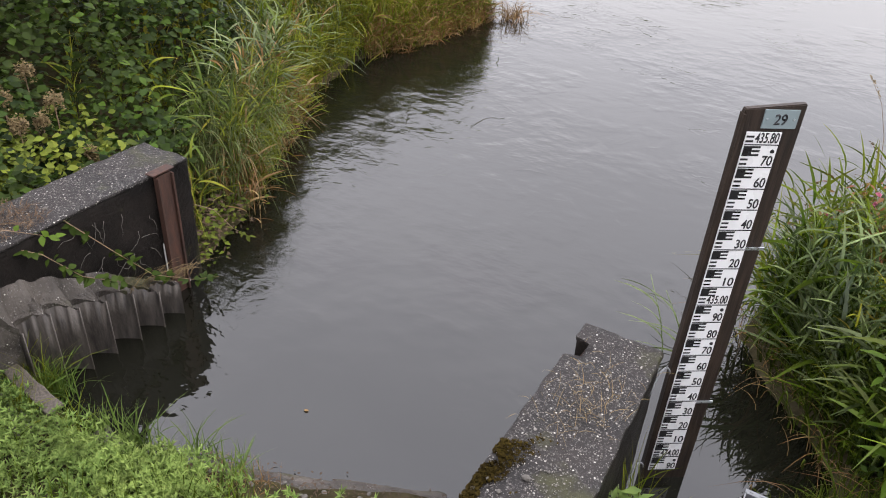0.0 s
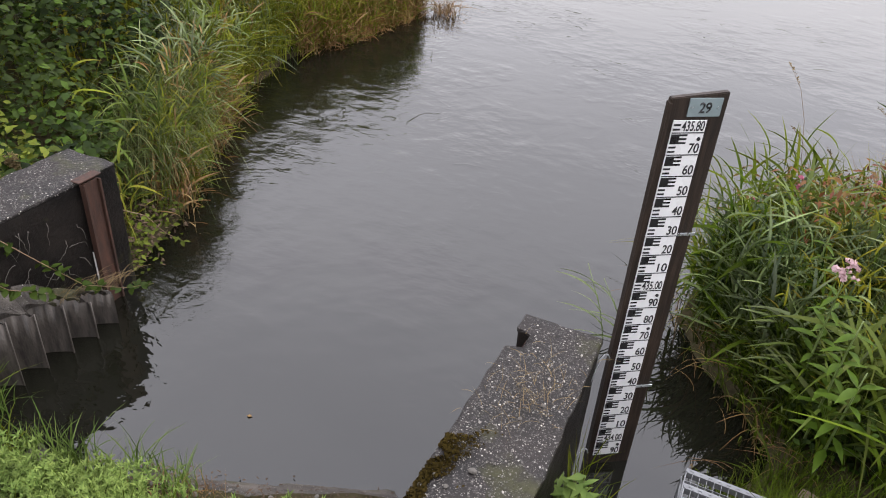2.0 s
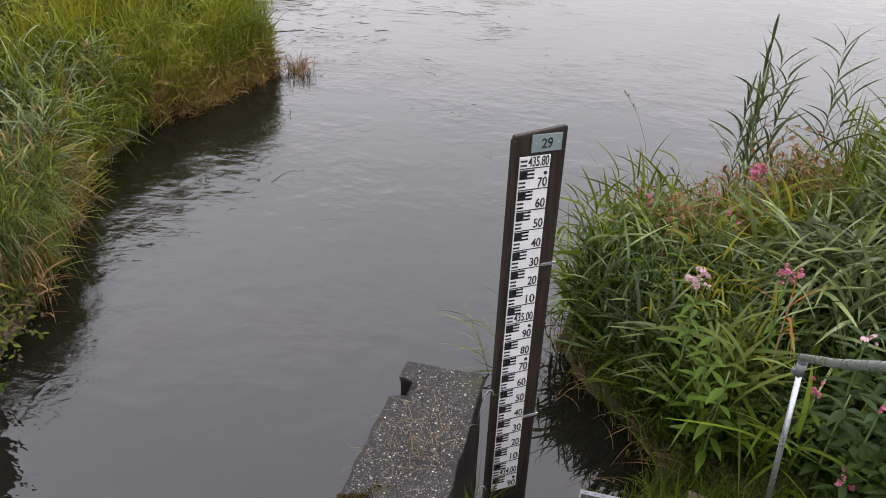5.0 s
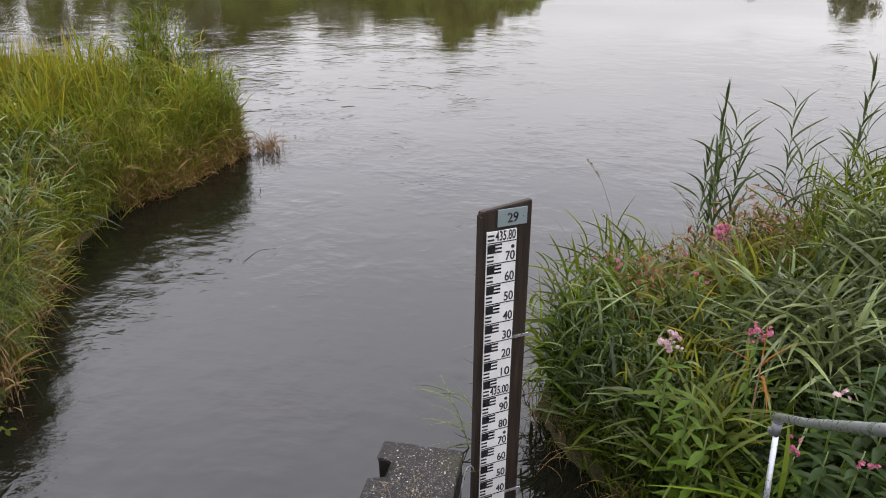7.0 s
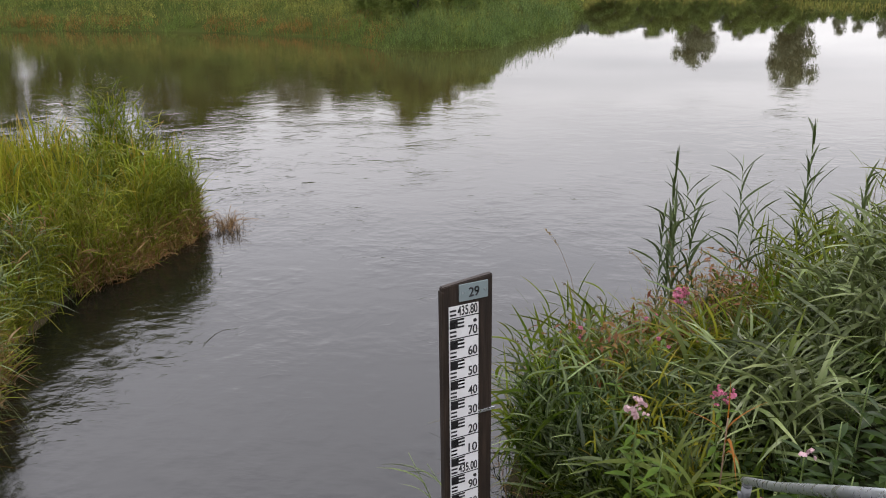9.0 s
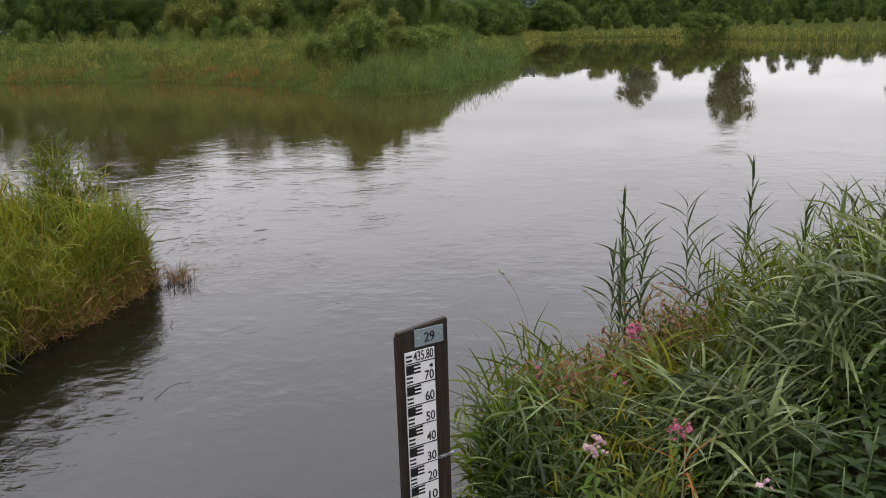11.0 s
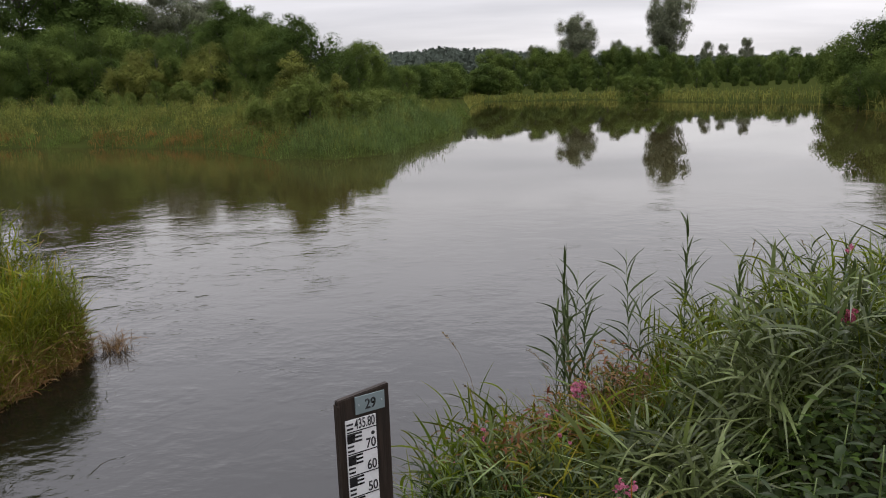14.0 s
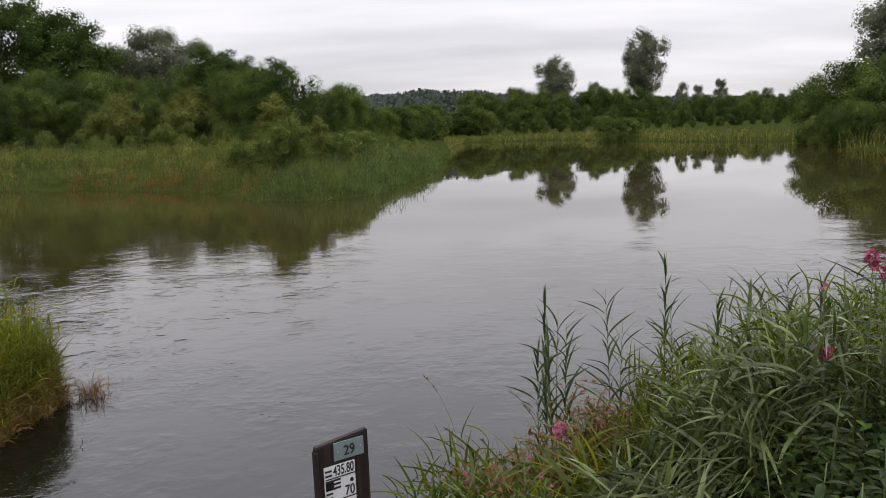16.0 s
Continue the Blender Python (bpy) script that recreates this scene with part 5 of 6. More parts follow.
tagged(new("dead_grass_tuft", mesh_np("dead_grass_tuft", data[0], data[1], GRASS_DRY, data[2])), "withered brown grass tuft standing in the water", "grass tuft")

# -- near bank: low bright weeds and grass --
WEEDY = [(-3.6, 1.22), (-3.2, 1.18), (-2.75, 1.15), (-2.42, 1.27), (-2.1, 1.16), (-1.75, 1.2), (-1.28, 1.4), (-0.9, 1.4), (-0.9, -0.2), (-3.6, -0.4)]
NEAR_EDGE = [(-3.62, 1.15), (-3.0, 1.27), (-2.5, 1.36), (-2.2, 1.32), (-2.2, 1.0), (-3.62, 0.7)]
for poly, n, low, high, off_shore in ((WEEDY, 3400, 0.06, 0.17, 0.1), (NEAR_EDGE, 480, 0.08, 0.22, 0.03)):
    xy = clumped(poly, n, 9, 0.09)
    xy = xy[(shore_dist(NEAR_LAND, xy[:, 0], xy[:, 1]) > off_shore) & (xy[:, 0] < -0.9)]
    n = len(xy)
    G = on_ground(xy, 0)
    sets = []
    for level in (0.35, 0.7, 1.0):
        hh = U01(low, high, n) * level
        C = G + np.column_stack([RNG.normal(0, 0.02, (n, 2)) * level, hh])
        for k in range(6):
            sets.append(blades(C, TAU * k / 6 + U01(0, 1, n), U01(0.020, 0.044, n), U01(0.009, 0.016, n), U01(0.6, 0.98, n), 0.25, 2, "reed"))
    stuff("low_weeds", joined(sets), WEED, "bright green whorled weeds covering the near bank", "weeds")
n = 2600
xy = clumped(WEEDY, n, 30, 0.06)
xy = xy[shore_dist(NEAR_LAND, xy[:, 0], xy[:, 1]) > 0.02]
n = len(xy)
stuff("bank_grass", blades(on_ground(xy), U01(0, TAU, n), U01(0.12, 0.34, n), U01(0.004, 0.009, n), np.abs(RNG.normal(0.3, 0.2, n))), GRASS_GREEN, "fresh grass tufts on the near bank", "grass")
for cx, cy, cnt, hh in ((-3.0, 1.27, 80, 0.32), (-2.72, 1.28, 110, 0.40), (-2.42, 1.40, 60, 0.34), (-2.15, 1.38, 50, 0.28), (-3.45, 1.32, 240, 0.34), (-0.42, 1.95, 150, 0.26), (-0.30, 2.18, 110, 0.24)):
    xy = np.array([cx, cy]) + RNG.normal(0, 0.055, (cnt, 2))
    P = on_ground(xy); P[:, 2] = np.maximum(P[:, 2], -0.03)
    data = blades(P, U01(0, TAU, cnt), hh * U01(0.5, 1.1, cnt), U01(0.006, 0.013, cnt), np.abs(RNG.normal(0.35, 0.22, cnt)), 0.45, 5)
    tagged(new("grass_tuft", mesh_np("grass_tuft", data[0], data[1], TUFT, data[2])), "fresh green grass tuft at the water's edge", "grass tuft", "tufts at the edge")

weed = tagged(new("weed_plant"), "fresh green leafy weed at the foot of the concrete wall", "weed")
gz = float(ground_z(-0.36, 1.97))
for k in range(6):
    a = TAU * k / 6 + 0.4
    top = (-0.37 + 0.07 * math.cos(a), 1.98 + 0.09 * math.sin(a), gz + 0.30 + 0.045 * k)
    bm = bmesh.new()
    tube(bm, [(-0.36, 1.97, gz - 0.02), (-0.365 + 0.03 * math.cos(a), 1.975 + 0.03 * math.sin(a), gz + 0.18), top], 0.004, 0.002, 5)
    part("stem", bm, STEM_GREEN, weed)
    n = 17
    f = U01(0.25, 1.05, n)
    h0 = U01(0, TAU, n)
    P = np.array([-0.36, 1.97, gz]) + (np.array(top) - np.array([-0.36, 1.97, gz])) * f[:, None]
    for q in range(n):
        data = leaves(P[q:q + 1], np.array([[math.cos(h0[q]), math.sin(h0[q]), U01(-0.2, 0.5)]]), np.array([[RNG.normal(0, 0.3), RNG.normal(0, 0.3), 1.0]]), U01(0.05, 0.095), U01(0.026, 0.045))
        ob = new("leaf", mesh_np("leaf", data[0], data[1], WEED, data[2])); ob.parent = weed
n = 60
data = blades(np.column_stack([RNG.normal(-0.35, 0.04, n), RNG.normal(2.05, 0.11, n), np.full(n, gz - 0.02)]), U01(0, TAU, n), U01(0.32, 0.62, n), U01(0.006, 0.011, n), U01(0.1, 0.5, n), 0.6, 5)
ob = new("grass_blade", mesh_np("grass_blade", data[0], data[1], FRESH, data[2])); ob.parent = weed

n = 700
f = U01(0, 1, n)
xy = np.column_stack([-0.95 - 1.5 * f, 1.80 - 0.40 * f]) + RNG.normal(0, 0.07, (n, 2))
P = on_ground(xy, 0); P[:, 2] = np.maximum(P[:, 2], 0.01) + U01(0.0, 0.05, n)
D = RNG.normal(0, 1, (n, 3)); D[:, 2] *= 0.15
stuff("litter", leaves(P[:330], D[:330], np.column_stack([RNG.normal(0, 0.3, (330, 2)), np.ones(330)]), U01(0.012, 0.035, 330), U01(0.006, 0.012, 330), 0.2, 0.2), LITTER, "brown leaf litter and grit on the wet concrete edge", "leaf litter")
n = 160
xy = np.column_stack([U01(-2.6, -1.9, n), U01(1.2, 1.5, n)])
stuff("dry_grass", blades(on_ground(xy), U01(0, TAU, n), U01(0.06, 0.2, n), U01(0.003, 0.006, n), U01(0.3, 0.95, n), 0.5, 4), GRASS_DRY, "brown dead grass on the concrete edge", "grass")

for cx, cy, cnt in ((-3.44, 1.22, 60), (-3.30, 1.05, 70), (-3.05, 1.14, 40)):
    tz = float(ground_z(cx, cy))
    data = blades(np.column_stack([RNG.normal(cx, 0.05, cnt), RNG.normal(cy, 0.05, cnt), np.full(cnt, tz - 0.02)]), U01(0, TAU, cnt), U01(0.12, 0.32, cnt) + (0.25 if cx < -3.4 else 0.08), U01(0.004, 0.009, cnt), U01(0.2, 0.85, cnt), 0.6, 5)
    tagged(new("grass_tuft", mesh_np("grass_tuft", data[0], data[1], FRESH, data[2])), "fresh green grass tuft beside the weathered plank", "grass tuft", "tufts at the edge")

# -- the overgrown bank past the gauge --
GREEN_BANK = [(-0.22, 4.25), (0.04, 3.8), (0.4, 3.4), (0.65, 3.05), (1.2, 3.0), (2.2, 1.8), (6.5, 1.5), (7.5, 8), (4, 8.1), (2.2, 7.2), (1.2, 6.2), (0.35, 5.35), (-0.12, 4.75)]


def canopy(X, Y):
    """How high the plants stand above the ground."""
    return 0.60 + 0.62 * smooth_step(1.4, 2.9, X) + 0.14 * smooth_step(5.0, 7.0, Y) + 0.3 * np.exp(-((X - 1.25) / 0.6) ** 2 - ((Y - 5.8) / 0.9) ** 2) + 0.32 * np.exp(-(X / 0.6) ** 2 - ((Y - 4.5) / 0.7) ** 2)


def thinned(xy, dark=0.25):
    """Off the water, and few under the balsam by the rail."""
    xy = xy[shore_dist(NEAR_LAND, xy[:, 0], xy[:, 1]) > 0.03]
    shade = ((xy[:, 0] > 1.1) & (xy[:, 1] < 3.5)) | ((xy[:, 0] > 1.95) & (xy[:, 1] < 4.7))
    return xy[~shade | (U01(0, 1, len(xy)) < dark)]


n = 700
xy = thinned(clumped(GREEN_BANK, n, 16, 0.09), 0.1)
n = len(xy)
stuff("bank_grass", blades(on_ground(xy), U01(0, TAU, n), canopy(xy[:, 0], xy[:, 1]) * U01(0.55, 1.2, n), U01(0.010, 0.022, n), np.minimum(np.abs(RNG.normal(0.34, 0.28, n)), 0.65), 0.5, 5), GRASS_GREEN, "tall green grass on the overgrown bank", "grass")
n = 620
xy = thinned(clumped(GREEN_BANK, n, 8, 0.08), 0.1)
n = len(xy)
stuff("bank_grass", blades(on_ground(xy), U01(0, TAU, n), canopy(xy[:, 0], xy[:, 1]) * U01(0.8, 1.18, n), U01(0.014, 0.028, n), np.minimum(np.abs(RNG.normal(0.15, 0.15, n)), 0.3), 0.3, 5), FRESH, "bright green upright blades on the overgrown bank", "grass")
# long arching reed leaves; shade beneath and sky sheen above put into leaf colours
xy = thinned(clumped(GREEN_BANK, 560, 5, 0.11), 0.25)
stuff("reed_bed", reed_stems(xy, canopy(xy[:, 0], xy[:, 1]) * U01(0.5, 0.95, len(xy)), 0.44, 0.034, 6, 0.35), GRASS_GREEN, "leafy green reed stems on the bank, darkened for shade", "reeds")
xy = thinned(clumped(GREEN_BANK, 330, 5, 0.10), 0.1)
stuff("reed_bed", reed_stems(xy, canopy(xy[:, 0], xy[:, 1]) * U01(0.75, 1.15, len(xy)), 0.50, 0.040, 6, 0.35), REED_LEAF, "dense bed of broad blue-green reed leaves", "reeds")
xy = thinned(clumped([(1.1, 3.85), (2.0, 4.2), (3.0, 5.1), (4.0, 6.0), (2.6, 5.9), (1.5, 5.3), (1.0, 4.4)], 250, 6, 0.09), 0.2)
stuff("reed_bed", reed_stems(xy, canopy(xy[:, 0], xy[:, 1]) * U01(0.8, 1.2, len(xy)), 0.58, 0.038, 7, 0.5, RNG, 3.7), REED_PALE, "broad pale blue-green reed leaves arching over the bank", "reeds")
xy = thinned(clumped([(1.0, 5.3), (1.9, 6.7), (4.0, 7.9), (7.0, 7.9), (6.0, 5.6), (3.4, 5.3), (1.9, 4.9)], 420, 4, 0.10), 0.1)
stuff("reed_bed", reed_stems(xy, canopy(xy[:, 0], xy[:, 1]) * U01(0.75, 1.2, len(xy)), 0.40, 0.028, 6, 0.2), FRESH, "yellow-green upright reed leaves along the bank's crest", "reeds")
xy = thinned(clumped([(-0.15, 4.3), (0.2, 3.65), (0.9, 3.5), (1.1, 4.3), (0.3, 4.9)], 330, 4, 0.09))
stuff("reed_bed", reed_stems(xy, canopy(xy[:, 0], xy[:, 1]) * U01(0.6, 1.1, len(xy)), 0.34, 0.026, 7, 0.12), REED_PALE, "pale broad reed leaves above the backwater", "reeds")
xy = thinned(clumped([(-0.2, 4.4), (0.3, 3.6), (1.0, 3.5), (1.2, 4.8), (0.9, 5.7), (0.3, 5.2)], 130, 4, 0.09), 0.1)
stuff("reed_bed", reed_stems(xy, U01(0.5, 0.9, len(xy)), 0.30, 0.022, 6, 0.2), GRASS_GOLD, "yellow-green leafy grass on the bank's slope", "reeds")
xy = clumped([(-0.1, 4.3), (0.04, 3.85), (0.4, 3.45), (0.6, 3.15), (1.1, 3.3), (0.9, 4.2), (0.2, 4.6)], 230, 4, 0.07)
xy = xy[shore_dist(NEAR_LAND, xy[:, 0], xy[:, 1]) > 0.02]
stuff("reed_bed", reed_stems(xy, canopy(xy[:, 0], xy[:, 1]) * U01(0.55, 1.0, len(xy)), 0.28, 0.022, 6, 0.3), GRASS_GREEN, "green leafy stems over the backwater, darkened for shade", "reeds")
# young reeds that stand at the very edge beside the gauge
xy = clumped([(-0.2, 4.1), (-0.12, 4.75), (0.35, 5.3), (0.5, 4.9), (0.1, 4.2)], 60, 3, 0.08)
stuff("reed_bed", reed_stems(xy, U01(0.8, 1.15, len(xy)), 0.32, 0.028, 6, 0.1), FRESH, "upright young reeds along the bank's edge", "reeds")
GOLD_EDGE = [(-0.22, 4.6), (0.2, 5.3), (1.2, 6.2), (1.9, 6.9), (2.3, 6.2), (1.5, 4.9), (0.9, 4.0), (0.4, 3.9)]
n = 1800
xy = clumped(GOLD_EDGE, n, 18, 0.11)
stuff("bank_grass", blades(on_ground(xy), U01(0, TAU, n), canopy(xy[:, 0], xy[:, 1]) * U01(0.65, 1.25, n), U01(0.007, 0.016, n), np.abs(RNG.normal(0.42, 0.28, n)), 0.6, 5), GRASS_GOLD, "yellowing grass along the bank's crest", "grass")
n = 1700
RED_EDGE = [(0.2, 4.9), (0.9, 5.6), (1.6, 6.4), (2.0, 6.9), (1.9, 5.9), (1.2, 5.0), (0.5, 4.3)]
xy = clumped(RED_EDGE, n, 12, 0.12)
stuff("dry_grass", blades(on_ground(xy), U01(0, TAU, n), canopy(xy[:, 0], xy[:, 1]) * U01(0.6, 1.25, n), U01(0.004, 0.009, n), np.abs(RNG.normal(0.35, 0.2, n))), GRASS_DRY, "reddish dry grass along the bank's crest", "grass")
n = 1500
xy = clumped([(-0.1, 4.5), (0.9, 5.6), (1.4, 6.2), (1.6, 5.6), (0.9, 4.7), (0.4, 4.35)], n, 16, 0.08)
P = on_ground(xy); P[:, 2] += U01(0.25, 1.2, n) * canopy(xy[:, 0], xy[:, 1])
D = RNG.normal(0, 1, (n, 3)); D[:, 2] *= 0.5
LL = U01(0.04, 0.09, n)
stuff("red_herbs", leaves(P, D, np.column_stack([RNG.normal(0, 0.4, (n, 2)), np.ones(n)]), LL, LL * 0.33), RED_HERB, "reddened and yellowed herbs on the bank's crest", "herbs")
n = 320
EDGE = np.array([(-0.12, 4.2), (0.08, 3.8), (0.36, 3.45), (0.55, 3.1)])
i = RNG.integers(0, 3, n); f = U01(0, 1, (n, 1))
xy = EDGE[i] * (1 - f) + EDGE[i + 1] * f + RNG.normal(0, 0.1, (n, 2)) + np.array([0.08, 0.05])
P = on_ground(xy); P[:, 2] = np.maximum(P[:, 2], 0.0)
stuff("bank_grass", blades(P, RNG.normal(3.9, 0.8, n), U01(0.2, 0.48, n), U01(0.010, 0.018, n), U01(0.2, 0.7, n), 0.7, 5), GRASS_GREEN, "grass drooping over the dark backwater", "grass")
n = 110
xy = EDGE[RNG.integers(0, 4, n)] + RNG.normal(0, 0.16, (n, 2)) + np.array([-0.02, -0.02])
stuff("dry_grass", blades(np.column_stack([xy, U01(0.0, 0.12, n)]), RNG.normal(3.9, 0.9, n), U01(0.2, 0.5, n), U01(0.004, 0.009, n), U01(0.4, 1.0, n), 0.6, 5), GRASS_DRY, "brown dead blades over the backwater", "grass")
# low green growth round the foot of the steps
FOOT = [(0.3, 2.75), (0.55, 3.05), (1.15, 2.85), (1.6, 2.2), (1.2, 1.2), (0.9, 1.2), (0.9, 2.4), (0.1, 2.5)]
n = 3200
xy = clumped(FOOT, n, 14, 0.07)
stuff("bank_grass", blades(on_ground(xy), U01(0, TAU, n), U01(0.08, 0.3, n), U01(0.004, 0.008, n), np.abs(RNG.normal(0.4, 0.22, n))), GRASS_GREEN, "fine grass round the foot of the steps", "grass")
n = 1100
xy = np.column_stack([U01(0.40, 0.98, n) ** 0.9, U01(1.75, 2.62, n)])
P = np.column_stack([xy, 0.40 + 0.648 * (2.445 - xy[:, 1]) - 0.12])
stuff("bank_grass", blades(P, U01(0, TAU, n), U01(0.16, 0.36, n), U01(0.004, 0.009, n), np.abs(RNG.normal(0.45, 0.25, n)), 0.5, 4), GRASS_GREEN, "grass growing up through the grating steps", "grass")
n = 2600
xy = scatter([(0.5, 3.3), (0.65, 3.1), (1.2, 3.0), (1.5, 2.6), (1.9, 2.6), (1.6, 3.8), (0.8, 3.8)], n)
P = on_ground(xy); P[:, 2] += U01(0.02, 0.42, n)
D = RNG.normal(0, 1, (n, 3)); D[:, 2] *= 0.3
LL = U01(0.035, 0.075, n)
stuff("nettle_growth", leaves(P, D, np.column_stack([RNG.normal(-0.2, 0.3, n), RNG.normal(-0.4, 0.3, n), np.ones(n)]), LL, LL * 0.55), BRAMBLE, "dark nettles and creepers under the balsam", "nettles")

# extra dark leaf mass added to give this corner its depth of shade
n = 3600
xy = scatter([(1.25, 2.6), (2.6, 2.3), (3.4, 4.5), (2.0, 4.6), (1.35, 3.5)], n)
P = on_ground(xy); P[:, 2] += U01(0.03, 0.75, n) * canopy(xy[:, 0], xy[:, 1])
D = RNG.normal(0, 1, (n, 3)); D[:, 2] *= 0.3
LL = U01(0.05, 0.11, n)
stuff("nettle_growth", leaves(P, D, np.column_stack([RNG.normal(-0.2, 0.3, n), RNG.normal(-0.4, 0.3, n), np.ones(n)]), LL, LL * 0.5), BRAMBLE, "dark leaves added to fill the shade beside the rail", "nettles")

# -- balsam plants with pink flowers --
def flower_mesh(material, name):
    """One drooping lipped flower: hood, two lower lobes and a spurred cup."""
    n = 7
    a = np.linspace(0, TAU, n, endpoint=False)
    D = np.column_stack([np.cos(a), np.sin(a) * 0.6, -0.45 + 0.6 * np.sin(a)])
    P = np.tile([0.0, 0.0, 0.0], (n, 1))
    V, Q, A = leaves(P, D, np.tile([0.1, -1.0, 0.4], (n, 1)), np.full(n, 0.021), np.full(n, 0.017), 0.4, 0.35, (0.0, 0.55, 1.0), (0.35, 1.0, 0.35))
    return mesh_np(name, V, Q, material, A)


FLOWER_PINK, FLOWER_PALE, FLOWER_DEEP = flower_mesh(PINK, "flower"), flower_mesh(PALE_PINK, "flower"), flower_mesh(DEEP_PINK, "flower")
d1 = leaves(np.zeros((1, 3)), np.array([[1.0, 0, 0]]), np.array([[0, 0, 1.0]]), 1.0, 0.30, 0.28, 0.32, (0.0, 0.12, 0.35, 0.6, 0.85, 1.0), (0.05, 0.35, 0.95, 0.9, 0.4, 0.03))
BALSAM_BLADE = mesh_np("leaf", d1[0], d1[1], BALSAM_LEAF, d1[2])


# same blade with shade put into its leaf colour
SHADED_BALSAM_BLADE = mesh_np("leaf", d1[0], d1[1], SHADED_BALSAM_LEAF, d1[2])


def balsam(x, y, top, flowers=6, petal=None, leaf=0.15, seed=0, lean=(0.0, 0.0), blade=BALSAM_BLADE):
    rng = np.random.default_rng(seed)
    z0 = float(ground_z(x, y)) - 0.02
    h = top - z0
    petal = petal or FLOWER_PINK
    hue = "pale pink" if petal is FLOWER_PALE else "pink"
    th = tagged(new("balsam_plant"), ("tall green balsam plant with %s flowers" % hue) if flowers else "tall green balsam plant with pointed leaves", "balsam", "balsam on the bank")
    th.location = (x, y, z0)
    bx, by = lean
    path = [(bx * s * s, by * s * s, h * s) for s in (0, 0.3, 0.6, 0.85, 1.0)]
    bm = bmesh.new()
    tube(bm, path, 0.009, 0.003, 7)
    part("stem", bm, STEM_GREEN, th, "reddish green stem")
    k, s = 0, 0.3
    while s < 0.97:
        for j in range(3):
            a = TAU * j / 3 + k * 1.05 + rng.uniform(-0.25, 0.25)
            L = leaf * rng.uniform(0.75, 1.15) * (1.1 - 0.45 * s)
            m = Matrix.Translation((bx * s * s, by * s * s, h * s)) @ Euler((rng.uniform(-0.2, 0.2), rng.uniform(-0.6, 0.05), a)).to_matrix().to_4x4() @ Matrix.Diagonal((L, L, L, 1))
            shared("leaf", blade, th, m)
        k += 1
        s += rng.uniform(0.085, 0.12) / max(0.7, h)
    for j in range(flowers):
        a, r = rng.uniform(0, TAU), rng.uniform(0.005, 0.06)
        sc = rng.uniform(0.65, 1.2)
        shared("flower", petal, th, Matrix.Translation((bx + r * math.cos(a), by + r * math.sin(a), h + rng.uniform(-0.07, 0.05))) @ Euler((rng.uniform(-0.9, 0.9), rng.uniform(-0.9, 0.9), rng.uniform(0, TAU))).to_matrix().to_4x4() @ Matrix.Diagonal((sc, sc, sc, 1)))


BALSAMS = [(0.52, 3.40, 1.20, 16, FLOWER_PALE, 0.16), (0.70, 3.05, 0.86, 0, None, 0.22), (0.62, 3.2, 1.04, 0, None, 0.17), (0.98, 3.55, 1.20, 15, None, 0.12), (1.00, 5.22, 1.12, 30, None, 0.11),
           (1.36, 3.25, 1.12, 3, FLOWER_PALE, 0.17), (1.16, 3.12, 0.80, 8, None, 0.15), (1.24, 2.95, 0.92, 0, None, 0.18), (1.35, 2.85, 1.02, 4, None, 0.18), (1.5, 3.05, 1.08, 0, None, 0.19),
           (1.28, 2.7, 0.62, 6, None, 0.18), (1.45, 2.6, 0.75, 0, None, 0.19), (0.28, 4.65, 1.02, 3, None, 0.1), (0.05, 4.5, 0.92, 4, None, 0.1), (0.72, 5.0, 1.0, 2, None, 0.1),
           (2.9, 5.05, 1.70, 38, FLOWER_DEEP, 0.13)]
for i, (x, y, top, nf, pet, lf) in enumerate(BALSAMS):
    balsam(x, y, top, nf, pet, lf, 100 + i, (0.02 * math.sin(i), -0.03), SHADED_BALSAM_BLADE if 1.2 < x < 2 else BALSAM_BLADE)
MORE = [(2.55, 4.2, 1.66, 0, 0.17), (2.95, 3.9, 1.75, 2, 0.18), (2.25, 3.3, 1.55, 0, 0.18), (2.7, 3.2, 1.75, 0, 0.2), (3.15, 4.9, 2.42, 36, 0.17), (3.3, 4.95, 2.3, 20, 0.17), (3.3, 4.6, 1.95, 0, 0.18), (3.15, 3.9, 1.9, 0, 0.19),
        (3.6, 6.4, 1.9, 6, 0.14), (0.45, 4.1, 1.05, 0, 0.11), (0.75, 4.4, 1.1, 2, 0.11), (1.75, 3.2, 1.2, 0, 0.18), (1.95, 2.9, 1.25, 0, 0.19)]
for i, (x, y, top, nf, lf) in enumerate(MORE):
    balsam(x, y, top, nf, FLOWER_DEEP if nf > 10 else None, lf, 200 + i, (0.03 * math.cos(i * 2), -0.03), SHADED_BALSAM_BLADE if x > 1.7 else BALSAM_BLADE)

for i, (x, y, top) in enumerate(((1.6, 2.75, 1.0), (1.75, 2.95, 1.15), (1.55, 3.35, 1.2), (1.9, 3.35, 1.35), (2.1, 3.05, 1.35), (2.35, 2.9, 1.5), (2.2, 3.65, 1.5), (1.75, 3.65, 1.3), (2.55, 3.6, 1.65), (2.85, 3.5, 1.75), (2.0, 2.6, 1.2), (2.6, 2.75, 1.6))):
    balsam(x, y, top, 0, None, 0.21, 260 + i, (0.03 * math.cos(i * 2), -0.03), SHADED_BALSAM_BLADE)

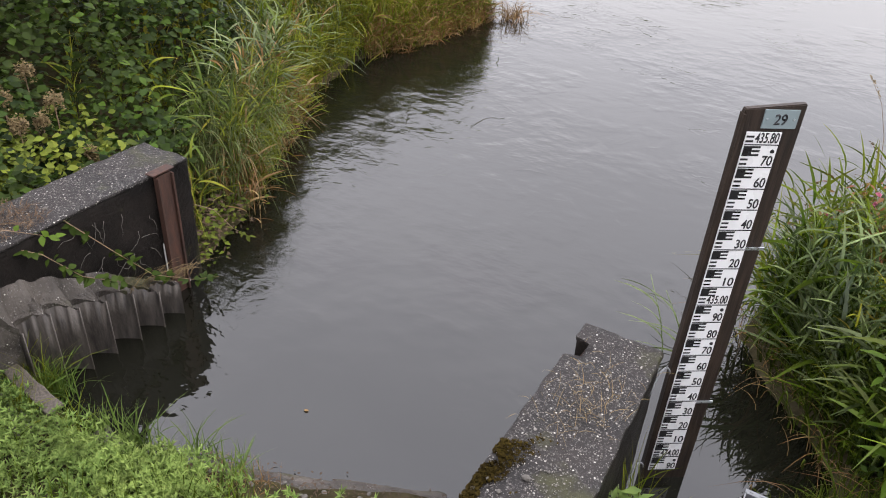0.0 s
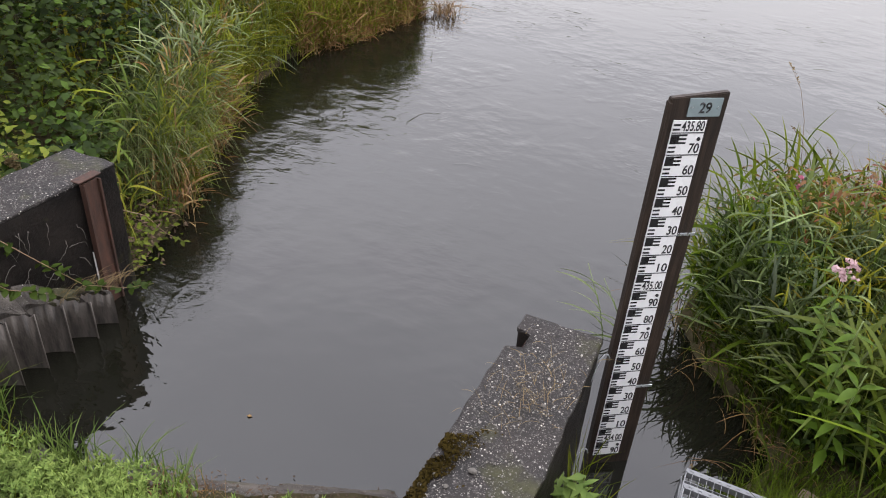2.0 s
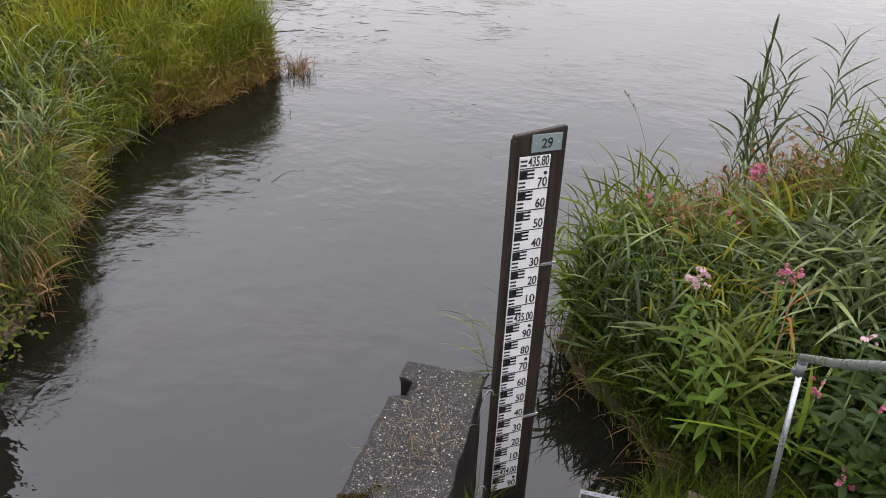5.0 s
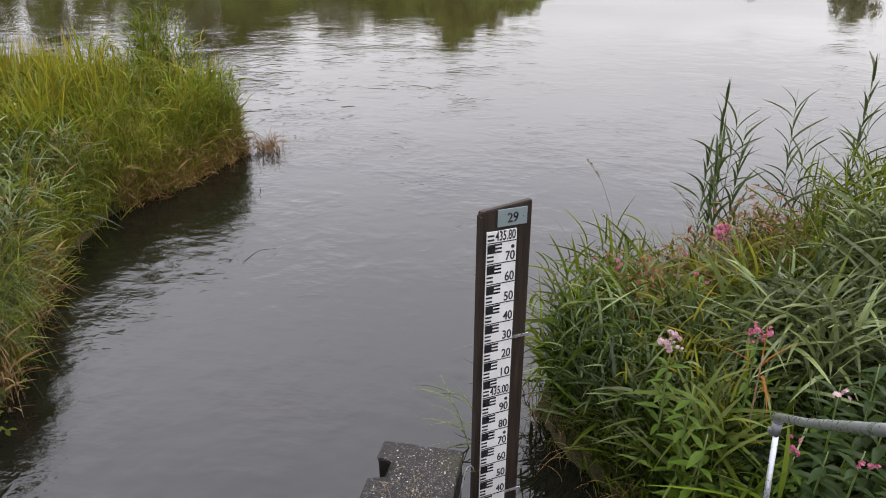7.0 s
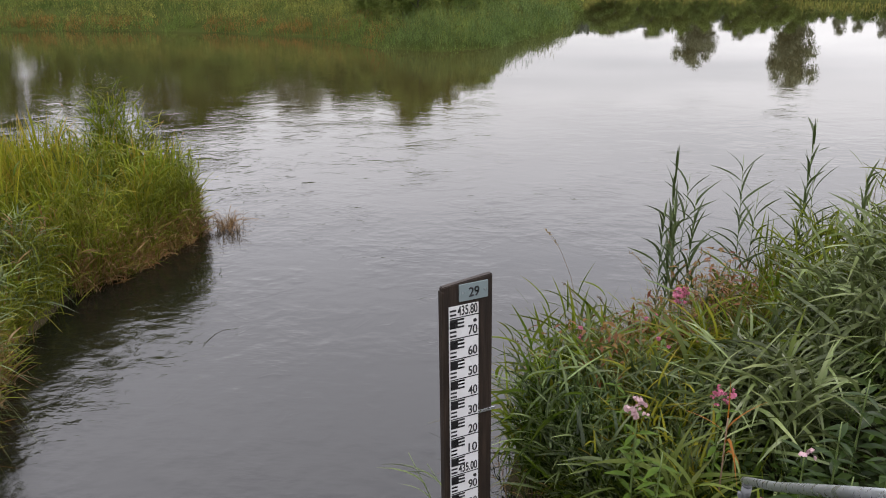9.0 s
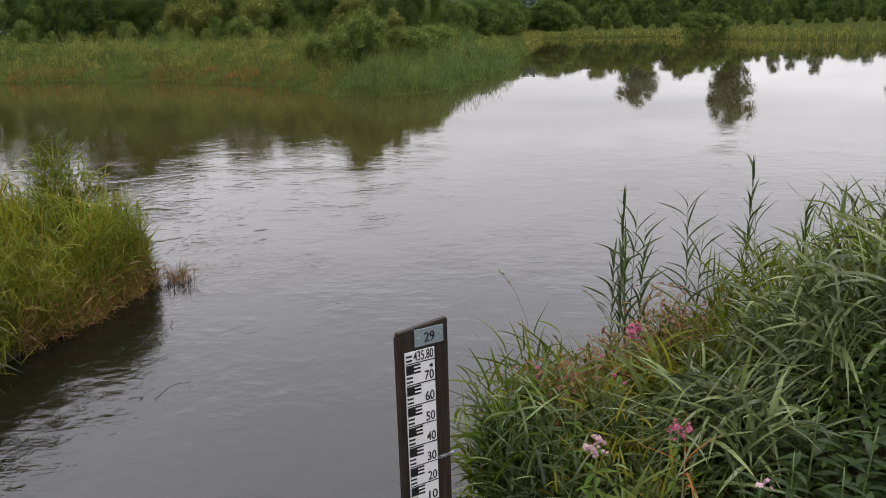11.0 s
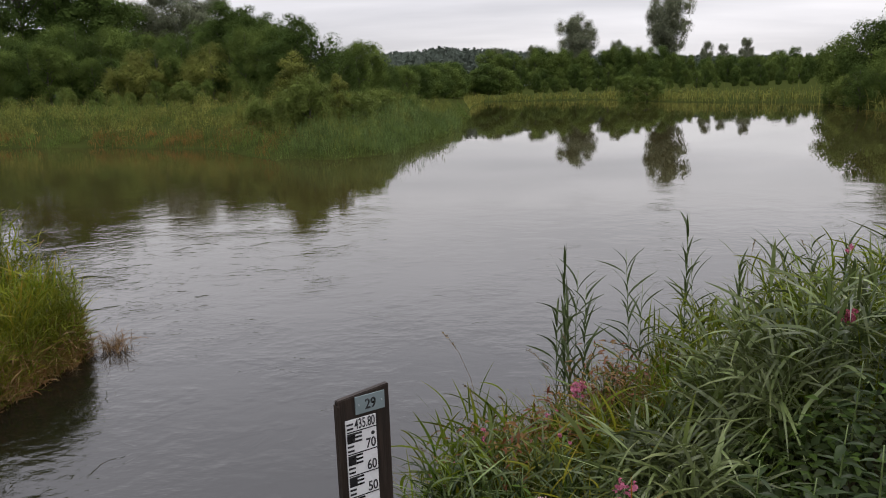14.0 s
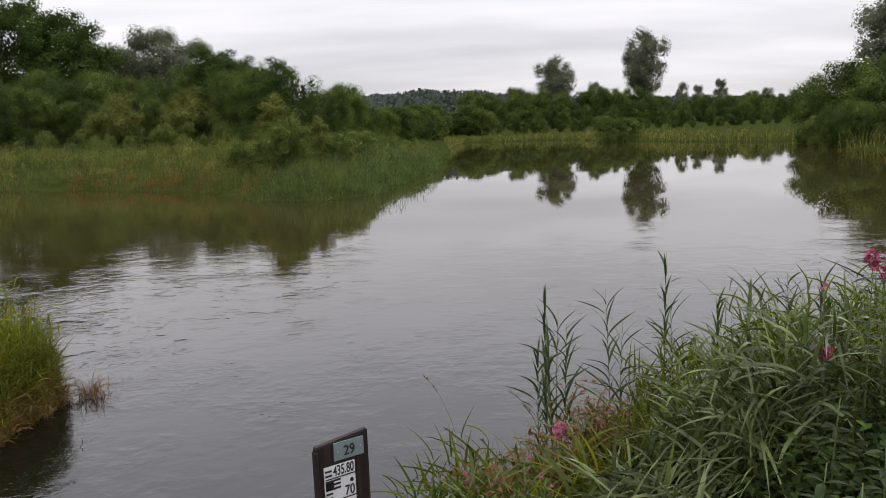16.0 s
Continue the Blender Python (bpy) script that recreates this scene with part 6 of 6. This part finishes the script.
# unseen tall balsams added beyond the view to shade the bank
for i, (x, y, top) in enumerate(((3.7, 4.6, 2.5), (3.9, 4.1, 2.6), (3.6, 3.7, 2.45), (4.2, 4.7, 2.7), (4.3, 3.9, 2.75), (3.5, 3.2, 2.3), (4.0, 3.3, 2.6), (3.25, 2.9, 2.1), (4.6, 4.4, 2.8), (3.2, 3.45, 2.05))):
    balsam(x, y, top, 0, None, 0.22, 290 + i, (0.03 * math.cos(i * 2), -0.03), SHADED_BALSAM_BLADE)

# withered orange reed leaves
th = tagged(new("withered_reed"), "withered reed with drooping orange leaves", "reed")
for k, (hd, L, bd, dz) in enumerate(((0.4, 0.40, 0.12, -0.06), (3.3, 0.26, 0.95, 0.02), (5.0, 0.26, 0.8, -0.02), (0.2, 0.24, 0.95, 0.06), (5.4, 0.22, 0.5, -0.12))):
    data = blades(np.array([[1.0, 3.42, 0.98 + dz]]), hd, L, 0.022, bd, (0.15, 0.1, 1.6, 0.1, 1.6)[k], 6, "reed", np.random.default_rng(3 + k))
    ob = new("leaf", mesh_np("leaf", data[0], data[1], ORANGE_LEAF, data[2]))
    ob.parent = th
bm = bmesh.new()
tube(bm, [(1.0, 3.42, float(ground_z(1.0, 3.42))), (1.0, 3.42, 1.12)], 0.006, 0.004, 6)
part("stem", bm, TWIG, th)

# -- single tall reeds that stand out against the water --
def tall_reed(x, y, top, seed, lean=0.0, thing="tall_reed"):
    rng = np.random.default_rng(seed)
    z0 = float(ground_z(x, y)) - 0.03
    h = top - z0
    th = tagged(new(thing), "tall upright reed with narrow dark green leaves", "reed", "tall reeds")
    th.location = (x, y, z0)
    bm = bmesh.new()
    tube(bm, [(lean * s * s, 0, h * 0.93 * s) for s in (0, 0.35, 0.7, 1.0)], 0.005, 0.002, 6)
    part("stem", bm, STEM_GREEN, th)
    side = rng.uniform(0, TAU)
    n = int(10 + h * 4) if x > 0 else 6
    for k in range(n):
        s = 0.35 + 0.6 * k / n
        hd = side + math.pi * (k % 2) + rng.normal(0, 0.35) if x > 0 else math.pi + rng.normal(0, 0.6)
        L = rng.uniform(0.28, 0.44) * (1.15 - 0.45 * s)
        wide, bend, sag = (rng.uniform(0.026, 0.040), rng.uniform(0.5, 1.05), rng.uniform(-0.05, 0.15)) if x > 0 else (rng.uniform(0.014, 0.020), rng.uniform(0.9, 1.2), rng.uniform(0.25, 0.5))
        data = blades(np.array([[lean * s * s, 0, h * 0.93 * s]]), hd, L, wide, bend, sag, 5, "reed", rng)
        ob = new("leaf", mesh_np("leaf", data[0], data[1], REED_DARK if x > 0 else REED_PALE, data[2]))
        ob.parent = th


for i, (x, y, top) in enumerate(((1.07, 6.5, 2.12), (1.16, 6.55, 1.86), (1.10, 6.3, 1.66), (0.98, 6.45, 1.60), (1.24, 6.5, 1.72), (1.73, 6.75, 2.0), (1.78, 6.6, 1.7), 
                                 (2.32, 7.0, 2.3), (2.42, 7.0, 1.82), (3.2, 7.2, 1.98), (3.4, 7.3, 1.86), (3.75, 7.4, 1.95), (4.1, 7.5, 1.9), (4.5, 7.5, 1.98), (2.9, 7.1, 1.8))):
    tall_reed(x, y, top, 40 + i, 0.05 * math.sin(i * 2.2))
# a young reed in the water beside the wall's end
for i, (x, y, top) in enumerate(((-0.56, 3.72, 0.62), (-0.46, 3.82, 0.46))):
    tall_reed(x, y, top, 80 + i, -0.26)
# thin bowed grass stalks with seed heads
def stalk(x, y, h, bow, bow_y=0.0):
    th = tagged(new("grass_stalk"), "thin bowed grass stalk with a drooping seed head", "grass stalk", "thin stalks")
    z0 = max(0.0, float(ground_z(x, y))) - 0.02
    bm = bmesh.new()
    tube(bm, [(x + bow * s ** 2.5, y + bow_y * s ** 2, z0 + h * (s - 0.12 * s ** 5)) for s in (0, 0.25, 0.5, 0.7, 0.85, 1.0)], 0.0026, 0.0012, 5)
    part("stem", bm, TWIG, th)
    n = 26
    s = U01(0.88, 1.02, n)
    P = np.column_stack([x + bow * s ** 2.5, y + bow_y * s ** 2 + RNG.normal(0, 0.006, n), z0 + h * (s - 0.12 * s ** 5) + RNG.normal(0, 0.006, n)])
    V, Q, A = leaflets(P, np.tile([0, -1.0, 0.2], (n, 1)), 0.016)
    ob = new("seed_head", mesh_np("seed_head", V, Q, SEEDHEAD, A))
    ob.parent = th


for x, y, h, b in ((0.30, 5.1, 1.75, -0.32), (0.42, 5.3, 1.2, -0.3), (1.05, 6.2, 1.25, -0.35), (1.1, 6.3, 1.05, -0.25), (0.1, 4.8, 0.9, -0.35), (0.18, 4.9, 0.75, -0.3), (0.6, 5.5, 1.0, -0.2), (1.2, 6.4, 1.3, -0.15),
                   (0.85, 5.9, 0.9, 0.1), (3.0, 7.3, 1.9, 0.1), (3.9, 7.6, 1.8, -0.2), (4.6, 7.6, 1.9, 0.15), (-6.5, 10.3, 1.75, 0.2), (-6.0, 10.2, 1.6, 0.25), (-7.3, 10.4, 1.7, -0.2), (-5.6, 9.9, 1.45, 0.3), (-0.2, 3.9, 0.75, -0.25)):
    stalk(x, y, h, b)

# a pale leaf afloat
data = leaves(np.array([[-2.22, 2.02, 0.006]]), np.array([[1.0, 0.4, 0.0]]), np.array([[0, 0, 1.0]]), 0.034, 0.02, 0.2, 0.05)
tagged(new("floating_leaf", mesh_np("floating_leaf", data[0], data[1], GRASS_DRY, data[2])), "pale withered leaf afloat on the water", "leaf")


# ---- the far shore ----
def far_band(n, d0, d1, h0, h1, w, material, name, label, where=None):
    P = np.empty((0, 2))
    F = np.array(FAR_LAND[1:22], float)
    L = np.hypot(*(F[1:] - F[:-1]).T)
    while len(P) < n:
        i = RNG.choice(len(L), n * 2, p=L / L.sum())
        f = U01(0, 1, (n * 2, 1))
        q = F[i] * (1 - f) + F[i + 1] * f + RNG.normal(0, d1 * 0.7, (n * 2, 2))
        d = shore_dist(FAR_LAND, q[:, 0], q[:, 1])
        ok = (d > d0) & (d < d1)
        if where:
            ok &= where(q[:, 0], q[:, 1])
        P = np.concatenate([P, q[ok]])
    P = P[:n]
    hh = U01(h0, h1, n) * (1 + 0.55 * field_noise(P[:, 0], P[:, 1], 0.3, 8) + 0.4 * field_noise(P[:, 0], P[:, 1], 1.1, 3))
    far_k = np.clip(P[:, 1] / 60, 0.8, 3)
    return stuff(name, blades(on_ground(P), U01(0, TAU, n), hh, U01(0.6, 1.3, n) * w * far_k, np.abs(RNG.normal(0.38, 0.26, n)), 0.5, 2), material, label, "reeds" if "reed" in name else "grass")


left_side = lambda X, Y: (X < 2.5) & (Y < 110)
spit = lambda X, Y: (X > -9.5) & (X < 2.5) & (Y < 75)
inner = lambda X, Y: (X < -8.5) & (field_noise(X, Y, 0.22, 2) > 0.1)
golden = lambda X, Y: (X < 2.5) & (Y < 110) & (field_noise(X, Y, 0.11, 5) > 0.02)
right_side = lambda X, Y: (X > 2.5) & (Y < 240)
far_band(5000, 0.3, 24, 0.6, 1.4, 0.028, SHORE_GREEN, "shore_grass", "rough green grass along the far shore", left_side)
far_band(2600, 1.5, 24, 0.8, 1.6, 0.026, SHORE_GOLD, "shore_grass", "yellowing grass along the far shore", golden)
far_band(3500, 0.0, 6, 0.6, 1.3, 0.03, SPIT_HERB, "shore_herbs", "tall blue-green herbs on the spit of the far shore", spit)
far_band(900, 0.0, 2.6, 0.4, 1.0, 0.04, RUST_HERB, "shore_dry_grass", "rusty brown herbs at the far waterline", inner)
far_band(10000, 0.0, 6, 1.5, 2.5, 0.05, SHORE_GOLD, "shore_reed_belt", "yellow-green reed belt on the distant shore", right_side)
far_band(7000, 0.0, 7, 1.4, 2.4, 0.05, SHORE_GREEN, "shore_reed_belt", "green reed belt on the distant shore", right_side)


def herb_mounds(n, each, d0, d1, h, r, size, material, label, where, seed):
    """Rounded clumps of herbs along a shore: leaves and upright tips over the surface of low domes."""
    rng = np.random.default_rng(seed)
    F = np.array(FAR_LAND[1:22], float)
    L = np.hypot(*(F[1:] - F[:-1]).T)
    C = np.empty((0, 2))
    while len(C) < n:
        i = rng.choice(len(L), n * 2, p=L / L.sum())
        f = rng.uniform(0, 1, (n * 2, 1))
        q = F[i] * (1 - f) + F[i + 1] * f + rng.normal(0, d1 * 0.7, (n * 2, 2))
        d = shore_dist(FAR_LAND, q[:, 0], q[:, 1])
        C = np.concatenate([C, q[(d > d0) & (d < d1) & where(q[:, 0], q[:, 1])]])
    C = np.repeat(C[:n], each, 0)
    m = n * each
    hh = np.repeat(rng.uniform(0.3, 1.6, n) * h, each)
    rr = np.repeat(rng.uniform(0.5, 1.5, n) * r, each)
    D = unit(rng.normal(0, 1, (m, 3)))
    D[:, 2] = np.abs(D[:, 2])
    q = rng.uniform(0.75, 1.08, m)
    X, Y = C[:, 0] + D[:, 0] * rr * q, C[:, 1] + D[:, 1] * rr * q
    Z = ground_z(X, Y) + 0.05 + D[:, 2] * hh * q
    k = np.clip(C[:, 1] / 50, 0.8, 3.2)
    a = leaflets(np.column_stack([X, Y, Z]), D + np.array([0, 0, 0.2]), size * k, rng, 0.3)
    t = rng.choice(m, m // 5, replace=False)
    b = blades(np.column_stack([X, Y, Z - 0.15])[t], rng.uniform(0, TAU, len(t)), rng.uniform(0.25, 0.6, len(t)), 0.03 * k[t], rng.uniform(0, 0.5, len(t)), 0.4, 2, "grass", rng)
    return stuff("shore_herbs", joined([a, b]), material, label, "herbs")


herb_mounds(190, 260, 0.3, 22, 1.3, 1.2, 0.08, SHORE_GREEN, "rounded clumps of green herbs along the far shore", left_side, 21)
herb_mounds(60, 260, 5.0, 22, 2.1, 1.2, 0.08, TREE_MID, "tall green herb clumps at the back of the far meadow", left_side, 31)
# dark clumps added for the shadow gaps between the herbs
herb_mounds(46, 260, 4.0, 22, 1.7, 1.1, 0.08, TREE_DARK, "dark tall clumps added as shaded gaps at the back of the far meadow", left_side, 32)
herb_mounds(110, 230, 2.0, 20, 1.35, 1.1, 0.075, SHORE_GOLD, "yellowing clumps of tall herbs on the far meadow", golden, 26)
herb_mounds(110, 200, -0.2, 2.2, 0.8, 0.8, 0.07, TREE_MID, "dark green herbs overhanging the far waterline", left_side, 22)
# more dark clumps in place of shade across the meadow
herb_mounds(90, 220, 0.0, 14, 1.2, 1.0, 0.075, TREE_DARK, "dark leafy clumps added as shaded gaps on the far meadow", left_side, 27)
herb_mounds(120, 230, -0.2, 6, 1.15, 1.0, 0.07, SPIT_HERB, "blue-green leafy herbs on the spit", spit, 25)
herb_mounds(40, 200, 0.0, 2.4, 0.8, 0.8, 0.07, RUST_HERB, "rusty brown clumps of herbs at the far waterline", inner, 28)
herb_mounds(110, 100, -0.3, 6, 1.7, 1.6, 0.10, SHORE_GREEN, "dense green reeds of the distant shore", right_side, 24)


# -- trees --
def make_tree(name, label, H, R, low, blobs, count, leaf, material, seed, trunk=0.02, category="tree", gap=0.0, top_heavy=0.0):
    """A tapered trunk with limbs, and a crown of leaves gathered in uneven clumps."""
    rng = np.random.default_rng(seed)
    th = tagged(new(name), label, category, category + "s on the far shore")
    cz, rz = (low + 1) * H / 2, (1 - low) * H / 2
    C = []
    while len(C) < blobs:
        q = rng.uniform(-1, 1, 3)
        if np.linalg.norm(q) > 1:
            continue
        if top_heavy and q[2] < 0 and rng.random() < top_heavy:
            continue
        C.append(q)
    C = np.array(C)
    centre = C * np.array([R, R, rz]) * 0.86 + np.array([0, 0, cz])
    rad = rng.uniform(0.22, 0.42, blobs) * R * (1 - gap * 0.3)
    bm = bmesh.new()
    tube(bm, [(0, 0, -0.3), (0.02 * H * rng.normal(), 0.02 * H * rng.normal(), H * 0.35), (0, 0, H * 0.62), (0.01 * H, 0, H * 0.9)], trunk * H, trunk * H * 0.18, 7)
    for c in centre[: min(14, blobs)]:
        z = max(0.12 * H, min(c[2] * 0.7, c[2] - 0.3 * R))
        mid = np.array([c[0] * 0.45, c[1] * 0.45, (z + c[2]) / 2 + 0.05 * R])
        tube(bm, [(0, 0, z), tuple(mid), tuple(c)], trunk * H * 0.34, trunk * H * 0.06, 5)
    part("trunk", bm, BARK, th)
    count, leaf = int(count * 4), leaf * 0.5
    i = rng.choice(blobs, count, p=rad ** 2 / (rad ** 2).sum())
    D = unit(rng.normal(0, 1, (count, 3)) * np.array([1, 1, 0.85]))
    rr = rad[i][:, None] * (0.62 + 0.43 * rng.uniform(0, 1, (count, 1)))
    P = centre[i] + D * rr
    P[:, 2] = np.maximum(P[:, 2], 0.05 * H)
    V, Q, A = leaflets(P, D + np.array([0, 0, 0.2]), leaf, rng, 0.28)
    i = rng.integers(0, blobs, 16 * blobs)
    D = unit(rng.normal(0, 1, (len(i), 3)))
    inner = leaflets(centre[i] + D * rad[i][:, None] * 0.45, D, rad[i] * 0.5, rng, 0.3)
    V, Q, A = joined([(V, Q, A), inner])
    crown = new("crown", mesh_np("crown", V, Q, material, A, False))
    crown.parent = th
    return th


def plant(proto, x, y, height, H, seed, wide=1.0):
    rng = np.random.default_rng(seed)
    s = height / H
    c = copy_thing(proto, Matrix.Identity(4))
    z = float(ground_z(x, y)) - 0.1
    c.matrix_basis = Matrix.LocRotScale((x, y, z), Euler((0, 0, rng.uniform(0, TAU))), (s * wide, s * wide, s))
    return c


ALDER = make_tree("alder_tree", "dark green bushy alder tree in the far wood", 8.0, 3.3, 0.04, 46, 4800, 0.27, TREE_DARK, 1)
ALDER_B = make_tree("alder_tree", "green bushy alder tree in the far wood", 8.0, 3.0, 0.05, 40, 4600, 0.27, TREE_MID, 2)
WILLOW = make_tree("willow_bush", "olive-green rounded willow bush on the far shore", 5.0, 2.6, 0.02, 34, 4000, 0.19, TREE_OLIVE, 3, category="bush")
BUSH = make_tree("shore_bush", "green leafy bush on the far shore", 4.0, 2.1, 0.0, 70, 4200, 0.18, SPIT_BUSH, 4, category="bush")
FAR_ALDER = make_tree("alder_tree", "green bushy tree in the distant wood", 8.0, 3.3, -0.12, 48, 3000, 0.40, TREE_MID, 12)
FAR_ALDER_B = make_tree("alder_tree", "dark bushy tree in the distant wood", 8.0, 3.2, -0.12, 48, 3000, 0.40, TREE_DARK, 13)
TALL = make_tree("poplar_tree", "tall dark airy poplar above the far wood", 18.0, 4.8, 0.2, 60, 5200, 0.48, TREE_DARK, 5, 0.014, gap=0.6)
GREYW = make_tree("silver_willow_tree", "tall grey-green silver willow above the far wood", 16.0, 4.8, 0.15, 56, 6000, 0.43, TREE_GREY, 6, 0.016, gap=0.2)
SAPLING = make_tree("sapling", "slender light green sapling on the far shore", 5.0, 1.1, 0.05, 60, 2600, 0.17, SHORE_GREEN, 7, 0.008)
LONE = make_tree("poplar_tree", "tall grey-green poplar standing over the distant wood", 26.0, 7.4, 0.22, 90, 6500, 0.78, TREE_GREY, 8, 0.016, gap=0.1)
HEIGHT = {ALDER: 8, ALDER_B: 8, WILLOW: 5, BUSH: 4, FAR_ALDER: 8, FAR_ALDER_B: 8, TALL: 18, GREYW: 16, SAPLING: 5, LONE: 26}
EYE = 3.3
placed = set()


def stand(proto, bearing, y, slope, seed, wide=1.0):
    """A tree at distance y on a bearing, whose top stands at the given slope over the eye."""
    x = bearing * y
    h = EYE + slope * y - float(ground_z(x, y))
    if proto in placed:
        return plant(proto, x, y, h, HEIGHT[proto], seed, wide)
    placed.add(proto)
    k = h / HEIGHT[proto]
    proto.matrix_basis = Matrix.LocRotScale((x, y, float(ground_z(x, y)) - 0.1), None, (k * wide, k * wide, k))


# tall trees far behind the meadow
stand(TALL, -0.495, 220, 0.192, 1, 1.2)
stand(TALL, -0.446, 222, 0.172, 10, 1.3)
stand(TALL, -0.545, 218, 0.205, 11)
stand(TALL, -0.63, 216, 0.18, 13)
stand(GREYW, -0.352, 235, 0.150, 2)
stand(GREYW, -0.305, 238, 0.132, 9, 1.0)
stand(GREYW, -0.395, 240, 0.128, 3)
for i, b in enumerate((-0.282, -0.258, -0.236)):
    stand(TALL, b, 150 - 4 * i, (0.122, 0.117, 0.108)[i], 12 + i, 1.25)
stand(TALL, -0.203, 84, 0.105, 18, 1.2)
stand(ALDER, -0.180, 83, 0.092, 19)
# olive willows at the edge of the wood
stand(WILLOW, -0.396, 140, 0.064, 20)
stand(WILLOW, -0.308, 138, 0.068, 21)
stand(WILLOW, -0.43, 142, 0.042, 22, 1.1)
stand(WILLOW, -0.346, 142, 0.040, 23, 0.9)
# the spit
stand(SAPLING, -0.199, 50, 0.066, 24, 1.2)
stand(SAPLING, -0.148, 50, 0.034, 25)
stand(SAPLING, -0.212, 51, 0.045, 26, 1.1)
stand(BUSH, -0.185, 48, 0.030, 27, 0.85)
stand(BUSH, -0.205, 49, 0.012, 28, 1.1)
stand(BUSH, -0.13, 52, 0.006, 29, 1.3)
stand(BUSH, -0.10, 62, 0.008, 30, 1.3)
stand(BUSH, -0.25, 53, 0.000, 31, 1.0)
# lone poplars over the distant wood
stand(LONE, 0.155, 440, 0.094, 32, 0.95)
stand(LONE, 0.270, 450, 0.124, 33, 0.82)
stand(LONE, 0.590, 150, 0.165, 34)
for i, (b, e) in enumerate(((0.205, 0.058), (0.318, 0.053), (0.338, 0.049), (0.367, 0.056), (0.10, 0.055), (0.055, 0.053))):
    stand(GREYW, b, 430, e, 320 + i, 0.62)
k = 40
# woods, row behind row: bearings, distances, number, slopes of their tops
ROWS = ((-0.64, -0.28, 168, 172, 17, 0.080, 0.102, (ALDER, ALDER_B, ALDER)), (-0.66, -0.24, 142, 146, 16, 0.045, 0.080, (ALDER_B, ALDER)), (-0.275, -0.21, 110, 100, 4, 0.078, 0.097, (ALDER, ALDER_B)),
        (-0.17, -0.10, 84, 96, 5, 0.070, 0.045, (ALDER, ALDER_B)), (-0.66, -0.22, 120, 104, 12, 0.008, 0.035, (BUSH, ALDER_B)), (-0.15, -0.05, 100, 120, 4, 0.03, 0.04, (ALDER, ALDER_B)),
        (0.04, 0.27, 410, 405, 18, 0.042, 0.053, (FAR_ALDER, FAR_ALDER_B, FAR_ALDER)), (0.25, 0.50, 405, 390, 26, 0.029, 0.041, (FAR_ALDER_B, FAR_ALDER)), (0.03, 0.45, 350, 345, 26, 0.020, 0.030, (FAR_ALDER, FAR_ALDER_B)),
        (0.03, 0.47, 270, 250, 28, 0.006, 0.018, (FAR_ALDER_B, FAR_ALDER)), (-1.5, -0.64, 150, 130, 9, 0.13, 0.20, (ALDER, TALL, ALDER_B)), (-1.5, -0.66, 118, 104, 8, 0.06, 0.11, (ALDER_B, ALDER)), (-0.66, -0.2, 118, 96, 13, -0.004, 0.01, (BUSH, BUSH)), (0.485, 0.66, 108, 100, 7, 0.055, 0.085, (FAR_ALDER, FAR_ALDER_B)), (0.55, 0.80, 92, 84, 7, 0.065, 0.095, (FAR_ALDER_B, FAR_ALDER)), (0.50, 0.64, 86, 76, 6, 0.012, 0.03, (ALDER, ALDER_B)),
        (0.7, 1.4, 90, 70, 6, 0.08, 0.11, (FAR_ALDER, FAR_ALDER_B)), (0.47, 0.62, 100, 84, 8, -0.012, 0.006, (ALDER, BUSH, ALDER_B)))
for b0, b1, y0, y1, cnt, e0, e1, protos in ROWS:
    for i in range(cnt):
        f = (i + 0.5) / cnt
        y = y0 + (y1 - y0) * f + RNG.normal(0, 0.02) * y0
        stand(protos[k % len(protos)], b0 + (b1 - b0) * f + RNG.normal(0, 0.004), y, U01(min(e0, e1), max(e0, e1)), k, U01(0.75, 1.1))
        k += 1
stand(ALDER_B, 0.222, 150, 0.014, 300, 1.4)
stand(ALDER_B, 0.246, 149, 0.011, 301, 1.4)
for i in range(9):
    f = i / 8
    plant((FAR_ALDER, FAR_ALDER_B)[i % 2], -13 + 14 * f + RNG.normal(0, 1), 112 + 110 * f, 5.5 + 5 * f + U01(-0.8, 0.8), 8, 400 + i, 1.3)
for i in range(12):
    f = i / 11
    plant((FAR_ALDER_B, FAR_ALDER)[i % 2], -30 + 45 * f, 240 + 20 * f + RNG.normal(0, 5), 8.5 + U01(-1, 2.0), 8, 420 + i, 1.5)

# wooded hill on the horizon
n = 60000
X = U01(-420, 420, n)
Y = U01(470, 640, n)
rise = (16 + 12 * smooth_step(470, 600, Y) + 5 * np.sin(X * 0.011 + 1) + 2.5 * field_noise(X, Y, 0.05, 3)) * (1 - 0.3 * smooth_step(-20, 120, X))
crown_top = 3.0 * np.abs(np.sin(X * 0.31 + 2 * np.sin(Y * 0.2))) * U01(0.3, 1, n)
Z = rise * U01(0.0, 1, n) ** 0.35 + crown_top
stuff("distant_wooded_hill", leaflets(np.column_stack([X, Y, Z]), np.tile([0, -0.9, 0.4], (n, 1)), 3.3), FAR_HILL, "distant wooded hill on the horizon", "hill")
